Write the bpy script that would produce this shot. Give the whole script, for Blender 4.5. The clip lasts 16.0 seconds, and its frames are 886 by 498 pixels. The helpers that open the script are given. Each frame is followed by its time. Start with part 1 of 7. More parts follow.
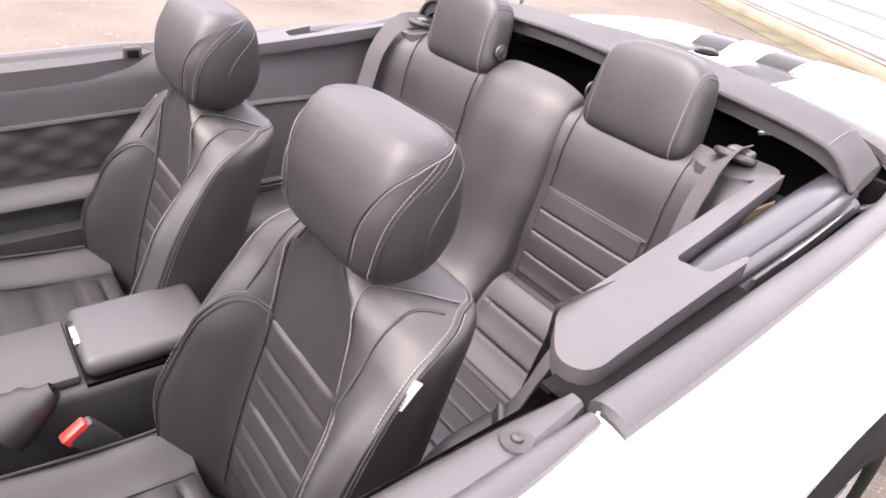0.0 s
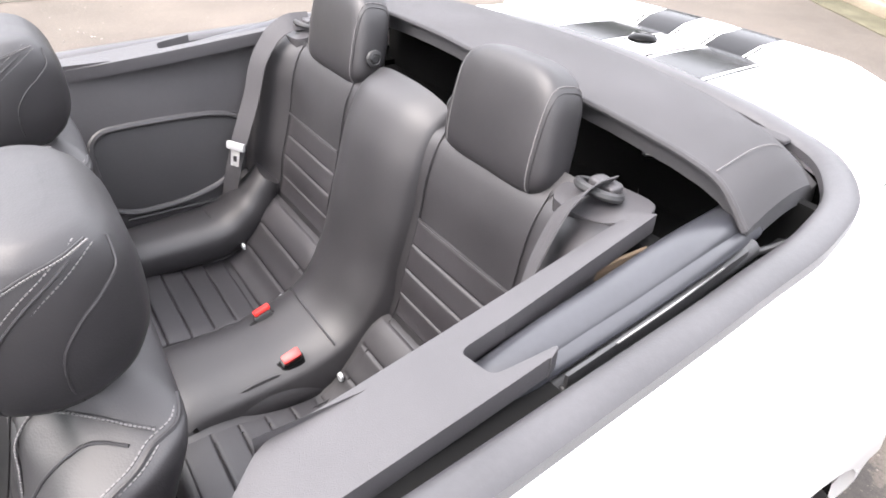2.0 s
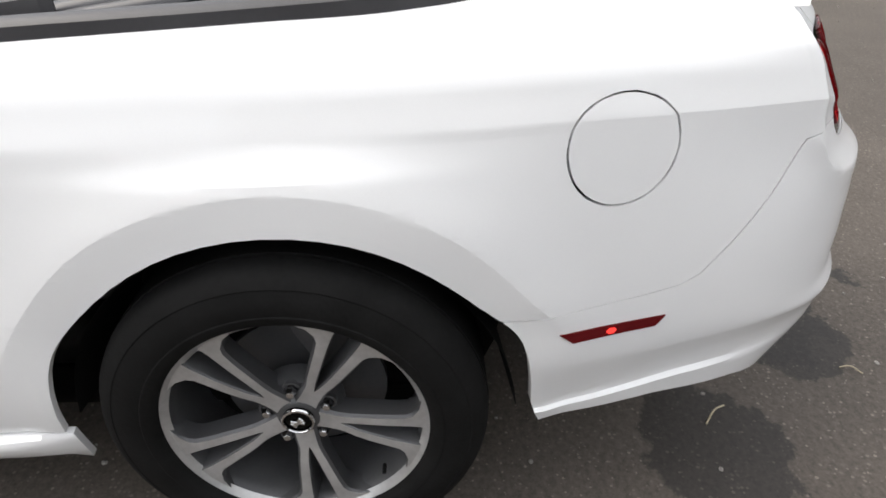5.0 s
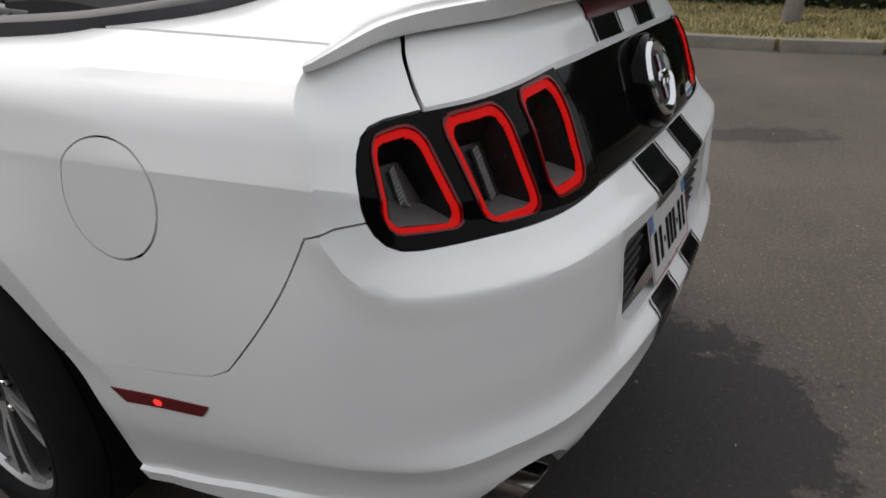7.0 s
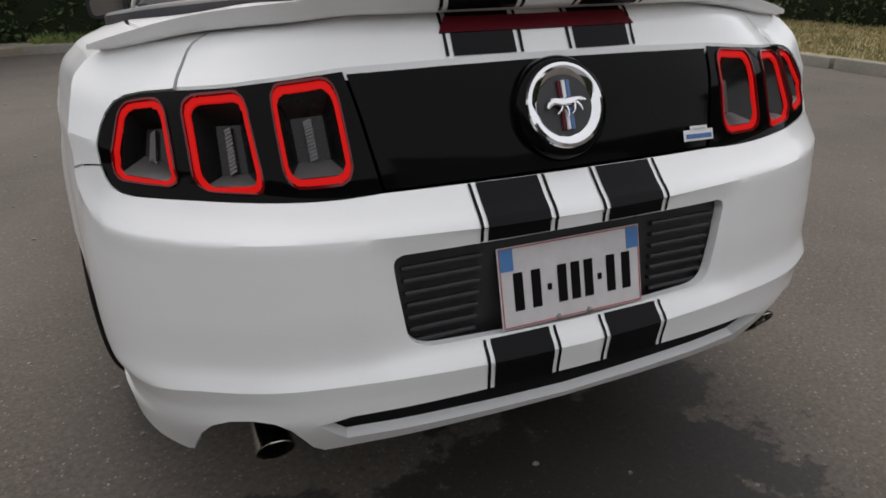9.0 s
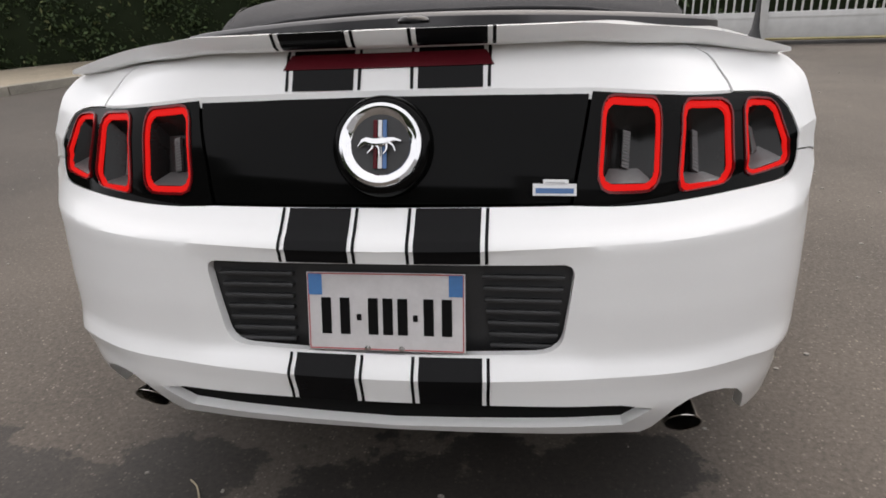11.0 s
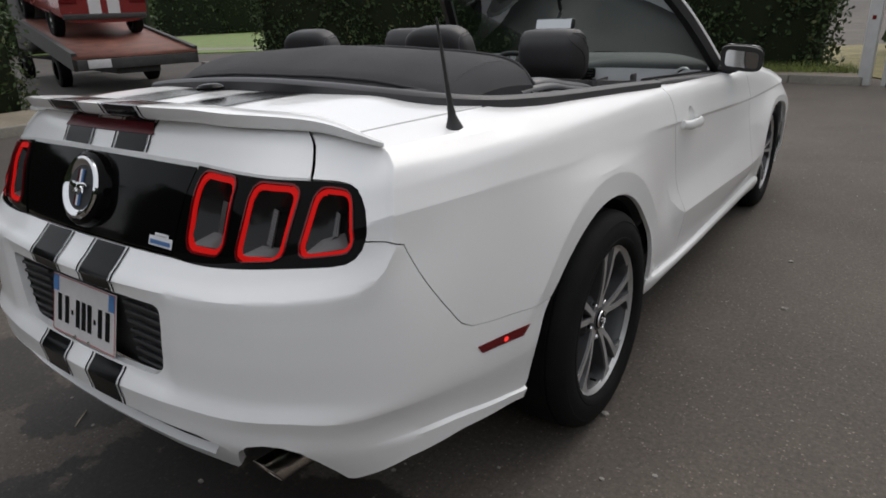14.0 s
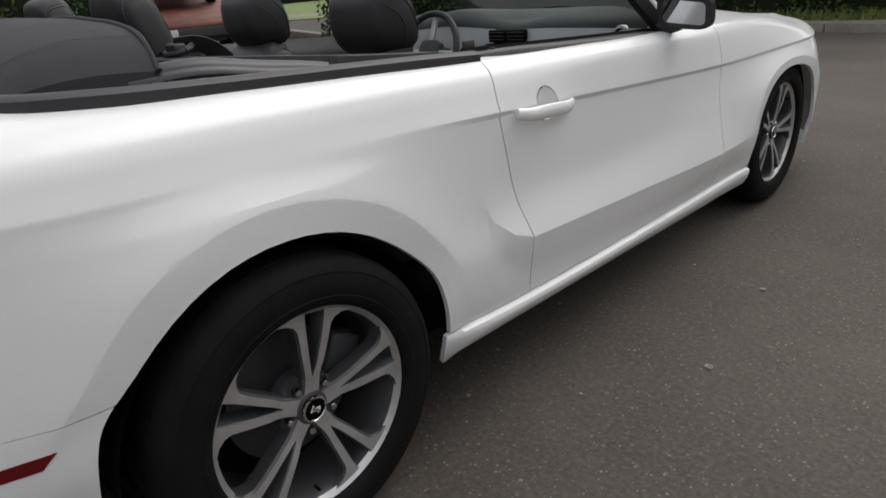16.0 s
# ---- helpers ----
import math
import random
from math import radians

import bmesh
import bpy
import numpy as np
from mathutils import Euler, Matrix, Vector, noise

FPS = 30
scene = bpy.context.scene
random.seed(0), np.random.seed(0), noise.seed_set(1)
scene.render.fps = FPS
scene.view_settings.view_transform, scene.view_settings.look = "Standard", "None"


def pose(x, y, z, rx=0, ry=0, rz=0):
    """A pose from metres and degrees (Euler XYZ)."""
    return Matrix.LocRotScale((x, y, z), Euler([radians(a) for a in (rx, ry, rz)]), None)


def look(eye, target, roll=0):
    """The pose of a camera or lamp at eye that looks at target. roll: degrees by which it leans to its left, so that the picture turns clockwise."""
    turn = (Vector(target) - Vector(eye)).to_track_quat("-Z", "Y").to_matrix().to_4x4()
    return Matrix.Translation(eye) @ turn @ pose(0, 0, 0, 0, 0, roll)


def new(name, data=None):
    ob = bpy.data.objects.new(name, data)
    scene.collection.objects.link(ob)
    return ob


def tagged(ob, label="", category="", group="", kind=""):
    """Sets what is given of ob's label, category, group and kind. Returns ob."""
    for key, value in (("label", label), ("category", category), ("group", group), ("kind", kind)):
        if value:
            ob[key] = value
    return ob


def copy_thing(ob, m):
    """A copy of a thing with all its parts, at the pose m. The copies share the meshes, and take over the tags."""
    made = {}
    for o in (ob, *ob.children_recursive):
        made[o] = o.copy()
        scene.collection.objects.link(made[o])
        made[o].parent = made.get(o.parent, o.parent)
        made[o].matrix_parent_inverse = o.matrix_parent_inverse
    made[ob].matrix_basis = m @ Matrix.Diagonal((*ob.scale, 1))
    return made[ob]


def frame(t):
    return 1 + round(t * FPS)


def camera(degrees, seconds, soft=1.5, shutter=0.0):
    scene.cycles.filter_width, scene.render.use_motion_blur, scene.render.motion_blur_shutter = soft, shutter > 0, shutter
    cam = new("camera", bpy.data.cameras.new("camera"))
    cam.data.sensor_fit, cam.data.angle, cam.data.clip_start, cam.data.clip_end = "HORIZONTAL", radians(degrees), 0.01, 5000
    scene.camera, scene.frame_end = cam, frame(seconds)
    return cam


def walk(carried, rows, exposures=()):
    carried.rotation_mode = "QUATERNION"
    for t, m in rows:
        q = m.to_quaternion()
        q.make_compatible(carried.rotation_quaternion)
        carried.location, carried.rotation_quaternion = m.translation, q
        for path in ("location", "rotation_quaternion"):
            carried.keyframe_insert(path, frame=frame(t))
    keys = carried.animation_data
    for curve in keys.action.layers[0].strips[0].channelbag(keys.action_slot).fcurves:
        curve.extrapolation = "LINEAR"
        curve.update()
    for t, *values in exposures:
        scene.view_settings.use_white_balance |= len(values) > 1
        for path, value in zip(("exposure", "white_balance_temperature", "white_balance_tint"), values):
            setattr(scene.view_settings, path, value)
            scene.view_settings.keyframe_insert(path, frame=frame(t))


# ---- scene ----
# ---------------------------------------------------------------- camera and its walk
cam = camera(69.83, 16.0, soft=1.7)
PATH = [
    (0.0, pose(-1.043, 1.174, 1.467, 59.13, -6.52, -126.58)),
    (0.5, pose(-1.029, 1.039, 1.504, 58.45, -5.14, -124.46)),
    (1.0, pose(-0.971, 0.900, 1.546, 55.86, -4.20, -123.14)),
    (1.5, pose(-0.952, 0.819, 1.543, 55.76, -2.76, -123.74)),
    (2.0, pose(-1.058, 0.723, 1.502, 56.86, -2.67, -124.29)),
    (2.5, pose(-1.220, 0.652, 1.465, 59.09, -2.36, -125.31)),
    (3.0, pose(-1.344, 0.584, 1.387, 62.63, -1.63, -125.00)),
    (3.2, pose(-1.375, 0.544, 1.339, 63.89, -1.57, -124.03)),
    (5.3, pose(-1.700, -0.424, 1.214, 58.58, 1.35, -87.01)),
    (5.5, pose(-1.690, -0.551, 1.207, 60.36, 1.98, -84.73)),
    (6.0, pose(-1.596, -0.879, 1.199, 62.56, -0.40, -76.72)),
    (6.5, pose(-1.481, -1.115, 1.188, 63.68, 1.05, -68.40)),
    (7.0, pose(-1.295, -1.309, 1.167, 63.31, 0.14, -59.17)),
    (7.5, pose(-1.161, -1.499, 1.167, 62.94, 1.51, -49.99)),
    (8.0, pose(-1.022, -1.731, 1.133, 65.67, 2.02, -38.77)),
    (8.5, pose(-0.815, -1.828, 1.110, 66.48, 1.30, -31.49)),
    (8.7, pose(-0.732, -1.898, 1.118, 66.26, 1.02, -27.61)),
    (10.8, pose(0.178, -2.119, 1.152, 67.34, 2.63, 5.01)),
    (11.0, pose(0.274, -2.108, 1.168, 67.29, 2.68, 7.91)),
    (11.5, pose(0.530, -2.114, 1.261, 62.27, 1.56, 16.13)),
    (12.0, pose(0.724, -2.079, 1.330, 61.54, 3.43, 21.35)),
    (12.5, pose(0.946, -2.044, 1.381, 63.55, 3.63, 26.53)),
    (13.0, pose(1.218, -2.061, 1.362, 67.07, 2.31, 30.62)),
    (13.5, pose(1.390, -1.961, 1.326, 68.39, 4.14, 32.75)),
    (14.0, pose(1.543, -1.712, 1.257, 69.64, 2.39, 35.22)),
    (14.5, pose(1.684, -1.452, 1.213, 67.44, 3.22, 36.34)),
    (15.0, pose(1.784, -1.161, 1.211, 67.09, 2.02, 41.06)),
    (15.5, pose(1.859, -0.828, 1.200, 66.90, 2.77, 43.59)),
    (16.0, pose(1.929, -0.552, 1.170, 66.94, 4.95, 44.73)),
]

walk(cam, PATH, exposures=[(0.0, 3.0, 6800, 25), (1.0, 2.75, 6750, 23), (1.5, 2.85, 6450, 18), (2.0, 2.92, 6450, 14), (2.5, 2.58, 6500, 11), (3.0, 1.55, 6500, 10), (3.2, 1.4, 6500, 10),
    (5.3, 0.97, 6500, 10), (6.0, 0.62, 6500, 10), (7.0, 0.22, 6500, 10), (8.0, 0.12, 6550, 11), (8.7, 0.32, 6550, 11), (11.0, 0.87, 6700, 12), (12.0, 0.97, 6700, 12), (13.0, 0.72, 6600, 11), (14.0, 0.12, 6400, 10), (15.0, 0.12, 6450, 10), (16.0, 0.17, 6450, 10)])

# ---------------------------------------------------------------- sky and soft sun under cloud
world = bpy.data.worlds.new("overcast_sky")
scene.world = world
world.use_nodes = True
wn, wl = world.node_tree.nodes, world.node_tree.links
sky = wn.new("ShaderNodeTexSky")
sky.sky_type, sky.sun_disc = "NISHITA", False
sky.sun_elevation, sky.sun_rotation = radians(54), radians(8)
sky.air_density, sky.dust_density, sky.ozone_density = 1.0, 6.0, 1.0
haze = wn.new("ShaderNodeMix")
haze.data_type = "RGBA"
haze.inputs["Factor"].default_value = 0.70
haze.inputs["B"].default_value = (8.95, 9.0, 9.1, 1)
wl.new(sky.outputs["Color"], haze.inputs["A"])
wl.new(haze.outputs["Result"], wn["Background"].inputs["Color"])
wn["Background"].inputs["Strength"].default_value = 0.11
sun = new("sun", bpy.data.lights.new("sun", "SUN"))
sun.data.energy, sun.data.angle, sun.data.color = 0.85, radians(50), (1.0, 0.97, 0.93)
sun.matrix_basis = look((0, 0, 0), (-math.sin(radians(8)) * 0.588, -math.cos(radians(8)) * 0.588, -0.809))

# ---------------------------------------------------------------- materials
def nodes_of(name):
    m = bpy.data.materials.new(name)
    m.use_nodes = True
    nt = m.node_tree
    return m, nt, nt.nodes["Principled BSDF"]


def mat(name, col, rough=0.5, metal=0.0, vary=0.12, scale=6.0, fine=120.0, bump=0.0, bump_scale=300.0,
        coat=0.0, spec=0.5, rough_vary=0.08, col2=None, emit=None, emit_strength=0.0):
    """A surface with large soft variation and fine grain, in object space."""
    m, nt, p = nodes_of(name)
    n, l = nt.nodes, nt.links
    tc = n.new("ShaderNodeTexCoord")
    big = n.new("ShaderNodeTexNoise"); big.inputs["Scale"].default_value = scale; big.inputs["Detail"].default_value = 5
    small = n.new("ShaderNodeTexNoise"); small.inputs["Scale"].default_value = fine; small.inputs["Detail"].default_value = 3
    l.new(tc.outputs["Object"], big.inputs["Vector"]); l.new(tc.outputs["Object"], small.inputs["Vector"])
    add = n.new("ShaderNodeMath"); add.operation = "MULTIPLY_ADD"; add.inputs[1].default_value = 0.35
    l.new(small.outputs["Fac"], add.inputs[0]); l.new(big.outputs["Fac"], add.inputs[2])
    ramp = n.new("ShaderNodeValToRGB")
    c2 = col2 or tuple(c * (1 - vary) for c in col)
    c1 = col if col2 else tuple(min(1, c * (1 + vary * 0.6)) for c in col)
    ramp.color_ramp.elements[0].position, ramp.color_ramp.elements[1].position = 0.48, 0.88
    ramp.color_ramp.elements[0].color, ramp.color_ramp.elements[1].color = (*c2, 1), (*c1, 1)
    l.new(add.outputs[0], ramp.inputs["Fac"]); l.new(ramp.outputs["Color"], p.inputs["Base Color"])
    mr = n.new("ShaderNodeMapRange")
    mr.inputs["To Min"].default_value, mr.inputs["To Max"].default_value = max(0.02, rough - rough_vary), min(1, rough + rough_vary)
    l.new(big.outputs["Fac"], mr.inputs["Value"]); l.new(mr.outputs["Result"], p.inputs["Roughness"])
    p.inputs["Metallic"].default_value = metal
    p.inputs["Specular IOR Level"].default_value = spec
    p.inputs["Coat Weight"].default_value = coat
    p.inputs["Coat Roughness"].default_value = 0.04
    if bump:
        bn = n.new("ShaderNodeTexNoise"); bn.inputs["Scale"].default_value = bump_scale; bn.inputs["Detail"].default_value = 4
        l.new(tc.outputs["Object"], bn.inputs["Vector"])
        b = n.new("ShaderNodeBump"); b.inputs["Strength"].default_value = bump; b.inputs["Distance"].default_value = 0.002
        l.new(bn.outputs["Fac"], b.inputs["Height"]); l.new(b.outputs["Normal"], p.inputs["Normal"])
    if emit:
        p.inputs["Emission Color"].default_value = (*emit, 1)
        p.inputs["Emission Strength"].default_value = emit_strength
    return m


def leather(name, col, rough):
    m = mat(name, col, rough, vary=0.18, scale=9, fine=60, spec=0.62)
    nt = m.node_tree
    n, l = nt.nodes, nt.links
    tc = n.new("ShaderNodeTexCoord")
    v = n.new("ShaderNodeTexVoronoi"); v.inputs["Scale"].default_value = 420; v.feature = "F1"
    w = n.new("ShaderNodeTexNoise"); w.inputs["Scale"].default_value = 28; w.inputs["Detail"].default_value = 4
    l.new(tc.outputs["Object"], v.inputs["Vector"]); l.new(tc.outputs["Object"], w.inputs["Vector"])
    b1 = n.new("ShaderNodeBump"); b1.inputs["Strength"].default_value = 0.12; b1.inputs["Distance"].default_value = 0.001
    b2 = n.new("ShaderNodeBump"); b2.inputs["Strength"].default_value = 0.13; b2.inputs["Distance"].default_value = 0.004
    l.new(v.outputs["Distance"], b1.inputs["Height"]); l.new(w.outputs["Fac"], b2.inputs["Height"])
    l.new(b1.outputs["Normal"], b2.inputs["Normal"]); l.new(b2.outputs["Normal"], nt.nodes["Principled BSDF"].inputs["Normal"])
    return m


PAINT = mat("white_paint", (0.86, 0.86, 0.855), 0.30, vary=0.03, scale=2.5, fine=500, coat=0.6, rough_vary=0.05)
STRIPE = mat("black_stripe_vinyl", (0.005, 0.005, 0.0055), 0.14, vary=0.2, spec=0.11, rough_vary=0.03)
GLOSS = mat("gloss_black", (0.003, 0.003, 0.003), 0.08, vary=0.2, spec=0.08, rough_vary=0.03)
RUBBER = mat("black_rubber", (0.042, 0.041, 0.044), 0.45, vary=0.2, bump=0.12)
TYRE = mat("tyre_rubber", (0.0085, 0.0084, 0.0083), 0.78, spec=0.14, vary=0.35, scale=14, bump=0.3, bump_scale=160)
CLOTH = mat("soft_top_cloth", (0.044, 0.043, 0.046), 0.88, vary=0.25, scale=5, fine=700, bump=0.6, bump_scale=900)
LEATHER = leather("black_leather", (0.0150, 0.0138, 0.0152), 0.52)
LEATHER_RIB = leather("ribbed_black_leather", (0.0160, 0.0142, 0.0160), 0.54)
TRIM = mat("dark_grey_plastic", (0.044, 0.042, 0.0445), 0.44, vary=0.12, bump=0.3, bump_scale=700)
TRIM_DARK = mat("black_plastic", (0.026, 0.026, 0.027), 0.5, vary=0.2, bump=0.25, bump_scale=500)
TRIM_SOFT = mat("soft_touch_plastic", (0.040, 0.039, 0.041), 0.5, vary=0.12, bump=0.3, bump_scale=700)
ARM_METAL = mat("dark_painted_steel", (0.028, 0.029, 0.034), 0.34, vary=0.2, scale=4)
CARPET = mat("black_carpet", (0.016, 0.015, 0.016), 0.95, vary=0.4, fine=400, bump=0.8, bump_scale=700)
THREAD = mat("grey_thread", (0.125, 0.12, 0.121), 0.8, vary=0.2)
CHROME = mat("chrome", (0.72, 0.72, 0.73), 0.09, metal=1.0, vary=0.05, rough_vary=0.04)
STEEL = mat("brushed_steel", (0.40, 0.385, 0.37), 0.28, metal=1.0, vary=0.12)
PIPE_METAL = mat("heat_browned_steel", (0.58, 0.54, 0.50), 0.20, metal=1.0, vary=0.25, scale=12)
ALLOY = mat("machined_alloy", (0.54, 0.535, 0.53), 0.34, metal=0.6, vary=0.15, scale=20)
ALLOY_DARK = mat("grey_alloy", (0.085, 0.085, 0.088), 0.42, metal=0.3, vary=0.15)
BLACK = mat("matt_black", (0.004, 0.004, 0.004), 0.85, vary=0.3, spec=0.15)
RED_BUCKLE = mat("red_plastic", (0.55, 0.035, 0.03), 0.35, vary=0.1)
RED_LENS = mat("red_lens", (0.13, 0.005, 0.007), 0.16, vary=0.15, coat=0.15, spec=0.3)
RED_GLOW = mat("lit_red_ring", (0.16, 0.003, 0.003), 0.5, emit=(1.0, 0.016, 0.013), emit_strength=0.34, spec=0.06)
BULB_GLOW = mat("lit_red_bulb", (0.25, 0.006, 0.006), 0.4, emit=(1.0, 0.05, 0.04), emit_strength=0.8, spec=0.1)
SMOKE = mat("smoked_lens", (0.008, 0.008, 0.008), 0.25, vary=0.3, spec=0.3)
REFLECTOR = mat("grey_reflector", (0.12, 0.118, 0.118), 0.35, metal=0.3, vary=0.2)
MAROON = mat("maroon_lens", (0.09, 0.006, 0.011), 0.25, vary=0.15, spec=0.15)
PLATE = mat("number_plate_white", (0.62, 0.60, 0.60), 0.4, vary=0.08, scale=20)
PLATE_BLUE = mat("plate_blue", (0.07, 0.20, 0.45), 0.4)
PLATE_RED = mat("plate_red_line", (0.45, 0.09, 0.09), 0.45)
WHITE = mat("white_plastic", (0.75, 0.75, 0.76), 0.4, vary=0.05)
BLUE_PRINT = mat("blue_print", (0.07, 0.16, 0.36), 0.45)
SILVER = mat("silver_plastic", (0.46, 0.46, 0.47), 0.42, metal=0.3, vary=0.08)


def thin_glass(name, tint):
    """A thin pane: clear straight through, with a mirror gloss that grows towards grazing angles."""
    m, nt, p = nodes_of(name)
    n, l = nt.nodes, nt.links
    tr, gl, mx, fr = n.new("ShaderNodeBsdfTransparent"), n.new("ShaderNodeBsdfGlossy"), n.new("ShaderNodeMixShader"), n.new("ShaderNodeFresnel")
    tr.inputs["Color"].default_value = (*tint, 1)
    gl.inputs["Roughness"].default_value = 0.02
    fr.inputs["IOR"].default_value = 1.16
    l.new(fr.outputs[0], mx.inputs[0]); l.new(tr.outputs[0], mx.inputs[1]); l.new(gl.outputs[0], mx.inputs[2])
    l.new(mx.outputs[0], n["Material Output"].inputs["Surface"])
    return m


GLASS = thin_glass("tinted_glass", (0.62, 0.72, 0.67))
MIRROR = mat("mirror_glass", (0.42, 0.43, 0.44), 0.03, metal=1.0, vary=0.02, rough_vary=0.01)


def ground_mat(name, dark, light, scale, stains=(), fine=160, rough=0.85, grain=1.0, lane=None):
    """Worn asphalt or soil: aggregate, patches and, if asked, damp stains with soft edges."""
    m, nt, p = nodes_of(name)
    n, l = nt.nodes, nt.links
    tc = n.new("ShaderNodeTexCoord")
    a = n.new("ShaderNodeTexNoise"); a.inputs["Scale"].default_value = scale; a.inputs["Detail"].default_value = 8; a.inputs["Roughness"].default_value = 0.65
    b = n.new("ShaderNodeTexVoronoi"); b.inputs["Scale"].default_value = fine
    c = n.new("ShaderNodeTexNoise"); c.inputs["Scale"].default_value = fine * 0.7; c.inputs["Detail"].default_value = 6; c.inputs["Roughness"].default_value = 0.8
    for x in (a, b, c):
        l.new(tc.outputs["Object"], x.inputs["Vector"])
    mix = n.new("ShaderNodeMath"); mix.operation = "MULTIPLY_ADD"; mix.inputs[1].default_value = grain
    l.new(c.outputs["Fac"], mix.inputs[0]); l.new(a.outputs["Fac"], mix.inputs[2])
    ramp = n.new("ShaderNodeValToRGB")
    mid = 0.5 + 0.5 * grain
    ramp.color_ramp.elements[0].position, ramp.color_ramp.elements[1].position = (mid - 0.24) / 2, (mid + 0.26) / 2
    ramp.color_ramp.elements[0].color, ramp.color_ramp.elements[1].color = (*dark, 1), (*light, 1)
    halve = n.new("ShaderNodeMath"); halve.operation = "MULTIPLY"; halve.inputs[1].default_value = 0.5
    l.new(mix.outputs[0], halve.inputs[0]); l.new(halve.outputs[0], ramp.inputs["Fac"])
    # single pale stones in the binder, some larger than others
    tint = n.new("ShaderNodeSeparateColor")
    l.new(b.outputs["Color"], tint.inputs["Color"])
    size = n.new("ShaderNodeMath"); size.operation = "MULTIPLY_ADD"; size.inputs[1].default_value, size.inputs[2].default_value = 0.62, -0.22
    l.new(tint.outputs["Red"], size.inputs[0])
    speck = n.new("ShaderNodeMath"); speck.operation = "LESS_THAN"
    l.new(b.outputs["Distance"], speck.inputs[0]); l.new(size.outputs[0], speck.inputs[1])
    mc = n.new("ShaderNodeMix"); mc.data_type = "RGBA"; mc.inputs["B"].default_value = (*[min(1, q * 1.75) for q in light], 1)
    sf = n.new("ShaderNodeMath"); sf.operation = "MULTIPLY"
    l.new(speck.outputs[0], sf.inputs[0]); l.new(tint.outputs["Green"], sf.inputs[1]); l.new(sf.outputs[0], mc.inputs["Factor"]); l.new(ramp.outputs["Color"], mc.inputs["A"])
    out = mc.outputs["Result"]
    p.inputs["Roughness"].default_value = rough
    if lane:
        # an older, darker surface on one side, with an uneven joint
        wob = n.new("ShaderNodeTexNoise"); wob.inputs["Scale"].default_value = 0.7; wob.inputs["Detail"].default_value = 6
        l.new(tc.outputs["Object"], wob.inputs["Vector"])
        sep = n.new("ShaderNodeSeparateXYZ")
        l.new(tc.outputs["Object"], sep.inputs["Vector"])
        off = n.new("ShaderNodeMath"); off.operation = "MULTIPLY_ADD"; off.inputs[1].default_value = 2.4
        l.new(wob.outputs["Fac"], off.inputs[0]); l.new(sep.outputs["X"], off.inputs[2])
        lr = n.new("ShaderNodeMapRange"); lr.interpolation_type = "SMOOTHSTEP"
        lr.inputs["From Min"].default_value, lr.inputs["From Max"].default_value = lane[0] + 1.2, lane[1] + 1.2
        lr.inputs["To Min"].default_value, lr.inputs["To Max"].default_value = lane[2], 0.0
        l.new(off.outputs[0], lr.inputs["Value"])
        lm = n.new("ShaderNodeMix"); lm.data_type = "RGBA"; lm.blend_type = "MULTIPLY"; lm.inputs["B"].default_value = (0.45, 0.45, 0.46, 1)
        l.new(lr.outputs["Result"], lm.inputs["Factor"]); l.new(out, lm.inputs["A"])
        out = lm.outputs["Result"]
    if stains:
        # spilt oil and damp: blots with ragged soft rims, each at its own spot
        rag = n.new("ShaderNodeTexNoise"); rag.inputs["Scale"].default_value = 4.5; rag.inputs["Detail"].default_value = 9; rag.inputs["Roughness"].default_value = 0.68
        l.new(tc.outputs["Object"], rag.inputs["Vector"])
        total = None
        for cx, cy, rx, ry, turn, strong in stains:
            mp = n.new("ShaderNodeMapping"); mp.vector_type = "TEXTURE"
            mp.inputs["Location"].default_value = (cx, cy, 0)
            mp.inputs["Rotation"].default_value = (0, 0, radians(turn))
            mp.inputs["Scale"].default_value = (rx, ry, 1)
            ln = n.new("ShaderNodeVectorMath"); ln.operation = "LENGTH"
            l.new(tc.outputs["Object"], mp.inputs["Vector"]); l.new(mp.outputs[0], ln.inputs[0])
            sm = n.new("ShaderNodeMath"); sm.operation = "MULTIPLY_ADD"; sm.inputs[1].default_value = 2.4
            l.new(rag.outputs["Fac"], sm.inputs[0]); l.new(ln.outputs["Value"], sm.inputs[2])
            rng = n.new("ShaderNodeMapRange"); rng.interpolation_type = "SMOOTHSTEP"
            rng.inputs["From Min"].default_value, rng.inputs["From Max"].default_value = 2.27, 2.13
            rng.inputs["To Min"].default_value, rng.inputs["To Max"].default_value = 0.0, strong
            l.new(sm.outputs[0], rng.inputs["Value"])
            if total is None:
                total = rng.outputs["Result"]
            else:
                mxm = n.new("ShaderNodeMath"); mxm.operation = "MAXIMUM"
                l.new(total, mxm.inputs[0]); l.new(rng.outputs["Result"], mxm.inputs[1])
                total = mxm.outputs[0]
        wet = n.new("ShaderNodeMix"); wet.data_type = "RGBA"; wet.blend_type = "MULTIPLY"
        wet.inputs["B"].default_value = (0.27, 0.27, 0.275, 1)
        l.new(total, wet.inputs["Factor"]); l.new(out, wet.inputs["A"])
        out = wet.outputs["Result"]
        rr = n.new("ShaderNodeMapRange")
        rr.inputs["To Min"].default_value, rr.inputs["To Max"].default_value = rough, 0.72
        l.new(total, rr.inputs["Value"]); l.new(rr.outputs["Result"], p.inputs["Roughness"])
    l.new(out, p.inputs["Base Color"])
    bp = n.new("ShaderNodeBump"); bp.inputs["Strength"].default_value = 0.3; bp.inputs["Distance"].default_value = 0.003
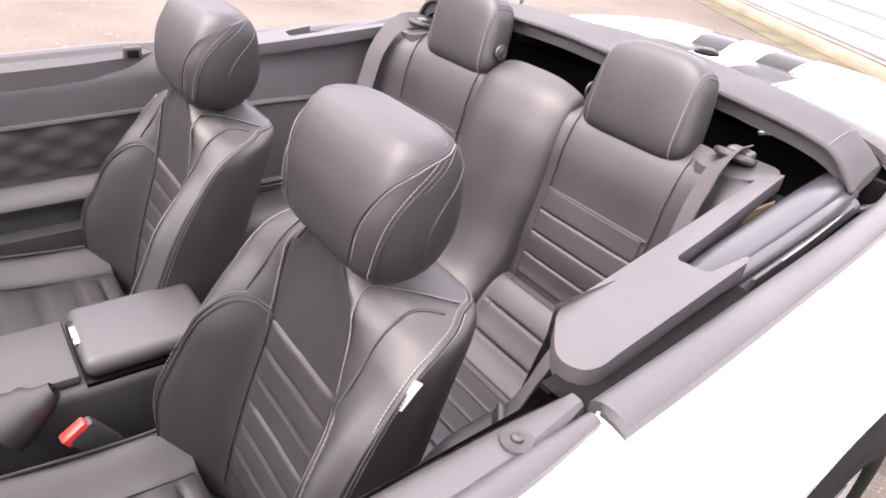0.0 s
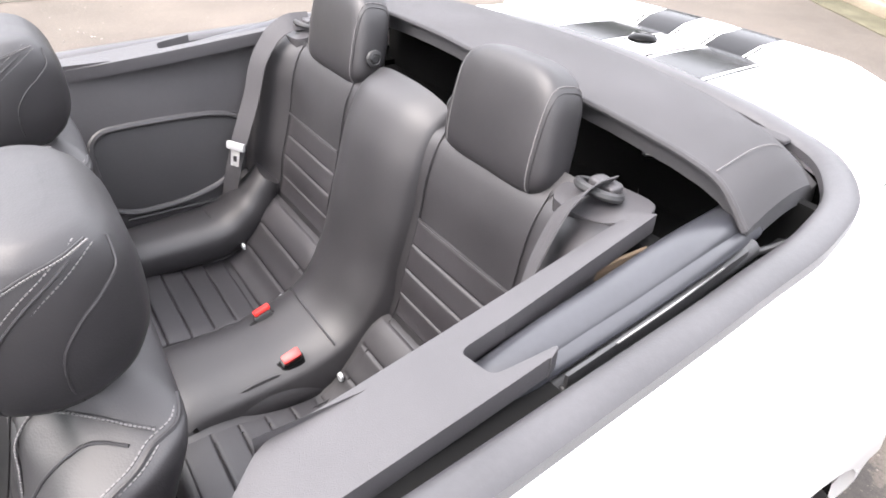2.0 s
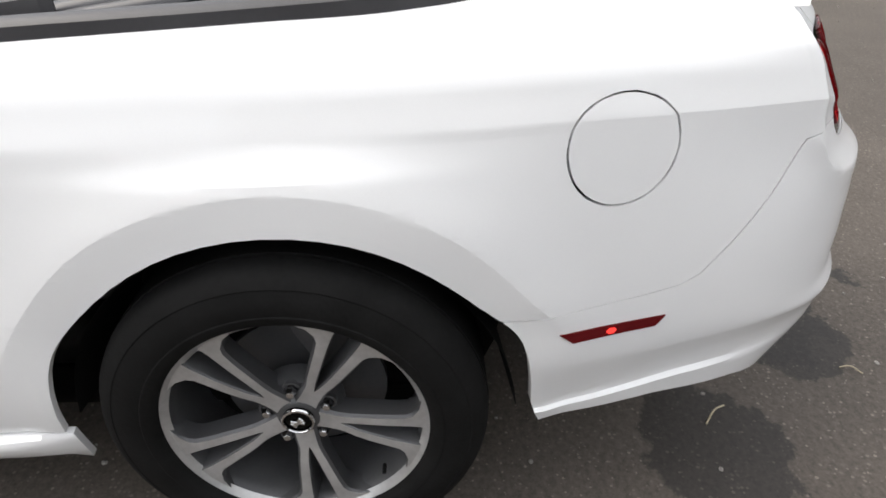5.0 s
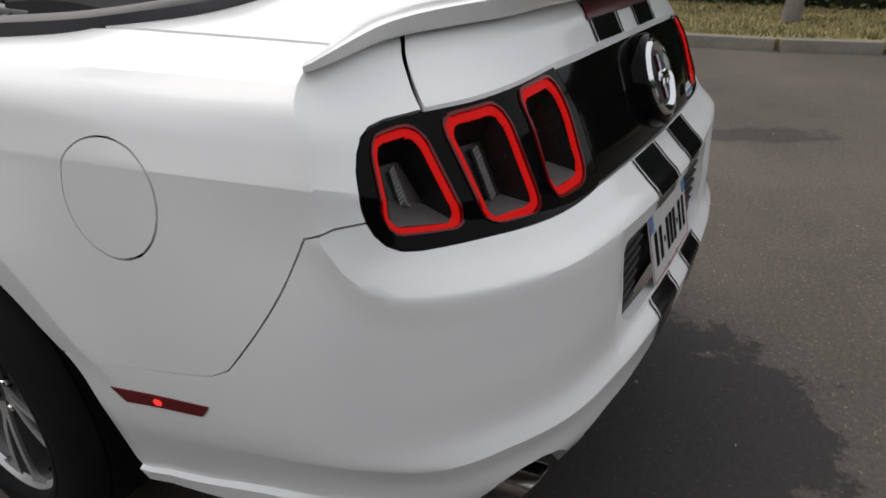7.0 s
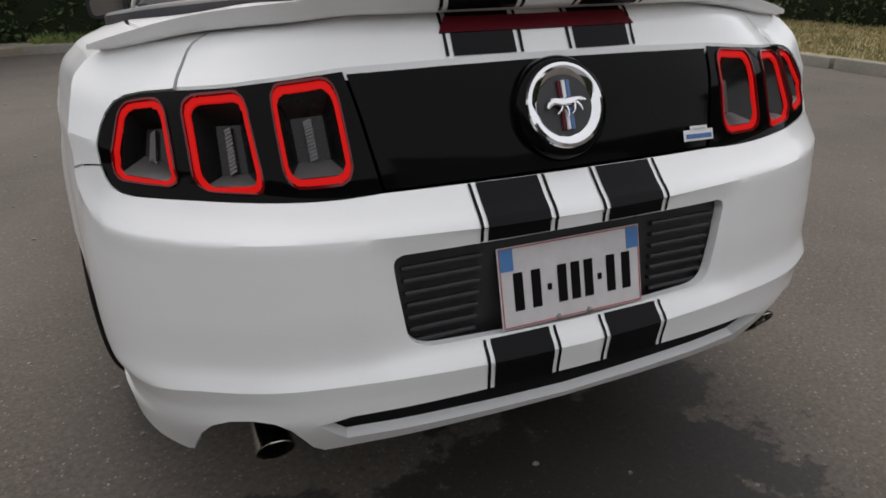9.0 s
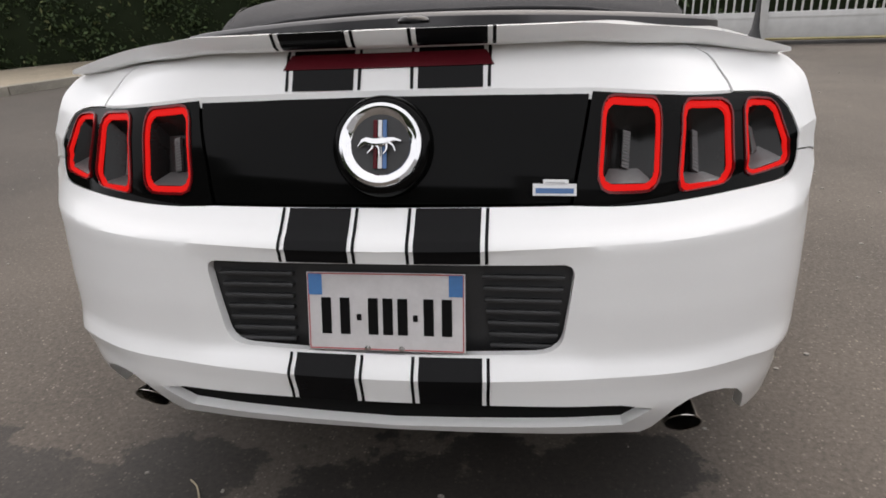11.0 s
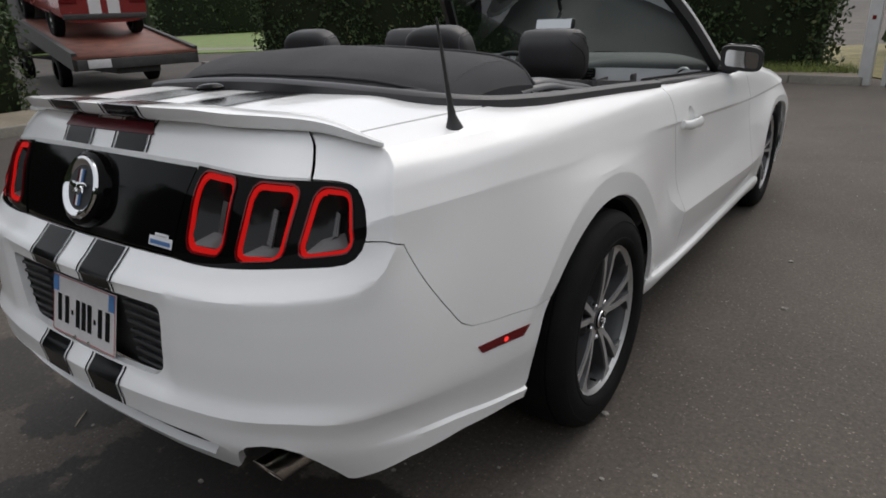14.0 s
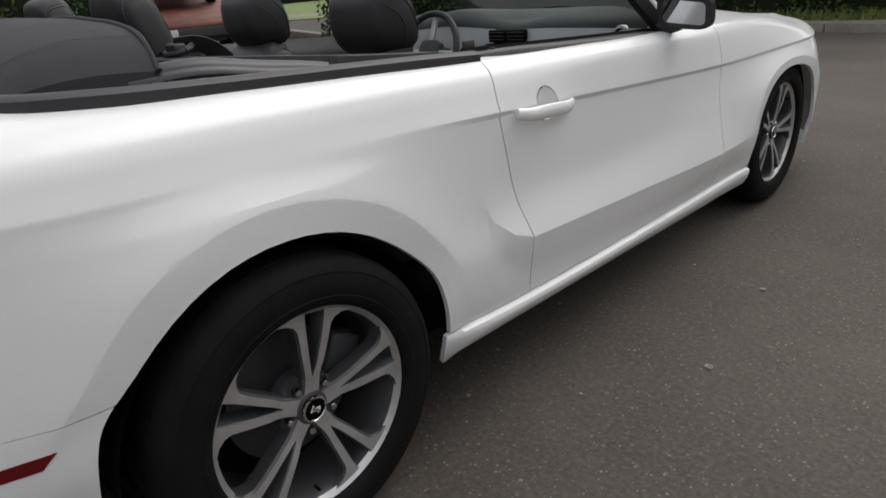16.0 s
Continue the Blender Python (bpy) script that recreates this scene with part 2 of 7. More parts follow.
    l.new(mix.outputs[0], bp.inputs["Height"]); l.new(bp.outputs["Normal"], p.inputs["Normal"])
    return m


STAINS = ((-1.28, -1.02, 0.34, 0.22, 12, 0.85), (-0.66, -0.92, 0.21, 0.17, 25, 0.85), (0.13, -1.12, 0.50, 0.42, -8, 1.0), (3.1, -1.0, 0.42, 0.17, -60, 0.75), (-0.95, -1.0, 0.16, 0.10, 40, 0.7), (0.50, -0.78, 0.24, 0.14, 10, 0.95), (-0.30, -1.30, 0.16, 0.15, 0, 0.85))
ASPHALT = ground_mat("worn_asphalt", (0.048, 0.0405, 0.033), (0.112, 0.094, 0.078), 0.55, stains=STAINS, fine=88, grain=1.5, lane=(-3.6, -1.6, 0.75))
PAVING = ground_mat("sandy_pavement", (0.14, 0.118, 0.085), (0.28, 0.24, 0.18), 1.2)
MOSS = ground_mat("mossy_edge", (0.035, 0.033, 0.018), (0.12, 0.11, 0.07), 2.2)
CONCRETE = ground_mat("kerb_concrete", (0.13, 0.12, 0.10), (0.27, 0.25, 0.21), 2.5)
GRASS = ground_mat("dry_grass", (0.10, 0.095, 0.035), (0.30, 0.25, 0.11), 1.6, fine=60)
LAWN = ground_mat("green_lawn", (0.07, 0.11, 0.025), (0.20, 0.26, 0.08), 0.8, fine=40)
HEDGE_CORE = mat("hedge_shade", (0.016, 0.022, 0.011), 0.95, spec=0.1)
BARK = mat("pole_wood", (0.20, 0.185, 0.16), 0.8, vary=0.3, bump=0.5, bump_scale=60)
GATE = mat("grey_gate_paint", (0.55, 0.55, 0.54), 0.5, vary=0.1)
CLADDING = mat("white_cladding", (0.44, 0.45, 0.47), 0.42, vary=0.07, scale=1.5)
TRUCK_RED = mat("rusty_red_deck", (0.17, 0.060, 0.040), 0.6, vary=0.4, scale=3)
TRUCK_DARK = mat("grimy_steel", (0.05, 0.047, 0.045), 0.65, vary=0.4)
CAR_RED = mat("red_car_paint", (0.22, 0.012, 0.014), 0.25, vary=0.1, coat=0.5)

from mathutils.bvhtree import BVHTree

# ---------------------------------------------------------------- small modelling tools
def smooth(bm, angle=35):
    for f in bm.faces:
        f.smooth = True
    lim = radians(angle)
    for e in bm.edges:
        e.smooth = len(e.link_faces) != 2 or e.calc_face_angle(0) < lim


def part(name, bm, material, parent=None, label="", m=None, angle=35):
    """Links a bmesh as one mesh object under a thing or part."""
    smooth(bm, angle)
    me = bpy.data.meshes.new(name)
    bm.to_mesh(me)
    bm.free()
    for x in (material if isinstance(material, (list, tuple)) else [material]):
        me.materials.append(x)
    ob = new(name, me)
    ob.parent = parent
    if m is not None:
        ob.matrix_basis = m
    if label:
        tagged(ob, label)
    return ob


def thing(name, label, category, group="", kind="", m=None):
    ob = tagged(new(name), label, category, group, kind)
    if m is not None:
        ob.matrix_basis = m
    return ob


def add_box(bm, c, size, r=0.0, seg=2, m=None, mi=0):
    """A box with rounded edges, added to bm. c: centre, or a pose in m."""
    t = bmesh.new()
    bmesh.ops.create_cube(t, size=1)
    bmesh.ops.scale(t, vec=size, verts=t.verts)
    if r:
        bmesh.ops.bevel(t, geom=t.edges[:], offset=min(r, 0.49 * min(size)), segments=seg, profile=0.5, affect="EDGES", clamp_overlap=True)
    bmesh.ops.transform(t, matrix=Matrix.Translation(c) @ (m or Matrix()), verts=t.verts)
    for f in t.faces:
        f.material_index = mi
    join(bm, t)


def join(bm, t):
    me = bpy.data.meshes.new("tmp")
    t.to_mesh(me)
    t.free()
    bm.from_mesh(me)
    bpy.data.meshes.remove(me)


def box(c, size, r=0.0, seg=2, m=None):
    bm = bmesh.new()
    add_box(bm, c, size, r, seg, m)
    return bm


def revolve(profile, n=48, axis="x", a0=0.0, a1=math.tau, closed=False):
    """Turns (along, radius) pairs round the axis."""
    bm = bmesh.new()
    full = abs(a1 - a0 - math.tau) < 1e-6
    rings = []
    for i in range(n if full else n + 1):
        a = a0 + (a1 - a0) * i / n
        c, s = math.cos(a), math.sin(a)
        rings.append([bm.verts.new({"x": (h, r * c, r * s), "y": (r * c, h, r * s), "z": (r * c, r * s, h)}[axis]) for h, r in profile])
    k = len(profile)
    for i in range(len(rings) if full else len(rings) - 1):
        p, q = rings[i], rings[(i + 1) % len(rings)]
        for j in range(k if closed else k - 1):
            bm.faces.new((p[j], p[(j + 1) % k], q[(j + 1) % k], q[j]))
    bmesh.ops.remove_doubles(bm, verts=bm.verts, dist=1e-6)
    bmesh.ops.recalc_face_normals(bm, faces=bm.faces)
    return bm


def spline(ts, vs, t):
    """Smooth curve through values at knots, with finite-difference tangents."""
    ts = np.asarray(ts, float)
    vs = np.asarray(vs, float)
    k = int(np.clip(np.searchsorted(ts, t) - 1, 0, len(ts) - 2))
    h = ts[k + 1] - ts[k]
    d = (vs[1:] - vs[:-1]) / (ts[1:] - ts[:-1]).reshape((-1,) + (1,) * (vs.ndim - 1))

    def tan(i):
        if i == 0:
            return d[0]
        if i == len(ts) - 1:
            return d[-1]
        h0, h1 = ts[i] - ts[i - 1], ts[i + 1] - ts[i]
        g = (d[i - 1] * h1 + d[i] * h0) / (h0 + h1)
        lim = 3 * np.minimum(abs(d[i - 1]), abs(d[i]))
        return np.where(d[i - 1] * d[i] <= 0, 0 * g, np.clip(g, -lim, lim))
    u = float(np.clip((t - ts[k]) / h, 0, 1))
    m0, m1 = tan(k) * h, tan(k + 1) * h
    return (2 * u**3 - 3 * u**2 + 1) * vs[k] + (u**3 - 2 * u**2 + u) * m0 + (3 * u**2 - 2 * u**3) * vs[k + 1] + (u**3 - u**2) * m1


def curve_pts(pts, n):
    """n points along a smooth curve through pts."""
    pts = np.asarray(pts, float)
    d = np.concatenate([[0], np.cumsum(np.linalg.norm(pts[1:] - pts[:-1], axis=1))])
    return [Vector(spline(d, pts, x)) for x in np.linspace(0, d[-1], n)]


def sweep(pts, section, n=24, up=(0, 0, 1), closed_section=True, caps=True, scale=None):
    """A section of (side, up) pairs carried along a smooth curve."""
    bm = bmesh.new()
    ps = curve_pts(pts, n)
    rings = []
    for i, p in enumerate(ps):
        t = (ps[min(i + 1, n - 1)] - ps[max(i - 1, 0)]).normalized()
        side = t.cross(Vector(up)).normalized()
        w = side.cross(t).normalized()
        k = 1.0 if scale is None else float(np.interp(i / (n - 1), np.linspace(0, 1, len(scale)), scale))
        rings.append([bm.verts.new(p + side * a * k + w * b * k) for a, b in section])
    m = len(section)
    for p, q in zip(rings, rings[1:]):
        for j in range(m if closed_section else m - 1):
            bm.faces.new((p[j], p[(j + 1) % m], q[(j + 1) % m], q[j]))
    if caps and closed_section:
        bm.faces.new(rings[0][::-1]), bm.faces.new(rings[-1])
    bmesh.ops.recalc_face_normals(bm, faces=bm.faces)
    return bm


def ring(r, n=10, ry=None):
    return [(r * math.cos(math.tau * i / n), (ry or r) * math.sin(math.tau * i / n)) for i in range(n)]


def inside(poly, x, y):
    c = False
    for (x0, y0), (x1, y1) in zip(poly, poly[1:] + poly[:1]):
        if (y0 > y) != (y1 > y) and x < (x1 - x0) * (y - y0) / (y1 - y0) + x0:
            c = not c
    return c


def inset(poly, d):
    """The outline drawn in by d on every side."""
    out = []
    poly = [q for q, r in zip(poly, poly[1:] + poly[:1]) if math.hypot(q[0] - r[0], q[1] - r[1]) > 1e-6]
    n = len(poly)
    area = sum(poly[i][0] * poly[(i + 1) % n][1] - poly[(i + 1) % n][0] * poly[i][1] for i in range(n))
    sg = 1 if area > 0 else -1
    for i in range(n):
        p, a, b = Vector(poly[i]), Vector(poly[i - 1]), Vector(poly[(i + 1) % n])
        e0, e1 = (p - a).normalized(), (b - p).normalized()
        n0, n1 = Vector((-e0.y, e0.x)) * sg, Vector((-e1.y, e1.x)) * sg
        q = (n0 + n1) / max(0.35, 1 + n0.dot(n1))
        out.append(tuple(p + q * d))
    return out


def cut_sheet(outer, holes=(), res=0.03, gap=0.0, lines=()):
    """A flat mesh that fills the outline, less the holes: fine grid, cut along every edge of the outline and along the lines."""
    bm = bmesh.new()
    if gap:
        outer, holes = inset(outer, gap), [inset(h, -gap) for h in holes]
    xs, ys = [p[0] for p in outer], [p[1] for p in outer]
    rx, ry = (res, res) if not isinstance(res, tuple) else res
    x0, x1, y0, y1 = min(xs), max(xs), min(ys), max(ys)
    nx, ny = max(1, math.ceil((x1 - x0) / rx)), max(1, math.ceil((y1 - y0) / ry))
    grid = [[bm.verts.new((x0 + (x1 - x0) * i / nx, y0 + (y1 - y0) * j / ny, 0)) for j in range(ny + 1)] for i in range(nx + 1)]
    for i in range(nx):
        for j in range(ny):
            bm.faces.new((grid[i][j], grid[i + 1][j], grid[i + 1][j + 1], grid[i][j + 1]))
    polys = [list(outer)] + [list(h) for h in holes]
    segs = [(a, b) for poly in polys for a, b in zip(poly, poly[1:] + poly[:1])] + [(a, b) for ln in lines for a, b in zip(ln, ln[1:])]
    for a, b in segs:
        d = Vector((b[0] - a[0], b[1] - a[1], 0))
        if d.length < 1e-7:
            continue
        lo = (min(a[0], b[0]) - 1e-4, min(a[1], b[1]) - 1e-4)
        hi = (max(a[0], b[0]) + 1e-4, max(a[1], b[1]) + 1e-4)
        fs = [f for f in bm.faces if min(v.co.x for v in f.verts) < hi[0] and max(v.co.x for v in f.verts) > lo[0]
              and min(v.co.y for v in f.verts) < hi[1] and max(v.co.y for v in f.verts) > lo[1]]
        geom = set(fs)
        for f in fs:
            geom.update(f.edges), geom.update(f.verts)
        bmesh.ops.bisect_plane(bm, geom=list(geom), dist=1e-5, plane_co=(a[0], a[1], 0), plane_no=(-d.y, d.x, 0))
    dead = []
    for f in bm.faces:
        c = f.calc_center_median()
        if not inside(polys[0], c.x, c.y) or any(inside(h, c.x, c.y) for h in polys[1:]):
            dead.append(f)
    bmesh.ops.delete(bm, geom=dead, context="FACES")
    bmesh.ops.remove_doubles(bm, verts=bm.verts, dist=4e-4)
    return bm


def rim_down(bm, depth, direction=None):
    """Folds the open edges of a sheet inwards by depth, so that it has thickness to see."""
    bm.normal_update()
    edges = [e for e in bm.edges if len(e.link_faces) == 1]
    normals = {v: v.normal.copy() for e in edges for v in e.verts}
    out = bmesh.ops.extrude_edge_only(bm, edges=edges)
    for v in [g for g in out["geom"] if isinstance(g, bmesh.types.BMVert)]:
        src = min((o for e in v.link_edges for o in e.verts if o in normals), key=lambda o: (o.co - v.co).length, default=None)
        v.co -= (direction or (normals[src] if src else Vector((0, 0, 1)))) * depth


def mirror_bm(bm):
    for v in bm.verts:
        v.co.x = -v.co.x
    bmesh.ops.reverse_faces(bm, faces=bm.faces)
    return bm


def circle_pts(cx, cy, rx, ry=None, n=40, a0=0, a1=360):
    full = abs(a1 - a0) == 360
    return [(cx + rx * math.cos(radians(a0 + (a1 - a0) * i / (n if full else n - 1))),
             cy + (ry or rx) * math.sin(radians(a0 + (a1 - a0) * i / (n if full else n - 1)))) for i in range(n)]


def rounded(poly, r, n=5):
    """The outline with its corners rounded."""
    out = []
    for i, p in enumerate(poly):
        p, a, b = Vector(p), Vector(poly[i - 1]), Vector(poly[(i + 1) % len(poly)])
        q = r[i] if isinstance(r, (list, tuple)) else r
        da, db = (a - p), (b - p)
        ka, kb = min(q, da.length * 0.48), min(q, db.length * 0.48)
        p0, p1 = p + da.normalized() * ka, p + db.normalized() * kb
        for k in range(n + 1):
            u = k / n
            out.append(tuple((p0 * (1 - u) + p * u) * (1 - u) + (p * (1 - u) + p1 * u) * u))
    return out

# ---------------------------------------------------------------- the car's body as one smooth skin
# y runs forward from the rear axle, x to the right, z up. Rows of the skin from sill to shoulder:
# height mark, half widths and heights along the side, height at the rear corner, rear depth and height on the centre line.
SIDE_Y = (3.25, 2.72, 2.0, 1.2, 0.7, 0.35, 0.0, -0.3, -0.45)
SKIN = []


def row(v, xs, zs, z_corner, y_rear, z_rear):
    SKIN.append((v, xs, zs, z_corner, y_rear, z_rear))


row(0.27, (.86, .90, .87, .87, .87, .87, .88, .850, .838), (.20, .19, .195, .225, .240, .247, .270, .290, .295), .30, -1.085, .33)
row(0.35, (.88, .92, .905, .905, .900, .895, .910, .868, .850), (.31, .31, .31, .32, .332, .35, .35, .35, .352), .43, -1.135, .445)
row(0.47, (.88, .93, .925, .913, .908, .905, .925, .895, .873), (.45, .45, .442, .463, .475, .49, .49, .50, .51), .54, -1.118, .54)
row(0.61, (.87, .93, .910, .893, .890, .900, .922, .893, .872), (.60, .60, .60, .60, .61, .61, .61, .61, .615), .64, -1.112, .64)
row(0.74, (.85, .905, .890, .885, .884, .890, .903, .885, .866), (.69, .69, .69, .72, .74, .745, .75, .755, .757), .765, -1.095, .748)
row(0.85, (.83, .878, .878, .880, .881, .880, .879, .868, .8565), (.735, .745, .76, .805, .835, .852, .862, .872, .880), .885, -1.045, .797)
row(0.865, (.835, .882, .883, .885, .885, .8775, .8755, .8668, .8558), (.748, .758, .773, .818, .848, .866, .876, .886, .894), .90, -1.043, .815)
row(0.94, (.80, .84, .86, .867, .862, .857, .854, .847, .838), (.78, .82, .86, .90, .915, .93, .94, .95, .955), .955, -1.005, .92)
row(1.0, (.76, .80, .84, .845, .834, .829, .825, .818, .811), (.80, .865, .90, .935, .955, .970, .981, .988, .992), .994, -.957, 1.0)
row(1.035, (.72, .77, .82, .820, .800, .788, .780, .775, .773), (.81, .88, .915, .950, .975, .993, 1.006, 1.015, 1.019), 1.019, -.93, 1.045)
row(1.06, (.66, .72, .79, .795, .770, .755, .735, .705, .698), (.82, .89, .92, .955, .980, 1.005, 1.020, 1.036, 1.041), 1.037, -.90, 1.075)
for k in (0.35, 0.75, 0.96):
    # straight between these two rows, so that the bumper's top is a flat slope
    a, b = [r for r in SKIN if r[0] == 0.74][0], [r for r in SKIN if r[0] == 0.85][0]
    mid = lambda p, q: tuple(x + (y - x) * k for x, y in zip(p, q))
    row(round(0.74 + 0.11 * k, 4), mid(a[1], b[1]), mid(a[2], b[2]), a[3] + (b[3] - a[3]) * k, a[4] + (b[4] - a[4]) * k, a[5] + (b[5] - a[5]) * k)
for k in (0.10, 0.55):
    # and between these, so that the crease of the flank stays crisp under a flat shoulder
    a, b = [r for r in SKIN if r[0] == 0.865][0], [r for r in SKIN if r[0] == 0.94][0]
    row(round(0.865 + 0.075 * k, 4), mid(a[1], b[1]), mid(a[2], b[2]), a[3] + (b[3] - a[3]) * k, a[4] + (b[4] - a[4]) * k, a[5] + (b[5] - a[5]) * k)
SKIN.sort()
BASE_S = [-4.25, -3.75, -3.5] + [-y for y in SIDE_Y] + [.65, .84, .98, 1.14, 1.36, 1.55, 1.74]
SKIN_S = BASE_S[:13] + [.822, .842, .862, .915] + BASE_S[14:]
SKIN_V = [r[0] for r in SKIN]


def skin_net():
    net = []
    for v, xs, zs, zc, yr, zr in SKIN:
        w, z0, k = xs[-1], zs[-1], (yr + 1.045) * 0.5
        cut = float(np.interp(v, [.8, .85, .95, 1.0], [.075, .067, .062, .054]))
        pts = [(0, 3.66, zs[0]), (.50, 3.60, zs[0]), (xs[0] - .10, 3.48, zs[0])]
        pts += [(x, y, z) for x, y, z in zip(xs, SIDE_Y, zs)]
        pts += [(w - .030, -.65 + k * .3, z0 + (zc - z0) * .5), (w - cut, -.83 + k, zc),
                (w - .145, yr + .145, zc + (zr - zc) * .35), (w - .28, yr + .06, zc + (zr - zc) * .7),
                (min(.38, (w - .28) * .72), yr + .017, zr), (min(.19, (w - .28) * .36), yr + .004, zr), (0, yr, zr)]
        # a soft vertical edge at the rear corner, fading out down the bumper
        pts = np.array(pts)
        p0, p3 = pts[12], spline(BASE_S, pts, .915)
        c = spline(BASE_S, pts, .842) + np.array((.003, -.003, 0))
        hard = float(np.interp(v, [.62, .80], [0, 1]))
        edge = []
        for s, q in ((.822, p0 + (c - p0) * .895), (.842, c), (.862, c + (p3 - c) * .274)):
            o = spline(BASE_S, pts, s)
            edge.append(o + (q - o) * hard)
        net.append(list(pts[:13]) + edge + [p3] + list(pts[14:]))
    return np.array(net)


NET = skin_net()
SKIN_CACHE = {}


def skin(s, v, out=0.0):
    """A point of the skin: s runs back along the side and round to the rear's middle, v up the rows. out: metres off the skin."""
    def at(a, b):
        key = round(a, 5)
        if key not in SKIN_CACHE:
            SKIN_CACHE[key] = np.array([spline(SKIN_S, NET[i], a) for i in range(len(SKIN))])
        return spline(SKIN_V, SKIN_CACHE[key], b)
    p = at(s, v)
    if out:
        e = 0.004
        a = at(min(s + e, 1.74), v) - at(s - e, v)
        b = at(s, min(v + e, 1.06)) - at(s, max(v - e, .27))
        n = np.cross(a, b)
        if s > 1.735:
            n[0] = 0
        n = n / np.linalg.norm(n)
        if n[0] * p[0] + n[1] * (p[1] - 1.3) < 0:
            n = -n
        p = p + n * out
    return p


def on_side(y, z):
    """The mark (s, v) on the side at that y and height."""
    vs = np.linspace(.27, 1.06, 160)
    zs = [skin(-y, v)[2] for v in vs]
    return -y, float(np.interp(z, np.maximum.accumulate(zs), vs))


def on_rear(x, z):
    """The mark (s, v) on the rear at that distance from the middle and height."""
    s, v = 1.3, .7
    for _ in range(25):
        vs = np.linspace(.27, 1.06, 80)
        v = float(np.interp(z, np.maximum.accumulate([skin(s, q)[2] for q in vs]), vs))
        ss = np.linspace(.5, 1.74, 80)
        xs = np.array([skin(q, v)[0] for q in ss])
        s2 = float(np.interp(-x, -xs, ss))
        if abs(s2 - s) < 1e-4:
            break
        s = s2
    return s, v

# ---------------------------------------------------------------- the car: body panels
CAR = thing("convertible_car", "white convertible with black racing stripes and folded roof on asphalt", "car")


def ridge(s, h, curve, width):
    """1 on the crease line, falling to 0 at that distance above and below it."""
    c = float(np.interp(s, [q[0] for q in curve], [q[1] for q in curve]))
    return max(0.0, 1 - abs(h - c) / width)


LEDGE = [(0.815, 0.812), (0.844, 0.794), (0.857, 0.775), (0.885, 0.755), (0.93, 0.743), (1.05, 0.743), (1.30, 0.736), (1.56, 0.722), (1.74, 0.720)]
SKIRT = [(0.43, 0.425), (0.65, 0.412), (0.85, 0.410), (0.95, 0.411), (1.06, 0.425), (1.26, 0.416), (1.54, 0.403), (1.74, 0.400)]
FLANGE = [(0.43, 0.316), (0.68, 0.330), (0.92, 0.330)]


def panel(name, outer, holes=(), res=(0.03, 0.02), gap=0.0013, out=0.0, fold=0.014, material=None, side=1, both=False, label="", parent=None, warp=None, lines=(), angle=28):
    """A piece of the skin inside an outline of (s, v) marks. both: the half and its mirror in one mesh."""
    bm = cut_sheet(outer, holes, res, gap, lines)
    bmesh.ops.recalc_face_normals(bm, faces=bm.faces)

    def place(v, off):
        s, h = v.co.x, v.co.y
        if both and s > 1.7365:
            s = 1.74
        p = Vector(skin(s, h, off))
        return warp(p, s, h) if warp else p
    flat = set(bm.faces)
    if fold:
        edges = [e for e in bm.edges if len(e.link_faces) == 1 and not (both and min(e.verts[0].co.x, e.verts[1].co.x) > 1.7365)]
        got = bmesh.ops.extrude_edge_only(bm, edges=edges)["geom"]
        low = {g for g in got if isinstance(g, bmesh.types.BMVert)}
    else:
        low = set()
    where = {v: place(v, out - (fold if v in low else 0.0)) for v in bm.verts}
    for v, p in where.items():
        v.co = p
    if both:
        join(bm, mirror_bm(bm.copy()))
        bmesh.ops.remove_doubles(bm, verts=[v for v in bm.verts if abs(v.co.x) < 0.002], dist=0.003)
    elif side < 0:
        mirror_bm(bm)
    bmesh.ops.recalc_face_normals(bm, faces=bm.faces)
    c = sum((f.normal.dot(Vector((f.calc_center_median().x, f.calc_center_median().y - 1.2, 0))) * f.calc_area() for f in bm.faces))
    if c < 0:
        bmesh.ops.reverse_faces(bm, faces=bm.faces)
    return part(name, bm, material or PAINT, parent or CAR, label, angle=angle)


ARCH_R = dict(cx=0.006, cy=0.335, rx=0.416, ry=0.394)
ARCH_F = dict(cx=-2.71, cy=0.33, rx=0.420, ry=0.365)


def arch(a, a0, a1, n=26):
    return circle_pts(a["cx"], a["cy"], a["rx"], a["ry"], n, a0, a1)


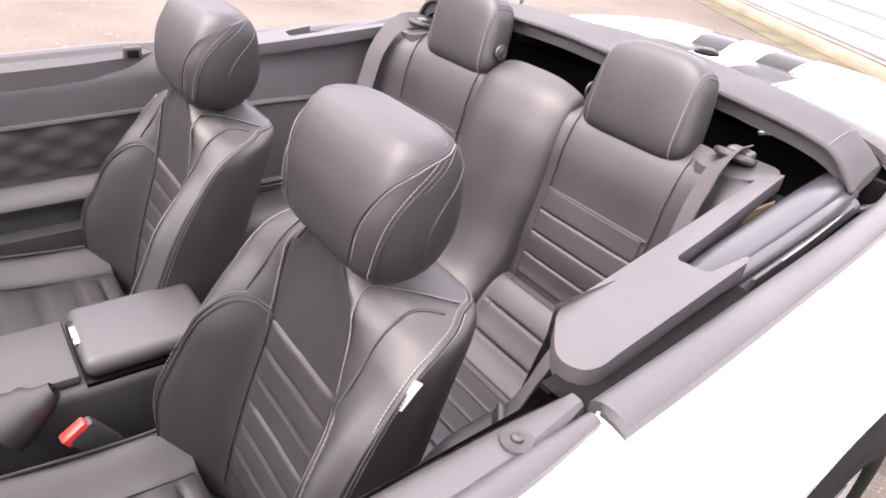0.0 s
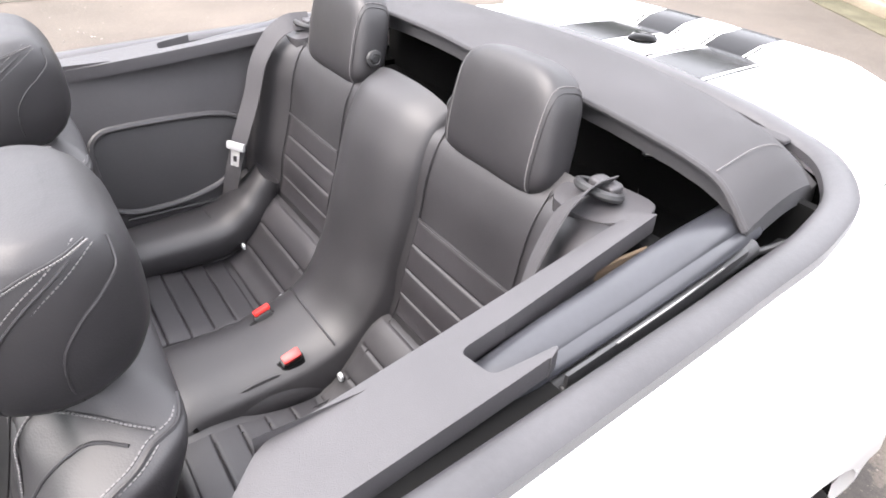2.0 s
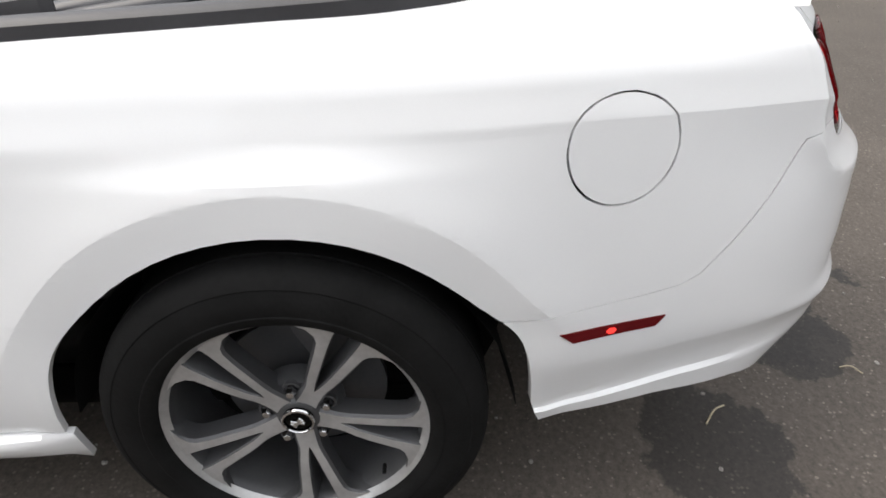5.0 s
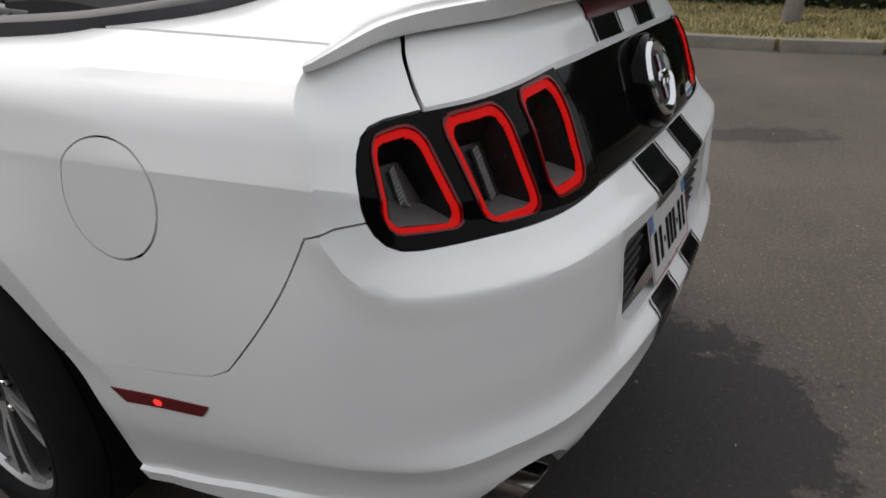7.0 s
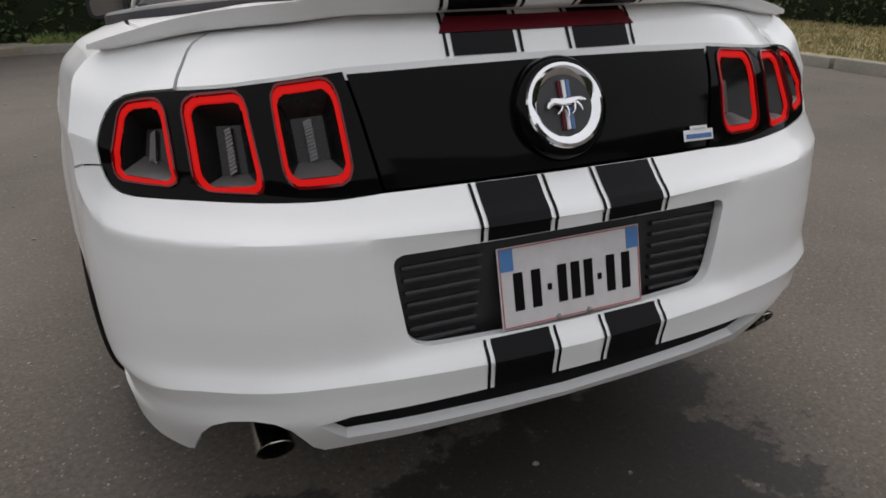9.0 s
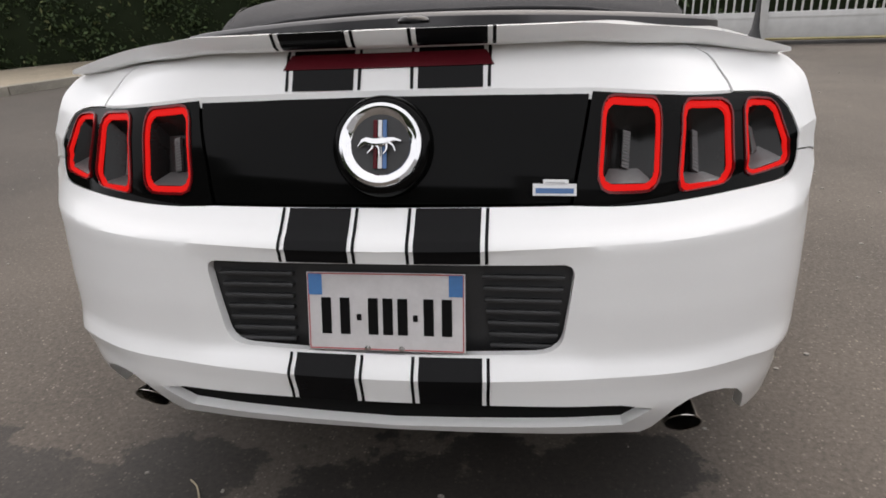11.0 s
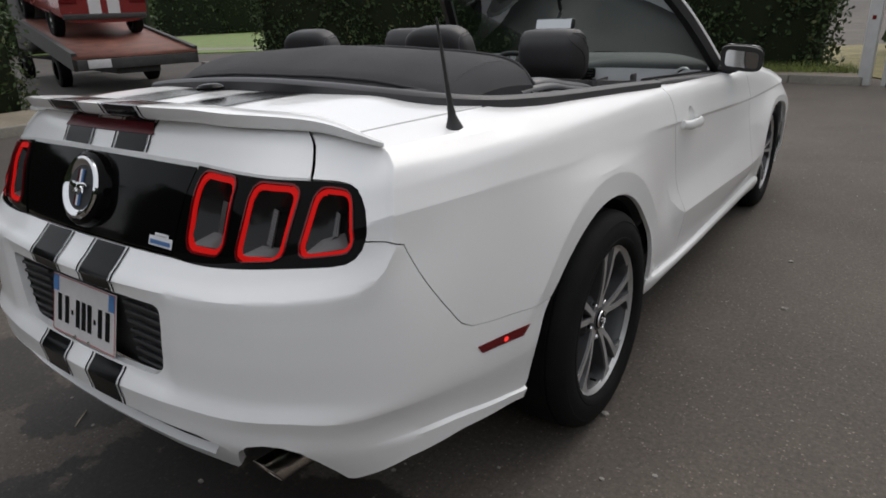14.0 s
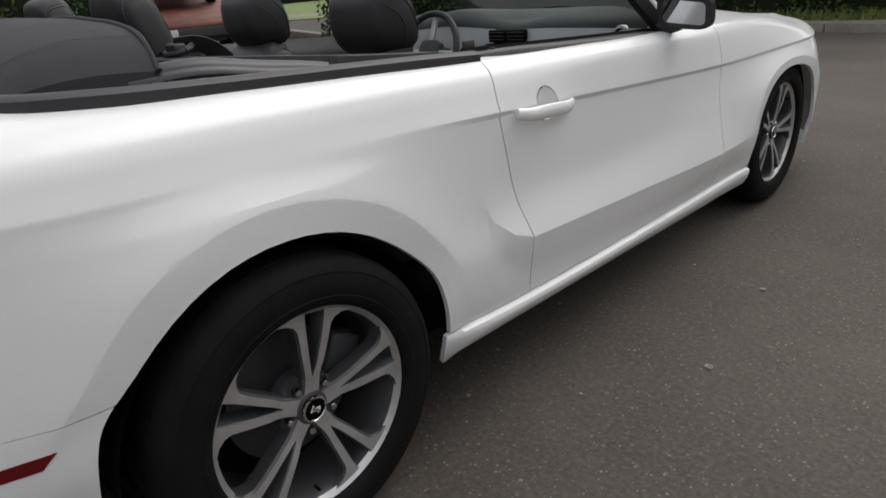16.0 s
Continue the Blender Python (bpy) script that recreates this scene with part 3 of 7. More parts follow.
def flare(p, s, h):
    """A raised flange round the wheel openings, and the creases of the bumper."""
    for a in (ARCH_R, ARCH_F):
        ds, dh = (s - a["cx"]) / a["rx"], (h - a["cy"]) / a["ry"]
        d = math.hypot(ds, dh)
        if d < 2.0 and h < 0.86:
            up = min(1.0, max(0.0, dh / max(d, 1e-6) / 0.55))
            k = 1 - 0.80 * (1.17 - d) / 0.17 if d < 1.17 else math.exp(-((d - 1.17) / 0.20) ** 1.3)
            low_k = 0.6 if d < 1.06 else max(0.0, 0.6 * (1 - (d - 1.06) / 0.10))
            fade = min(1.0, (0.86 - h) / 0.05)
            p = p + Vector(((0.016 * k * up + 0.012 * low_k * (1 - up)) * fade, 0, 0))
    if s > 0.42:
        n = Vector((p.x, min(0.0, p.y + 0.45) * 1.6, 0)).normalized()
        if s > 0.80:
            p = p + n * (0.0085 - 0.005 * min(1.0, max(0.0, (s - 1.2) / 0.3))) * ridge(s, h, LEDGE, 0.045) * min(1.0, (s - 0.80) / 0.06)
        p = p + n * float(np.interp(s, [0.70, 1.05], [0.003, 0.011])) * ridge(s, h, SKIRT, 0.045)
        if s < 0.92:
            c = float(np.interp(s, [q[0] for q in FLANGE], [q[1] for q in FLANGE]))
            p = p + n * 0.009 * min(1.0, max(0.0, (c + 0.007 - h) / 0.007)) * min(1.0, (0.92 - s) / 0.20)
    return p


DOOR_LINE = [(-3.3, 0.475), (-1.96, 0.468), (-1.22, 0.478), (-0.737, 0.492), (-0.66, 0.522), (-0.60, 0.578), (-0.575, 0.645)]


def door_warp(p, s, h):
    c = float(np.interp(s, [q[0] for q in DOOR_LINE], [q[1] for q in DOOR_LINE]))
    fade = min(1.0, max(0.0, (-0.56 - s) / 0.10)) * min(1.0, max(0.0, (s + 2.35) / 0.3))
    if fade > 0:
        k = max(0.0, 1 - (h - c) / 0.16) ** 2 if h > c else max(0.0, 1 - (c - h) / 0.10)
        p = p + Vector((0.019 * k * fade, 0, 0))
    return flare(p, s, h)


RINGS = [circle_pts(a["cx"], a["cy"], a["rx"] * k, a["ry"] * k, 40, -8, 188) for a in (ARCH_R, ARCH_F) for k in (1.06, 1.17)]
CREASE = [[(-3.2, 0.85), (0.83, 0.85)], [(-3.2, 0.865), (0.83, 0.865)]] + [[(s, 0.80), (s, 1.06)] for s in (0.822, 0.832, 0.842, 0.852, 0.862)]
LIGHT_TOP = [(0.917, 0.862), (0.922, 0.895), (0.932, 0.920), (0.947, 0.940), (0.968, 0.952), (0.998, 0.959), (1.053, 0.966), (1.20, 0.978), (1.372, 0.988)]
LIGHT_LOW = [(1.405, 0.852), (1.25, 0.836), (1.10, 0.820), (0.992, 0.805), (0.960, 0.803), (0.938, 0.808), (0.924, 0.819), (0.918, 0.834)]
BUMPER_SEAM = [(0.357, 0.547), (0.45, 0.549), (0.585, 0.565), (0.645, 0.578), (0.675, 0.60), (0.815, 0.808), (0.86, 0.822), (0.918, 0.834)]
DOOR_BACK = [(-0.692, 1.06), (-0.682, 1.0), (-0.669, 0.90), (-0.667, 0.85), (-0.697, 0.66), (-0.735, 0.49), (-0.740, 0.341)]
DOOR_FRONT = [(-1.955, 0.341), (-1.945, 0.46), (-1.965, 0.66), (-2.005, 0.85), (-2.02, 1.0), (-2.02, 1.06)]
DISH_S, DISH_V = on_side(0.868, 0.832)
HANDLE_DISH = circle_pts(DISH_S, DISH_V, 0.046, 0.050, 28)
FUEL = circle_pts(0.521, 0.825, 0.083, 0.083, 44)

def rocker(p, s, h):
    """The sill's rounded ledge."""
    return p + Vector((float(np.interp(h, [0.27, 0.285, 0.305, 0.322, 0.332, 0.337], [-0.012, 0.010, 0.018, 0.018, 0.010, -0.004])) * min(1.0, max(0.0, (-0.405 - s) / 0.07)), 0, 0))


for side in (1, -1):
    quarter = DOOR_BACK + [(-0.398, 0.341)] + arch(ARCH_R, 179, 33.1) + BUMPER_SEAM[1:] + LIGHT_TOP[:7] + [(1.051, 1.0), (1.045, 1.035), (1.030, 1.06)]
    panel("quarter_panel", quarter, holes=[FUEL] if side < 0 else (), side=side, warp=door_warp, res=(0.026, 0.010), lines=RINGS[:2] + CREASE + [DOOR_LINE], angle=10.5)
    door = panel("door", DOOR_BACK + DOOR_FRONT, holes=[HANDLE_DISH], side=side, gap=0.003, res=(0.045, 0.016), warp=door_warp, lines=CREASE + [DOOR_LINE], angle=11)
    fender = DOOR_FRONT[::-1] + [(-2.292, 0.341)] + arch(ARCH_F, 0.5, 178)[::1] + [(-3.22, 0.40), (-3.22, 1.06)]
    panel("front_fender", fender, side=side, warp=door_warp, res=(0.035, 0.02), lines=RINGS[2:] + CREASE, angle=13)
    panel("sill", [(-2.29, 0.27), (-0.398, 0.27), (-0.40, 0.337), (-2.29, 0.337)], side=side, gap=0.0005, out=0.006, res=(0.06, 0.006), warp=rocker)
panel("front_bumper", [(-4.25, 0.27), (-3.13, 0.27), (-3.13, 0.36), (-3.225, 0.40), (-3.225, 1.06), (-4.25, 1.06)], both=False, side=1, res=(0.08, 0.04))
panel("front_bumper", [(-4.25, 0.27), (-3.13, 0.27), (-3.13, 0.36), (-3.225, 0.40), (-3.225, 1.06), (-4.25, 1.06)], both=False, side=-1, res=(0.08, 0.04))
for side in (1, -1):
    # black strips behind the shut lines, standing in for the shade in the gaps
    for line in (DOOR_BACK, DOOR_FRONT):
        panel("shut_line", [(s - 0.02, v) for s, v in line] + [(s + 0.02, v) for s, v in line[::-1]], side=side, gap=0, out=-0.010, fold=0, material=BLACK, res=(0.05, 0.03), warp=door_warp)
panel("fuel_filler_door", circle_pts(0.521, 0.825, 0.0808, 0.0808, 44), side=-1, gap=0, out=0.0003, res=0.015, warp=door_warp, lines=CREASE[:2], label="round white fuel filler flap")
part("fuel_recess", revolve([(0, 0.001), (0, 0.10)], 32, "x"), BLACK, CAR, m=Matrix.Translation((-0.825, -0.525, 0.845)))

# rear bumper: its lower lip with the slot, the cut-outs for the tail pipes, the opening round the number plate
low = [(1.74, 0.275), (1.24, 0.276), (1.215, 0.288), (1.197, 0.310), (1.178, 0.331), (1.152, 0.345), (1.115, 0.351), (1.075, 0.350), (1.040, 0.341), (1.012, 0.322), (0.990, 0.298), (0.972, 0.277), (0.952, 0.275), (0.80, 0.294), (0.65, 0.295), (0.52, 0.284), (0.44, 0.276)]
bumper_line = [(1.74, 0.852)] + low + [(0.424, 0.34)] + arch(ARCH_R, 1, 32.1, 10) + BUMPER_SEAM + LIGHT_LOW[::-1][1:]
GRILLE_HOLE = rounded([(1.80, 0.688), (1.398, 0.685), (1.420, 0.466), (1.80, 0.455)], [0.001, 0.025, 0.045, 0.001])
SLOT = [(1.80, 0.343), (1.30, 0.342), (1.235, 0.334), (1.29, 0.299), (1.80, 0.287)]


def bumper_warp(p, s, h):
    p = flare(p, s, h)
    # a dished rim round the plate opening
    if s > 1.33 and 0.42 < h < 0.72:
        d = max(abs(h - 0.573) / 0.150, abs(max(0.0, 1.47 - s)) / 0.105)
        if d < 1:
            p.y += 0.016 * (1 - d) ** 0.5
    return p


bumper = panel("rear_bumper", bumper_line, holes=[GRILLE_HOLE, SLOT], both=True, warp=bumper_warp, res=(0.024, 0.015), fold=0.02, lines=[LEDGE, SKIRT, RINGS[0], RINGS[1], FLANGE, [(q[0], q[1] + 0.007) for q in FLANGE]])
panel("bumper_slot", [(1.74, 0.352), (1.22, 0.352), (1.22, 0.283), (1.74, 0.283)], both=True, out=-0.022, fold=0, gap=0, material=BLACK, parent=bumper)

# black panel between the lamps
tail_panel = panel("tail_panel", [(1.74, 0.992)] + [(1.56, 0.9905), (1.376, 0.988), (1.409, 0.854), (1.74, 0.855)], both=True, gap=0.001, out=-0.004, material=GLOSS, label="gloss black panel between the tail lamps")


# ---------------------------------------------------------------- boot lid with its lip spoiler
def lid_point(k, u):
    """k: 0 at the side seam to 1 on the centre line; u: 0 at the rear edge to 1 at the folded roof."""
    s0, s1 = 1.030, 0.330
    e0, e1 = Vector(skin(s0, 1.06)), Vector(skin(s1, 1.06))
    e = Vector(skin(s0 + (s1 - s0) * u, 1.06))
    a = Vector(skin(s0 + (1.74 - s0) * k, 1.06))
    f = a.x / e0.x
    y1 = float(np.interp(e1.x * f, [0, 0.28, 0.50, 0.62, 0.68, 0.72], [-0.470, -0.463, -0.438, -0.402, -0.332, -0.30]))
    g = (e.y - e0.y) / (e1.y - e0.y)
    crown = 1.0 + 0.55 * math.sin(math.pi * min(1, u * 0.8)) + 0.25 * u
    return Vector((e.x * f, a.y + (y1 - a.y) * g, e.z + (a.z - e0.z) * crown))


def lid_top(k0, k1, u0, u1, nk, nu, out=0.0):
    bm = bmesh.new()
    g = [[bm.verts.new(lid_point(k0 + (k1 - k0) * i / nk, u0 + (u1 - u0) * j / nu) + Vector((0, 0, out))) for j in range(nu + 1)] for i in range(nk + 1)]
    for i in range(nk):
        for j in range(nu):
            bm.faces.new((g[i][j], g[i][j + 1], g[i + 1][j + 1], g[i + 1][j]))
    return bm


def lid_face_k(s):
    return (s - 1.030) / 0.71


bm = cut_sheet([(1.058, 0.969), (1.20, 0.981), (1.372, 0.991), (1.56, 0.994), (1.74, 0.9955), (1.74, 1.06), (1.034, 1.06), (1.049, 1.035), (1.055, 1.0)], (), (0.03, 0.012), 0.0)
for v in bm.verts:
    v.co = skin(v.co.x, v.co.y)
join(bm, lid_top(0.006, 1, 0, 1, 30, 14))
bmesh.ops.remove_doubles(bm, verts=bm.verts, dist=0.003)
other = mirror_bm(bm.copy())
join(bm, other)
bmesh.ops.remove_doubles(bm, verts=[v for v in bm.verts if abs(v.co.x) < 0.003], dist=0.004)
bmesh.ops.recalc_face_normals(bm, faces=bm.faces)
if sum(f.normal.z for f in bm.faces) < 0:
    bmesh.ops.reverse_faces(bm, faces=bm.faces)
rim_down(bm, 0.02, Vector((0, 0.2, 1)))
lid = part("boot_lid", bm, PAINT, CAR, angle=50)


def spoiler_sections(k):
    """The lip's profile at k from its tip (0) to the centre line (1): front foot, crest, rear edge, underside, rear foot."""
    s = 0.835 + 0.905 * k
    a = Vector(skin(s, 1.038 + 0.015 * math.sin(min(1.0, k / 0.34) * math.pi / 2) ** 1.3))
    full = math.sin(min(1.0, k / 0.34) * math.pi / 2)
    out = Vector((a.x, a.y, 0)) - Vector((0, -0.35, 0))
    out.z = 0
    d = Vector((out.x * (0.75 - 0.40 * full), out.y, 0)).normalized()
    lift = 0.010 + 0.020 * full + 0.005 * k
    back = 0.034 + 0.028 * full
    return [a - d * (0.006 + 0.091 * full) + Vector((0, 0, 0.001)), a - d * 0.035 * full + Vector((0, 0, lift * 0.72)), a + d * (back - 0.014) + Vector((0, 0, lift - 0.002)),
            a + d * back + Vector((0, 0, lift - 0.003)), a + d * (back - 0.010 * full) + Vector((0, 0, lift - 0.007 - 0.019 * full)), a + d * (back - 0.020 * full) + Vector((0, 0, lift - 0.010 - 0.023 * full)), a - d * 0.002 + Vector((0, 0, -0.006))]


def spoiler_mesh(k0, k1, n, out=0.0, rows=None):
    bm = bmesh.new()
    rings = []
    for i in range(n + 1):
        sec = spoiler_sections(k0 + (k1 - k0) * i / n)
        if rows:
            sec = sec[rows[0]:rows[1]]
        if out:
            c = sum(sec, Vector()) / len(sec)
            c.y += 0.03
            c.z -= 0.03
            sec = [p + (p - c).normalized() * out for p in sec]
        rings.append([bm.verts.new(p) for p in sec])
    for p, q in zip(rings, rings[1:]):
        for j in range(len(p) - 1):
            bm.faces.new((p[j], p[j + 1], q[j + 1], q[j]))
    if not rows and k0 == 0:
        bm.faces.new(rings[0])
    return bm


bm = spoiler_mesh(0, 1, 46)
join(bm, mirror_bm(bm.copy()))
bmesh.ops.remove_doubles(bm, verts=bm.verts, dist=0.0015)
bmesh.ops.recalc_face_normals(bm, faces=bm.faces)
spoiler = part("lip_spoiler", bm, PAINT, CAR, angle=50)

# stripes: two broad black bands edged by thin lines, on lid, lip and bumper
BANDS = ((0.060, 0.178), (0.186, 0.192), (0.046, 0.052))


def s_at(x, v):
    ss = np.linspace(1.2, 1.74, 60)
    return float(np.interp(-x, [-skin(q, v)[0] for q in ss], ss))


for side in (1, -1):
    for bi, (x0, x1) in enumerate(BANDS):
        wide = bi == 0
        for v0, v1, own in ((0.745, 0.8495, bumper), (0.690, 0.745, bumper), (0.345, 0.453, bumper), (0.996, 1.052, lid)):
            vs = np.linspace(v0, v1, 7)
            panel("stripe", [(s_at(x1, q), q) for q in vs] + [(s_at(x0, q), q) for q in vs[::-1]], side=side, gap=0, out=0.0018, fold=0, material=STRIPE, parent=own, res=(0.04, 0.013), warp=bumper_warp if own is bumper else None, lines=[LEDGE, SKIRT] if own is bumper else ())
        k0, k1 = lid_face_k(s_at(x1, 1.06)), lid_face_k(s_at(x0, 1.06))
        bm = lid_top(k0, k1, 0.13, 1.0, 3, 14, 0.0015)
        if side < 0:
            mirror_bm(bm)
        part("stripe", bm, STRIPE, lid)
        kk = lambda x: (s_at(x, 1.056) - 0.835) / 0.905
        bm = spoiler_mesh(kk(x1), kk(x0), 4, 0.0016, (0, 6))
        if side < 0:
            mirror_bm(bm)
        bmesh.ops.recalc_face_normals(bm, faces=bm.faces)
        part("stripe", bm, STRIPE, spoiler)

# high brake lamp under the lip
bm = panel("high_brake_lamp", rounded([(1.74, 1.042), (s_at(0.193, 1.03), 1.042), (s_at(0.193, 1.03), 1.0235), (1.74, 1.0235)], [0, .006, .006, 0], 3), both=True, out=0.0035, gap=0, fold=0.004, material=MAROON, parent=lid, label="dull maroon high-level brake lamp")
# round lock cover on the lid
bm = revolve([(0.012, 0.001), (0.0115, 0.018), (0.008, 0.030), (0.002, 0.036), (-0.004, 0.037)], 28, "z")
for v in bm.verts:
    v.co.x *= 1.0
part("lid_camera_cover", bm, GLOSS, lid, m=Matrix.Translation((0, -0.635, 1.094)))

# aerial on the boot deck
bm = revolve([(0.0, 0.0225), (0.012, 0.017), (0.03, 0.010), (0.06, 0.0068), (0.11, 0.0048), (0.19, 0.0038), (0.235, 0.0026), (0.237, 0.0005)], 16, "z")
bmesh.ops.scale(bm, vec=(0.75, 1.25, 1), verts=bm.verts)
aerial = part("aerial", bm, TRIM_DARK, CAR, "short black roof-style whip aerial", m=pose(0.745, -0.557, 1.017, 0, 0, 0) @ pose(0, 0, 0, 9, -2, 0))

# dark tub and floor pan, so that nothing shows through
bm = box((0, 1.55, 0.27), (1.50, 3.8, 0.04), 0.01)
add_box(bm, (0, -0.55, 0.36), (1.24, 0.42, 0.04), 0.01)
add_box(bm, (0, -0.44, 0.735), (1.36, 0.02, 0.60), 0.004)
add_box(bm, (0, -0.72, 0.55), (1.20, 0.36, 0.40), 0.03)
part("underbody", bm, BLACK, CAR)


# ---------------------------------------------------------------- wheels
def make_wheel():
    """Outer face towards +x, hub at the origin."""
    w = part("wheel", revolve([(-0.09, 0.218), (0.045, 0.222), (0.072, 0.232), (0.078, 0.238), (0.074, 0.240), (0.03, 0.232), (-0.09, 0.228)], 64, "x", closed=True), ALLOY_DARK, CAR)
    part("rim_lip", revolve([(0.068, 0.2240), (0.0735, 0.2290), (0.0805, 0.2365), (0.0785, 0.2405)], 64, "x"), ALLOY, w, "bright machined rim lip")
    prof = [(-0.105, 0.225), (-0.112, 0.25), (-0.112, 0.30), (-0.098, 0.332), (-0.075, 0.344), (0.040, 0.345), (0.041, 0.338), (0.047, 0.338), (0.048, 0.3440), (0.064, 0.341), (0.079, 0.333), (0.090, 0.319), (0.0935, 0.312), (0.0925, 0.310), (0.097, 0.296), (0.0995, 0.278), (0.0975, 0.264), (0.0990, 0.262), (0.0975, 0.250), (0.090, 0.241), (0.078, 0.236)]
    part("tyre", revolve(prof, 72, "x"), TYRE, w)
    part("brake_disc", revolve([(-0.03, 0.02), (-0.03, 0.155), (-0.045, 0.155), (-0.045, 0.02)], 40, "x", closed=True), ALLOY_DARK, w)
    bm = box((-0.03, 0.10, 0.085), (0.06, 0.09, 0.14), 0.02)
    part("brake_caliper", bm, ALLOY_DARK, w)
    part("wheel_back", revolve([(-0.085, 0.01), (-0.085, 0.224)], 40, "x"), BLACK, w)
    # five split spokes
    for k in range(5):
        a = math.tau * k / 5 + radians(90)
        # a stem that forks into two arms with a deep slot between them, both flaring into the rim
        bm = bmesh.new()
        for sgn in (-1, 1):
            rows = [(0.022, 0.0, 0.024, 0.056), (0.050, 0.0, 0.0225, 0.058), (0.075, 0.0, 0.0225, 0.061), (0.088, 0.0016, 0.0245, 0.063), (0.105, 0.0055, 0.0290, 0.066), (0.135, 0.0105, 0.0350, 0.069), (0.165, 0.0150, 0.0405, 0.071), (0.190, 0.0185, 0.0460, 0.0715), (0.207, 0.0205, 0.0540, 0.072), (0.220, 0.0215, 0.0720, 0.0725), (0.233, 0.0205, 0.1060, 0.0735)]
            rings = []
            for r, g, o, x in rows:
                c = 0.0025 if g > 0 else 0.0
                q = [(x - 0.046, g * 0.8), (x - 0.003 * (c > 0), g), (x, g + c), (x, o - 0.005), (x - 0.005, o), (x - 0.046, o * 0.90)]
                rings.append([bm.verts.new((a, b * sgn, (r * r - min(b, r * 0.5) ** 2) ** 0.5 if r > 0.2 else r)) for a, b in q])
            for p, q in zip(rings, rings[1:]):
                for j in range(6):
                    f = bm.faces.new((p[j], p[(j + 1) % 6], q[(j + 1) % 6], q[j]))
                    f.material_index = 0 if j == 2 else 1
        bmesh.ops.recalc_face_normals(bm, faces=bm.faces)
        bmesh.ops.transform(bm, matrix=Matrix.Rotation(a, 4, "X"), verts=bm.verts)
        part("spoke", bm, [ALLOY, ALLOY_DARK], w)
    part("hub", revolve([(0.0, 0.078), (0.030, 0.076), (0.040, 0.070), (0.044, 0.050), (0.056, 0.040), (0.060, 0.033), (0.060, 0.001)], 40, "x"), ALLOY_DARK, w)
    part("hub_cap", revolve([(0.055, 0.029), (0.064, 0.0285), (0.067, 0.024), (0.068, 0.001)], 32, "x"), GLOSS, w, "black centre cap with a silver ring")
    part("cap_ring", revolve([(0.0665, 0.0305), (0.0695, 0.029), (0.0705, 0.026), (0.069, 0.025)], 32, "x"), CHROME, w)
    bm = bmesh.new()
    for rot in (35, -35, 0):
        add_box(bm, (0.0705, 0, 0), (0.003, 0.026, 0.006), 0.001, 1, Matrix.Rotation(radians(rot), 4, "X"))
    part("cap_badge", bm, CHROME, w)
    for k in range(5):
        a = math.tau * (k + 0.5) / 5 + radians(90)
        m = Matrix.Rotation(a, 4, "X")
        part("nut_well", revolve([(0.036, 0.017), (0.046, 0.0165), (0.0465, 0.013), (0.040, 0.012), (0.040, 0.001)], 20, "x"), ALLOY_DARK, w, m=m @ Matrix.Translation((0, 0, 0.058)))
        part("wheel_nut", revolve([(0.035, 0.0100), (0.056, 0.0100), (0.061, 0.007), (0.062, 0.001)], 6, "x"), CHROME, w, m=m @ Matrix.Translation((0, 0, 0.058)))
    part("valve", revolve([(0.05, 0.004), (0.07, 0.004), (0.071, 0.001)], 8, "x"), BLACK, w, m=Matrix.Rotation(radians(200), 4, "X") @ Matrix.Translation((0, 0, 0.205)))
    return w


wheel = make_wheel()
wheel.matrix_basis = pose(0.825, 0, 0.345, -28, 0, 0)
WHEELS = [wheel]
for x, y, turn in ((-1, 0, 180), (1, 2.72, 0), (-1, 2.72, 180)):
    m = Matrix.Translation((0.825 * x if y == 0 else 0.80 * x, y, 0.345)) @ Matrix.Rotation(radians(turn), 4, "Z") @ Matrix.Rotation(radians(31 * y + 26), 4, "X")
    WHEELS.append(copy_thing(wheel, m))
# dark arch liners
for y in (0.0, 2.72):
    for x in (1, -1):
        bm = revolve([(-0.30, 0.36), (0.05, 0.395)], 30, "x", radians(4), radians(176))
        part("arch_liner", bm, BLACK, CAR, m=Matrix.Translation((0.82 * x, y, 0.325)) @ (Matrix() if x > 0 else Matrix.Rotation(math.pi, 4, "Z")))
        part("arch_wall", revolve([(0, 0.001), (0, 0.40)], 24, "x"), BLACK, CAR, m=Matrix.Translation((0.56 * x, y, 0.345)))

# ---------------------------------------------------------------- tail lamps
CELLS = ([(1.352, 0.982), (1.222, 0.974), (1.245, 0.862), (1.362, 0.869)],
         [(1.172, 0.969), (1.066, 0.958), (1.100, 0.838), (1.212, 0.852)],
         [(1.038, 0.955), (0.960, 0.940), (0.948, 0.822), (1.072, 0.838)])


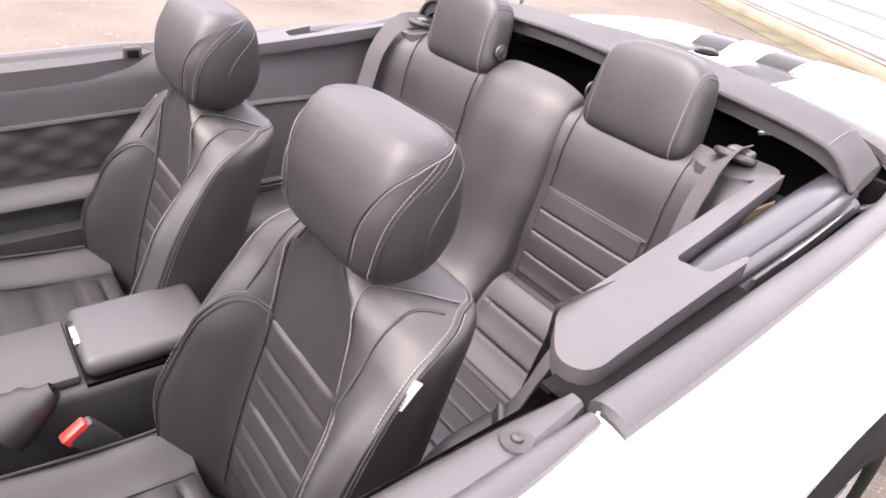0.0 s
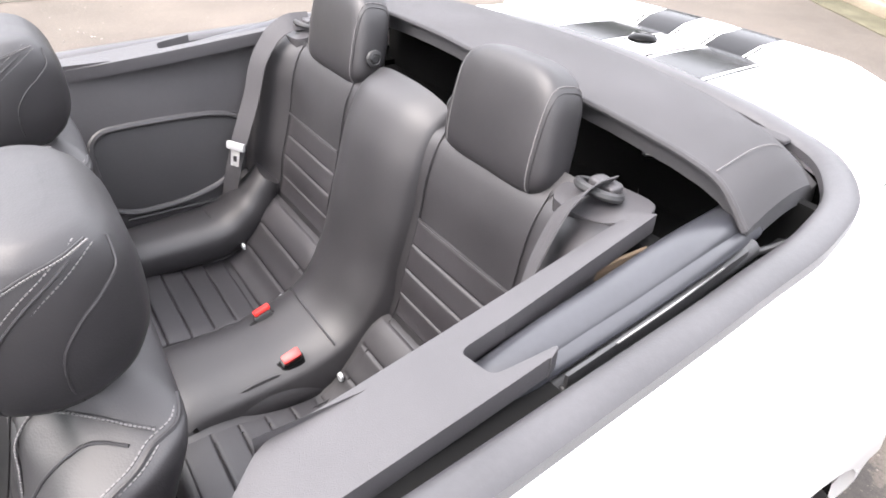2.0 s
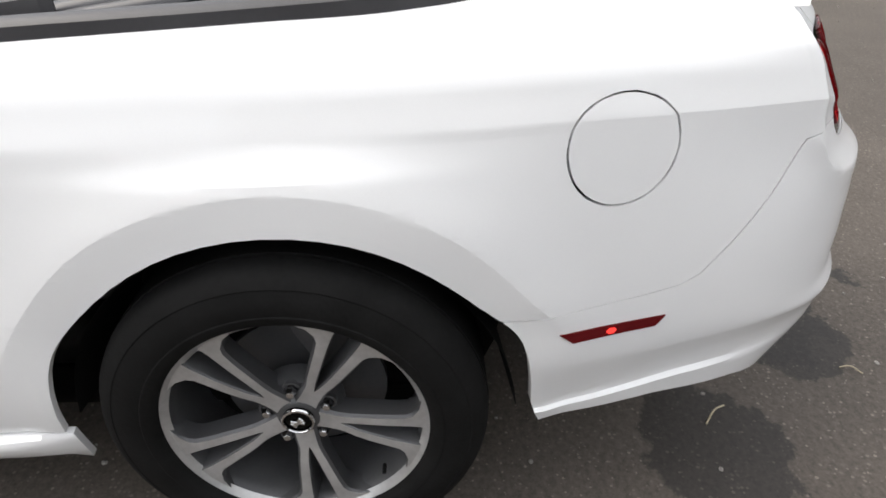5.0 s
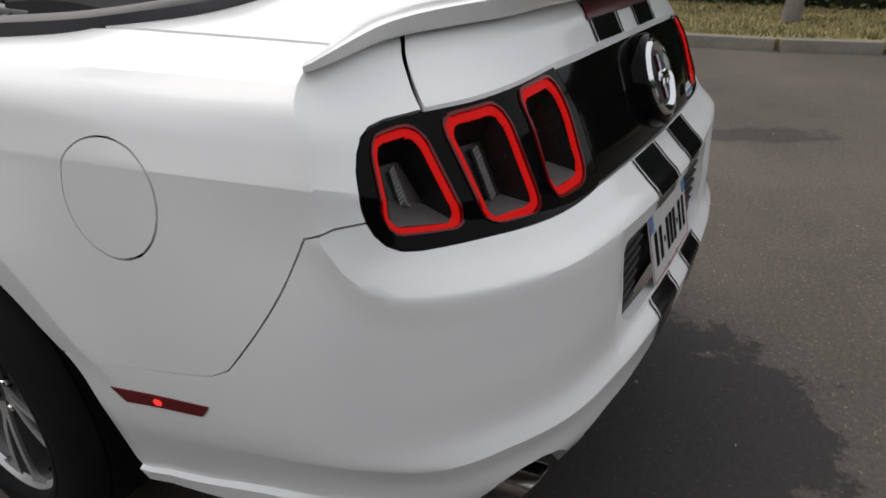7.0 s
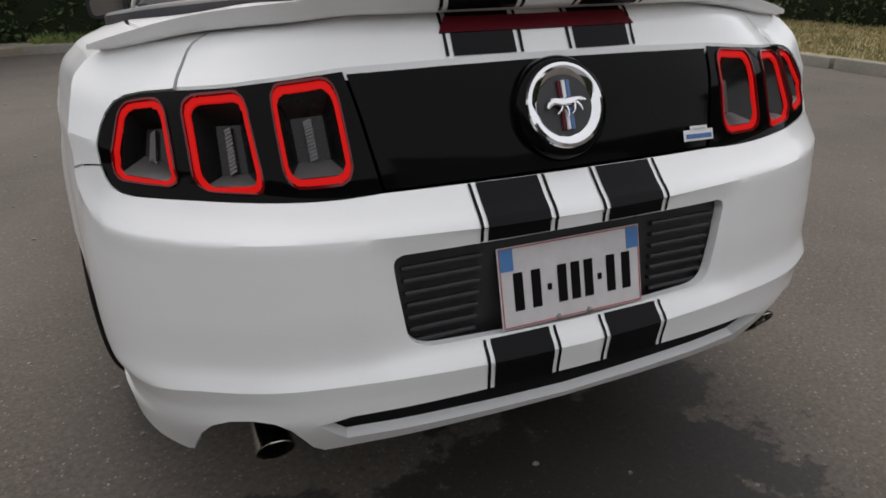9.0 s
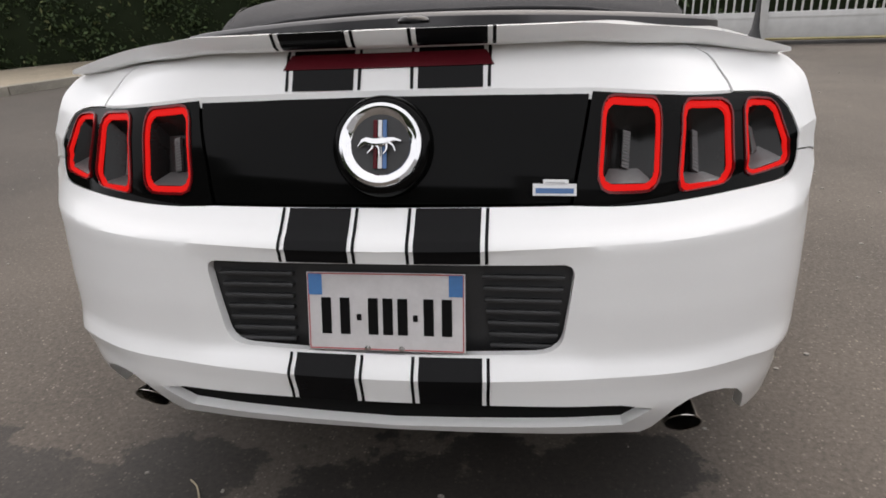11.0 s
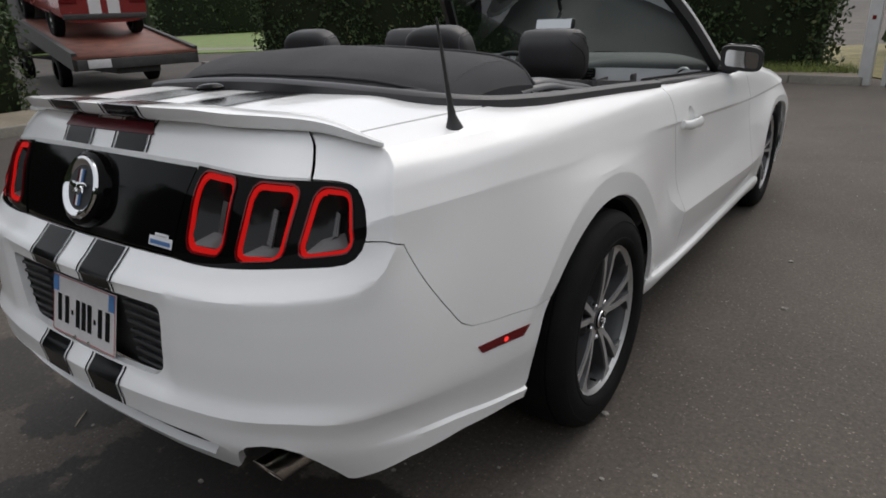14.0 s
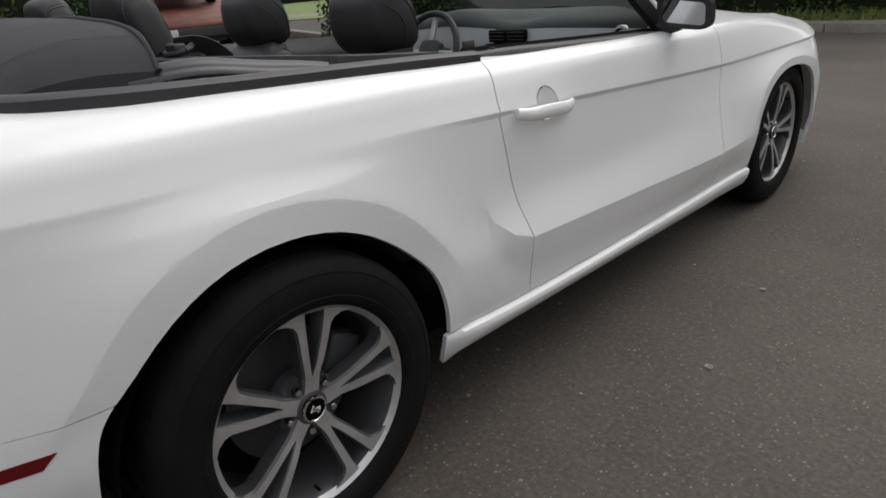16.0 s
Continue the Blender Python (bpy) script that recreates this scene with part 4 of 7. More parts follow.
for side in (1, -1):
    outline = LIGHT_TOP + LIGHT_LOW
    openings = [rounded(inset(c, -0.002), 0.030, 6) for c in CELLS]
    lamp = panel("tail_lamp", outline, holes=[rounded(inset(c, 0.0), 0.027, 6) for c in CELLS], side=side, gap=0.001, out=-0.002, fold=0.02, material=GLOSS, res=(0.02, 0.012),
                 label="tail lamp with three lit red rings in a black surround")
    for c, o in zip(CELLS, openings):
        panel("ring_lens", o, holes=[rounded(inset(c, 0.0012), 0.026, 6)], side=side, gap=0, out=0.0015, fold=0.008, material=RED_LENS, parent=lamp, res=(0.012, 0.010), label="dark red lens rim")
        panel("light_ring", rounded(inset(c, 0.0016), 0.026, 6), holes=[rounded(inset(c, 0.0094), 0.020, 5)], side=side, gap=0, out=-0.0030, fold=0.006, material=RED_GLOW, parent=lamp, res=(0.012, 0.010), label="lit red ring")
        # a deep cell: side walls going in, a grey ribbed bar down its back and a sloping floor
        back = inset(c, 0.030)
        front = inset(c, 0.0096)
        bm = bmesh.new()
        pf = [bm.verts.new(skin(*q, -0.0065)) for q in front]
        pb = [bm.verts.new(skin(*q, -0.045)) for q in back]
        for i in range(4):
            f = bm.faces.new((pf[i], pf[(i + 1) % 4], pb[(i + 1) % 4], pb[i]))
            f.material_index = 1 if i == 2 else 0
        bm.faces.new(pb)
        if side < 0:
            mirror_bm(bm)
        part("cell", bm, [SMOKE, REFLECTOR], lamp, angle=1)
        t0, t1 = [(back[0][0] * 0.62 + back[1][0] * 0.38, back[0][1]), (back[0][0] * 0.38 + back[1][0] * 0.62, back[1][1])]
        b0, b1 = [(back[3][0] * 0.62 + back[2][0] * 0.38, back[3][1]), (back[3][0] * 0.38 + back[2][0] * 0.62, back[2][1])]
        bm = bmesh.new()
        n = 12
        for i in range(n):
            u0, u1 = 0.10 + 0.90 * i / n, 0.10 + 0.90 * (i + 0.82) / n
            quad = [(t0[0] + (b0[0] - t0[0]) * u, t0[1] + (b0[1] - t0[1]) * u) for u in (u0, u1)] + [(t1[0] + (b1[0] - t1[0]) * u, t1[1] + (b1[1] - t1[1]) * u) for u in (u1, u0)]
            lo = [bm.verts.new(skin(*q, -0.044)) for q in quad]
            hi = [bm.verts.new(skin(*q, -0.036)) for q in quad]
            bm.faces.new(hi)
            for k in range(4):
                bm.faces.new((lo[k], lo[(k + 1) % 4], hi[(k + 1) % 4], hi[k]))
        if side < 0:
            mirror_bm(bm)
        bmesh.ops.recalc_face_normals(bm, faces=bm.faces)
        part("lamp_rib", bm, REFLECTOR, lamp, "grey ribbed reflector", angle=1)
    panel("lamp_housing", outline, side=side, gap=-0.01, out=-0.075, fold=0, material=BLACK, parent=lamp, res=(0.05, 0.05))
    # side marker: a slim red lens low on the bumper
    a, b = on_side(-0.457, 0.518), on_side(-0.626, 0.532)
    h = 0.0125
    m_poly = rounded([(a[0] - 0.004, a[1] + h), (a[0] + 0.022, a[1] - h), (b[0] - 0.008, b[1] - h * 0.9), (b[0] + 0.006, b[1] + h)], 0.004, 2)
    marker = panel("side_marker", m_poly, side=side, gap=0, out=0.0020, warp=flare, fold=0.004, material=RED_LENS, res=(0.02, 0.01), label="slim red side marker lens, lit at its middle")
    mx, mv = (a[0] + b[0]) / 2, (a[1] + b[1]) / 2
    panel("marker_bulb", circle_pts(mx, mv, 0.009, 0.0070, 14), side=side, gap=0, out=0.0035, fold=0, warp=flare, material=BULB_GLOW, parent=marker, res=0.01)

# ---------------------------------------------------------------- badge, sticker, number plate, grille, tail pipes
badge = part("badge", revolve([(0.0, 0.094), (0.022, 0.090), (0.030, 0.084), (0.032, 0.078), (0.026, 0.072)], 56, "y"), GLOSS, tail_panel, m=pose(0, -1.000, 0.898, -23, 0, 0) @ Matrix.Scale(-1, 4, (0, 1, 0)), label="round chrome-ringed badge in a black boss")
part("badge_ring", revolve([(0.030, 0.077), (0.036, 0.074), (0.038, 0.068), (0.035, 0.058), (0.031, 0.053)], 56, "y"), CHROME, badge)
part("badge_face", revolve([(0.0315, 0.001), (0.0315, 0.056)], 40, "y"), TRIM_DARK, badge)
for dx, mt in ((-0.0085, MAROON), (0, WHITE), (0.0085, BLUE_PRINT)):
    part("badge_bar", box((dx, 0.034, 0), (0.0072, 0.004, 0.086), 0.001, 1), mt, badge)
bm = sweep([(-0.045, 0.038, -0.006), (-0.030, 0.039, 0.008), (-0.010, 0.040, 0.004), (0.012, 0.040, 0.006), (0.030, 0.039, 0.010), (0.046, 0.038, 0.006)], ring(0.009, 8, 0.004), 14, up=(0, 1, 0), scale=[0.4, 1.0, 1.1, 1.2, 0.7, 0.3])
for (xa, za, xb, zb) in ((-0.012, 0.004, -0.026, -0.020), (-0.008, 0.0, 0.0, -0.026), (0.016, 0.002, 0.008, -0.022), (0.020, 0.004, 0.034, -0.016)):
    join(bm, sweep([(xa, 0.039, za), ((xa + xb) / 2 + 0.004, 0.039, (za + zb) / 2), (xb, 0.039, zb)], ring(0.0035, 6), 5, up=(0, 1, 0), scale=[1.2, 0.5]))
for v in bm.verts:
    v.co.x *= 0.84
    v.co.z *= 0.80
part("badge_emblem", bm, CHROME, badge, "small chrome emblem")


def rear_pose(x, z, out):
    """Local x to the right, y up the surface, z outwards."""
    s, v = on_rear(abs(x), z)
    p = Vector(skin(s, v, out))
    q = Vector(skin(s, v + 0.02, out))
    if x < 0:
        p.x, q.x = -p.x, -q.x
    up = (q - p).normalized()
    right = Vector((1, 0, 0))
    if abs(x) > 0.01:
        r = Vector(skin(s - 0.02, v, out))
        if x < 0:
            r.x = -r.x
        right = (r - p).normalized() * (1 if x > 0 else -1)
    n = right.cross(up).normalized()
    right = up.cross(n).normalized()
    return Matrix.Translation(p) @ Matrix((right, up, n)).transposed().to_4x4()


bm = box((0, 0, 0.0008), (0.076, 0.021, 0.0016), 0.0005, 1)
add_box(bm, (0.002, 0.013, 0.0008), (0.044, 0.010, 0.0016), 0.0005, 1)
sticker = part("dealer_sticker", bm, WHITE, tail_panel, "small white sticker with a blue line of print", m=rear_pose(0.305, 0.826, 0.002))
part("sticker_print", box((0.0, -0.002, 0.0020), (0.066, 0.009, 0.0006)), BLUE_PRINT, sticker)
part("sticker_curve", box((0.0, 0.0125, 0.0020), (0.034, 0.0022, 0.0006)), SILVER, sticker)

# recess behind the plate with its slats
bm = box((0, -1.060, 0.612), (0.70, 0.014, 0.21), 0.004)
well = part("plate_well", bm, TRIM_DARK, bumper, "black slatted recess round the number plate")
for sgn in (1, -1):
    for i in range(7):
        part("slat", box((0.252 * sgn, -1.070, 0.535 + 0.0235 * i), (0.148 - 0.004 * (6 - i), 0.020, 0.009), 0.003, 2, Matrix.Rotation(radians(-14), 4, "X")), TRIM_DARK, well)
plate = part("number_plate", box((0, 0, 0), (0.300, 0.150, 0.0025), 0.001, 1), PLATE, CAR, "white number plate with blue end bands and dark bars", m=pose(-0.002, -1.0925, 0.609, 76, 0, 0))
for sgn in (1, -1):
    part("plate_band", box((0.133 * sgn, 0.052, 0.0022), (0.026, 0.040, 0.0012)), PLATE_BLUE, plate)
for (cx, cy, w, h) in ((0, 0.0725, 0.292, 0.0022), (0, -0.0715, 0.292, 0.0022), (0.1465, 0, 0.002, 0.144), (-0.1465, 0, 0.002, 0.144)):
    part("plate_line", box((cx, cy, 0.0018), (w, h, 0.0008)), PLATE_RED, plate)
for cx in (-0.113, -0.077, -0.023, 0.005, 0.033, 0.082, 0.116):
    part("plate_bar", box((cx, -0.008, 0.0022), (0.019, 0.070, 0.0010), 0.0003, 1), BLACK, plate)
for cx in (-0.050, 0.057):
    part("plate_dash", box((cx, -0.010, 0.0022), (0.009, 0.012, 0.0010)), BLACK, plate)
for cx in (-0.035, 0.030):
    part("plate_bolt", revolve([(0.0, 0.006), (0.003, 0.005), (0.004, 0.001)], 10, "z"), STEEL, plate, m=Matrix.Translation((cx, -0.070, 0.001)))
for sgn in (1, -1):
    # a slash-cut tip that opens downwards
    bm = revolve([(-0.22, 0.033), (-0.02, 0.0345), (0.0, 0.0350), (0.010, 0.0350), (0.012, 0.0335), (0.008, 0.0315), (-0.06, 0.031)], 36, "y")
    # a black disc across the pipe stands in for the shade inside it
    bore = revolve([(-0.035, 0.001), (-0.035, 0.0312)], 28, "y")
    for m in (bm, bore):
        for v in m.verts:
            if v.co.y > -0.04:
                v.co.y += 0.85 * v.co.z
    pipe = part("tail_pipe", bm, PIPE_METAL, CAR, "slash-cut polished tail pipe", m=pose(0.563 * sgn, -1.030, 0.350, -8, 0, 0) @ Matrix.Scale(-1, 4, (0, 1, 0)))
    part("pipe_soot", bore, BLACK, pipe)
bm = box((0, -0.86, 0.40), (1.34, 0.16, 0.12), 0.04, 3)
part("silencer", bm, BLACK, CAR)


# ---------------------------------------------------------------- cabin: seats
def grid_mesh(fn, nu, nv, closed_u=False):
    bm = bmesh.new()
    g = [[bm.verts.new(fn(i / nu, j / nv)) for j in range(nv + 1)] for i in range(nu if closed_u else nu + 1)]
    for i in range(nu):
        for j in range(nv):
            a, b = g[i], g[(i + 1) % len(g)]
            bm.faces.new((a[j], b[j], b[j + 1], a[j + 1]))
    bmesh.ops.recalc_face_normals(bm, faces=bm.faces)
    return bm


def spow(a, e):
    return math.copysign(abs(a) ** e, a)


def pillow(w, h, d, ex=0.32, ez=0.45, crown=0.0, nu=36, nv=18):
    """A plump cushion: width along x, depth along y, height along z."""
    def fn(u, v):
        a, b = math.tau * u, math.pi * (v - 0.5)
        cb, sb = spow(math.cos(b), ez), spow(math.sin(b), ez)
        x, y, z = w / 2 * spow(math.cos(a), ex) * cb, d / 2 * spow(math.sin(a), 0.55) * cb, h / 2 * sb
        return Vector((x, y + crown * (z / h) ** 2, z))
    bm = grid_mesh(fn, nu, nv, True)
    bmesh.ops.remove_doubles(bm, verts=bm.verts, dist=1e-4)
    return bm


def thread(pts, parent, n=60, r=0.0010, closed=False):
    """A row of short stitches along a curve."""
    ps = curve_pts(pts, n * 2)
    bm = bmesh.new()
    for i in range(0, len(ps) - 1, 2):
        a, b = ps[i], ps[i + 1]
        if (b - a).length < 1e-5:
            continue
        q = (b - a).to_track_quat("X", "Z").to_matrix().to_4x4()
        add_box(bm, (0, 0, 0), ((b - a).length * 1.35, r * 2, r * 1.6), 0, 1, Matrix.Translation((a + b) / 2) @ q)
    return part("stitching", bm, THREAD, parent)


def seam_cord(pts, parent, material=None, n=40, r=0.003):
    return part("seam", sweep(pts, ring(r, 6), n), material or LEATHER, parent)


def drape(bm, origins, towards):
    """Points of a mesh met by rays from each origin to its own target."""
    tree = BVHTree.FromBMesh(bm)
    out = []
    for a, b in zip(origins, towards):
        a, b = Vector(a), Vector(b)
        hit = tree.ray_cast(a, (b - a).normalized())[0]
        if hit is not None:
            out.append(hit + (a - b).normalized() * 0.0006)
    return out


def headrest_posts(hr, w, h):
    for sgn in (1, -1):
        part("headrest_post", revolve([(-h * 0.85, 0.0065), (-h * 0.3, 0.0065)], 12, "z"), STEEL, hr, m=Matrix.Translation((sgn * w * 0.24, 0, 0)))
        part("post_sleeve", revolve([(-h * 0.62, 0.014), (-h * 0.58, 0.016), (-h * 0.54, 0.014), (-h * 0.535, 0.006)], 14, "z"), TRIM_DARK, hr, m=Matrix.Translation((sgn * w * 0.24, 0, 0)))


def rear_headrest(parent, m, w, h, d):
    """A squarish headrest with side panels stitched on, on two posts."""
    bm = pillow(w, h, d, 0.40, 0.46, nu=48, nv=26)
    for v in bm.verts:
        k = abs(v.co.x) / (w / 2)
        v.co.z -= 0.05 * h * k ** 3
        v.co.y *= 1 - 0.16 * max(0, v.co.z / h) + 0.10 * min(0, v.co.z / h)
        v.co.x *= 0.985 - 0.17 * (v.co.z / h)
    turn = np.linspace(0, math.tau, 65)
    loops = [drape(bm, [(x, 0.3 * math.cos(a), 0.3 * math.sin(a)) for a in turn], [(x, 0, 0)] * 65) for x in (w * 0.425, w * 0.402, -w * 0.425, -w * 0.402)]
    hr = part("headrest", bm, LEATHER, parent, m=m, angle=80)
    for i in (0, 2):
        seam_cord(loops[i], hr, n=70, r=0.0011)
        thread(loops[i + 1], hr, 100, 0.0010)
    headrest_posts(hr, w, h)
    return hr


def ring_at(half, t):
    """A point of a mirrored outline: half is its right half from front to back, t counts its points, negative t lies on the left."""
    q = spline(range(len(half)), half, abs(t))
    return (q[0] if t >= 0 else -q[0]), q[1]


def stacked(half_at, zs, x0, steps=5):
    """Skin over outlines stacked upwards: half_at(z) gives the right half of the outline, front to back."""
    bm = bmesh.new()
    rows = []
    for z in zs:
        h = np.array(half_at(z))
        k = (len(h) - 1) * steps
        ts = [i / steps for i in range(k + 1)] + [-(k - i) / steps for i in range(1, k)]
        rows.append([bm.verts.new((x0 + q[0], q[1], z)) for q in (ring_at(h, t) for t in ts)])
    for a, b in zip(rows, rows[1:]):
        for i in range(len(a)):
            bm.faces.new((a[i], a[(i + 1) % len(a)], b[(i + 1) % len(a)], b[i]))
    bm.faces.new(rows[-1])
    bm.faces.new(rows[0][::-1])
    bmesh.ops.recalc_face_normals(bm, faces=bm.faces)
    return bm


HR_Z = [0.992, 0.997, 1.012, 1.042, 1.090, 1.136, 1.166, 1.186, 1.196, 1.200]
HR_W = [0.060, 0.096, 0.122, 0.137, 0.141, 0.138, 0.132, 0.122, 0.105, 0.066]
HR_F = [0.776, 0.797, 0.818, 0.832, 0.830, 0.816, 0.801, 0.786, 0.772, 0.754]
HR_B = [0.745, 0.714, 0.690, 0.669, 0.660, 0.662, 0.672, 0.688, 0.706, 0.726]
HR_HALF = ((0, 0), (.55, .01), (.84, .06), (.975, .24), (1.0, .45), (.93, .70), (.74, .92), (.40, 1.0), (0, 1.0))


def headrest_half(z):
    w, f, b = (float(spline(HR_Z, q, z)) for q in (HR_W, HR_F, HR_B))
    return [(w * a, f + (b - f) * d) for a, d in HR_HALF]


def front_headrest(parent, x0):
    """A wedge-shaped headrest: a broad front panel that wraps over the top, side panels narrowing to the back."""
    zs = [HR_Z[0] + (HR_Z[-1] - HR_Z[0]) * (0.5 - 0.5 * math.cos(math.pi * i / 30)) for i in range(31)]
    hr = part("headrest", stacked(headrest_half, zs, x0), LEATHER, parent, angle=80)

    def on(t, z, out=0.0008):
        h = np.array(headrest_half(z))
        q, a, b = (np.array(ring_at(h, t + d)) for d in (0, -0.15, 0.15))
        n = np.array((b[1] - a[1], a[0] - b[0]))
        n = n / (np.linalg.norm(n) + 1e-9)
        if n[0] * q[0] + n[1] * (q[1] - 0.74) < 0:
            n = -n
        return Vector((x0 + q[0] + n[0] * out, q[1] + n[1] * out, z))
    for sg in (1, -1):
        front = [on(sg * t, z) for t, z in ((1.15, 1.006), (1.2, 1.044), (1.3, 1.080), (1.6, 1.115), (2.1, 1.145), (3.1, 1.168), (4.6, 1.181), (5.4, 1.184))]
        seam_cord(front, hr, n=60, r=0.0014)
        thread([q + Vector((sg * 0.004, -0.002, 0)) for q in front], hr, 84, 0.0009)
        rear = [on(sg * t, z) for t, z in ((2.2, 1.002), (2.3, 1.034), (2.4, 1.070), (2.7, 1.110), (3.3, 1.142), (4.3, 1.168), (5.3, 1.183))]
        seam_cord(rear, hr, n=60, r=0.0016)
        for d in (0.007, -0.007):
            thread([q + Vector((0, d, d * 0.6)) for q in rear], hr, 46, 0.0006)
        ear = [on(sg * t, z) for t, z in ((4.4, 1.010), (4.1, 1.050), (4.1, 1.085), (4.5, 1.115), (5.1, 1.135), (5.7, 1.156), (6.0, 1.175))]
        seam_cord(ear, hr, n=40, r=0.0016)
        part("headrest_post", revolve([(0.93, 0.0065), (1.05, 0.0065)], 12, "z"), STEEL, hr, m=Matrix.Translation((x0 + sg * 0.070, 0.722, 0)))
        part("post_sleeve", revolve([(0.955, 0.022), (0.984, 0.021), (0.990, 0.017), (0.992, 0.007)], 18, "z"), TRIM_DARK, hr, m=Matrix.Translation((x0 + sg * 0.070, 0.722, 0)))
    return hr


SB_Z = [0.44, 0.52, 0.62, 0.70, 0.79, 0.88, 0.927, 0.950, 0.965, 0.985, 1.005, 1.025, 1.036]
SB_XE = [0.235, 0.250, 0.255, 0.248, 0.238, 0.228, 0.222, 0.208, 0.186, 0.138, 0.110, 0.086, 0.055]
SB_YE = [0.970, 0.985, 0.980, 0.945, 0.900, 0.838, 0.795, 0.745, 0.705, 0.718, 0.742, 0.770, 0.788]
SB_YC = [0.945, 0.925, 0.900, 0.877, 0.850, 0.830, 0.821, 0.817, 0.814, 0.810, 0.807, 0.803, 0.799]
SB_YB = [0.875, 0.840, 0.798, 0.762, 0.725, 0.690, 0.672, 0.663, 0.660, 0.676, 0.706, 0.745, 0.772]


def back_half(z):
    """Right half of the seat back's outline at a height: middle, bolster crest, piped edge, rear."""
    xe, ye, yc, yb = (float(spline(SB_Z, q, z)) for q in (SB_XE, SB_YE, SB_YC, SB_YB))
    w = min(1.0, max(0.0, (0.94 - z) / 0.08))
    crest = (ye + 0.016 + 0.020 * min(1.0, max(0.0, (0.90 - z) / 0.12))) * w + (yc + (ye - yc) * 0.50) * (1 - w)
    return [(0, yc - 0.006), (.30 * xe, yc - 0.003), (.46 * xe, yc + 0.002), (.66 * xe, yc + (crest - yc) * 0.62), (.84 * xe, crest), (xe - 0.007, ye + (crest - ye) * 0.42), (xe, ye),
            (xe - 0.001, ye - (ye - yb) * 0.35), (xe - 0.13 * xe, yb + (ye - yb) * 0.10), (.6 * xe, yb), (0, yb - 0.004)]


def front_seat(x0):
    """A sports seat with a pleated insert; x0 is its centre line."""
    base = box((x0, 1.16, 0.36), (0.46, 0.44, 0.16), 0.05, 3)
    seat = part("front_seat", base, TRIM_DARK, CAR, "black leather sports seat with pale stitching and pleated insert")
    zs = list(np.linspace(0.44, 0.90, 24)) + list(np.linspace(0.912, 1.036, 22))
    bm = stacked(back_half, zs, x0)
    back = part("backrest", bm, LEATHER, seat, angle=60)

    def on(t, z, out=0.001):
        q = ring_at(np.array(back_half(z)), t)
        return Vector((x0 + q[0], q[1] + out, z + out))
    for sgn in (1, -1):
        # piped edge with a row of stitches on each side, and the seam of the shoulder panel running round the headrest
        heights = list(np.linspace(0.50, 0.90, 10)) + [0.927, 0.945, 0.957, 0.965]
        edge = [on(6 * sgn, z, 0.0) for z in heights] + [on(7.6 * sgn, 0.968, 0.001), on(8.6 * sgn, 0.970, 0.001)]
        seam_cord(edge, back, n=90, r=0.0030)
        thread([q + Vector((-0.006 * sgn, 0.004, 0.003)) for q in edge], back, 110, 0.0010)
        thread([q + Vector((0.001 * sgn, -0.006, 0.0)) for q in edge[:-2]], back, 100, 0.0009)
        around = [on(t * sgn, z) for t, z in ((2.0, 0.80), (2.0, 0.86), (2.0, 0.92), (2.1, 0.955), (2.6, 0.978), (3.6, 0.984), (4.8, 0.982), (5.8, 0.977), (6.8, 0.972))]
        seam_cord(around, back, n=50, r=0.0018)
        thread([q + Vector((0.004 * sgn, 0.001, 0.002)) for q in around], back, 70, 0.0010)
        fold = [on(t * sgn, z) for t, z in ((3.0, 0.85), (3.0, 0.90), (3.1, 0.94), (3.6, 0.962), (4.4, 0.970), (5.2, 0.968))]
        seam_cord(fold, back, n=40, r=0.0022)
        pts = [on(t * sgn, z) for t, z in ((2.0, 0.975), (2.0, 1.005), (1.9, 1.03))]
        seam_cord(pts, back, n=14, r=0.0015)

    def front_at(a, z, out=0.0):
        """A point on the front face: a is metres from the centre line."""
        h = np.array(back_half(z))
        fine = [spline(range(len(h)), h, t) for t in np.linspace(0, 6, 61)]
        y = float(np.interp(abs(a), [q[0] for q in fine], [q[1] for q in fine]))
        return Vector((x0 + a, y + out, z))
    # pleated insert on the back
    zs0, zs1, n = 0.505, 0.815, 6

    def ins(u, v):
        z = zs0 + (zs1 - zs0) * v
        half = 0.112 - 0.010 * v
        a = (u * 2 - 1) * half
        ph = (v * n) % 1.0
        puff = 0.007 * (1 - abs(2 * ph - 1) ** 9) - 0.003
        edge = min(1.0, (1 - abs(u * 2 - 1)) * 9)
        return front_at(a, z - 0.02 * (1 - (a / half) ** 2) * 0.3, 0.002 + puff * edge)
    part("insert", grid_mesh(ins, 14, 80), LEATHER_RIB, back, angle=70)
    for sgn in (1, -1):
        line = [front_at(sgn * a, z, 0.002) for a, z in ((0.104, 0.82), (0.110, 0.74), (0.116, 0.64), (0.118, 0.56), (0.114, 0.47))]
        seam_cord(line, back, n=40, r=0.0014)
        curve = [front_at(sgn * a, z, 0.003) for a, z in ((0.104, 0.822), (0.135, 0.835), (0.165, 0.825), (0.187, 0.79), (0.203, 0.71), (0.210, 0.62), (0.208, 0.52))]
        seam_cord(curve, back, n=40, r=0.0016)
        seam_cord([p + Vector((0.006 * sgn, -0.001, 0.006)) for p in curve], back, n=40, r=0.0012)
        thread([p + Vector((0.010 * sgn, -0.001, 0.010)) for p in curve], back, 60, 0.0006)
    part("side_plate", box((x0 - math.copysign(0.245, -x0) * 1.0, 0.99, 0.43), (0.035, 0.30, 0.10), 0.015), TRIM_DARK, seat)
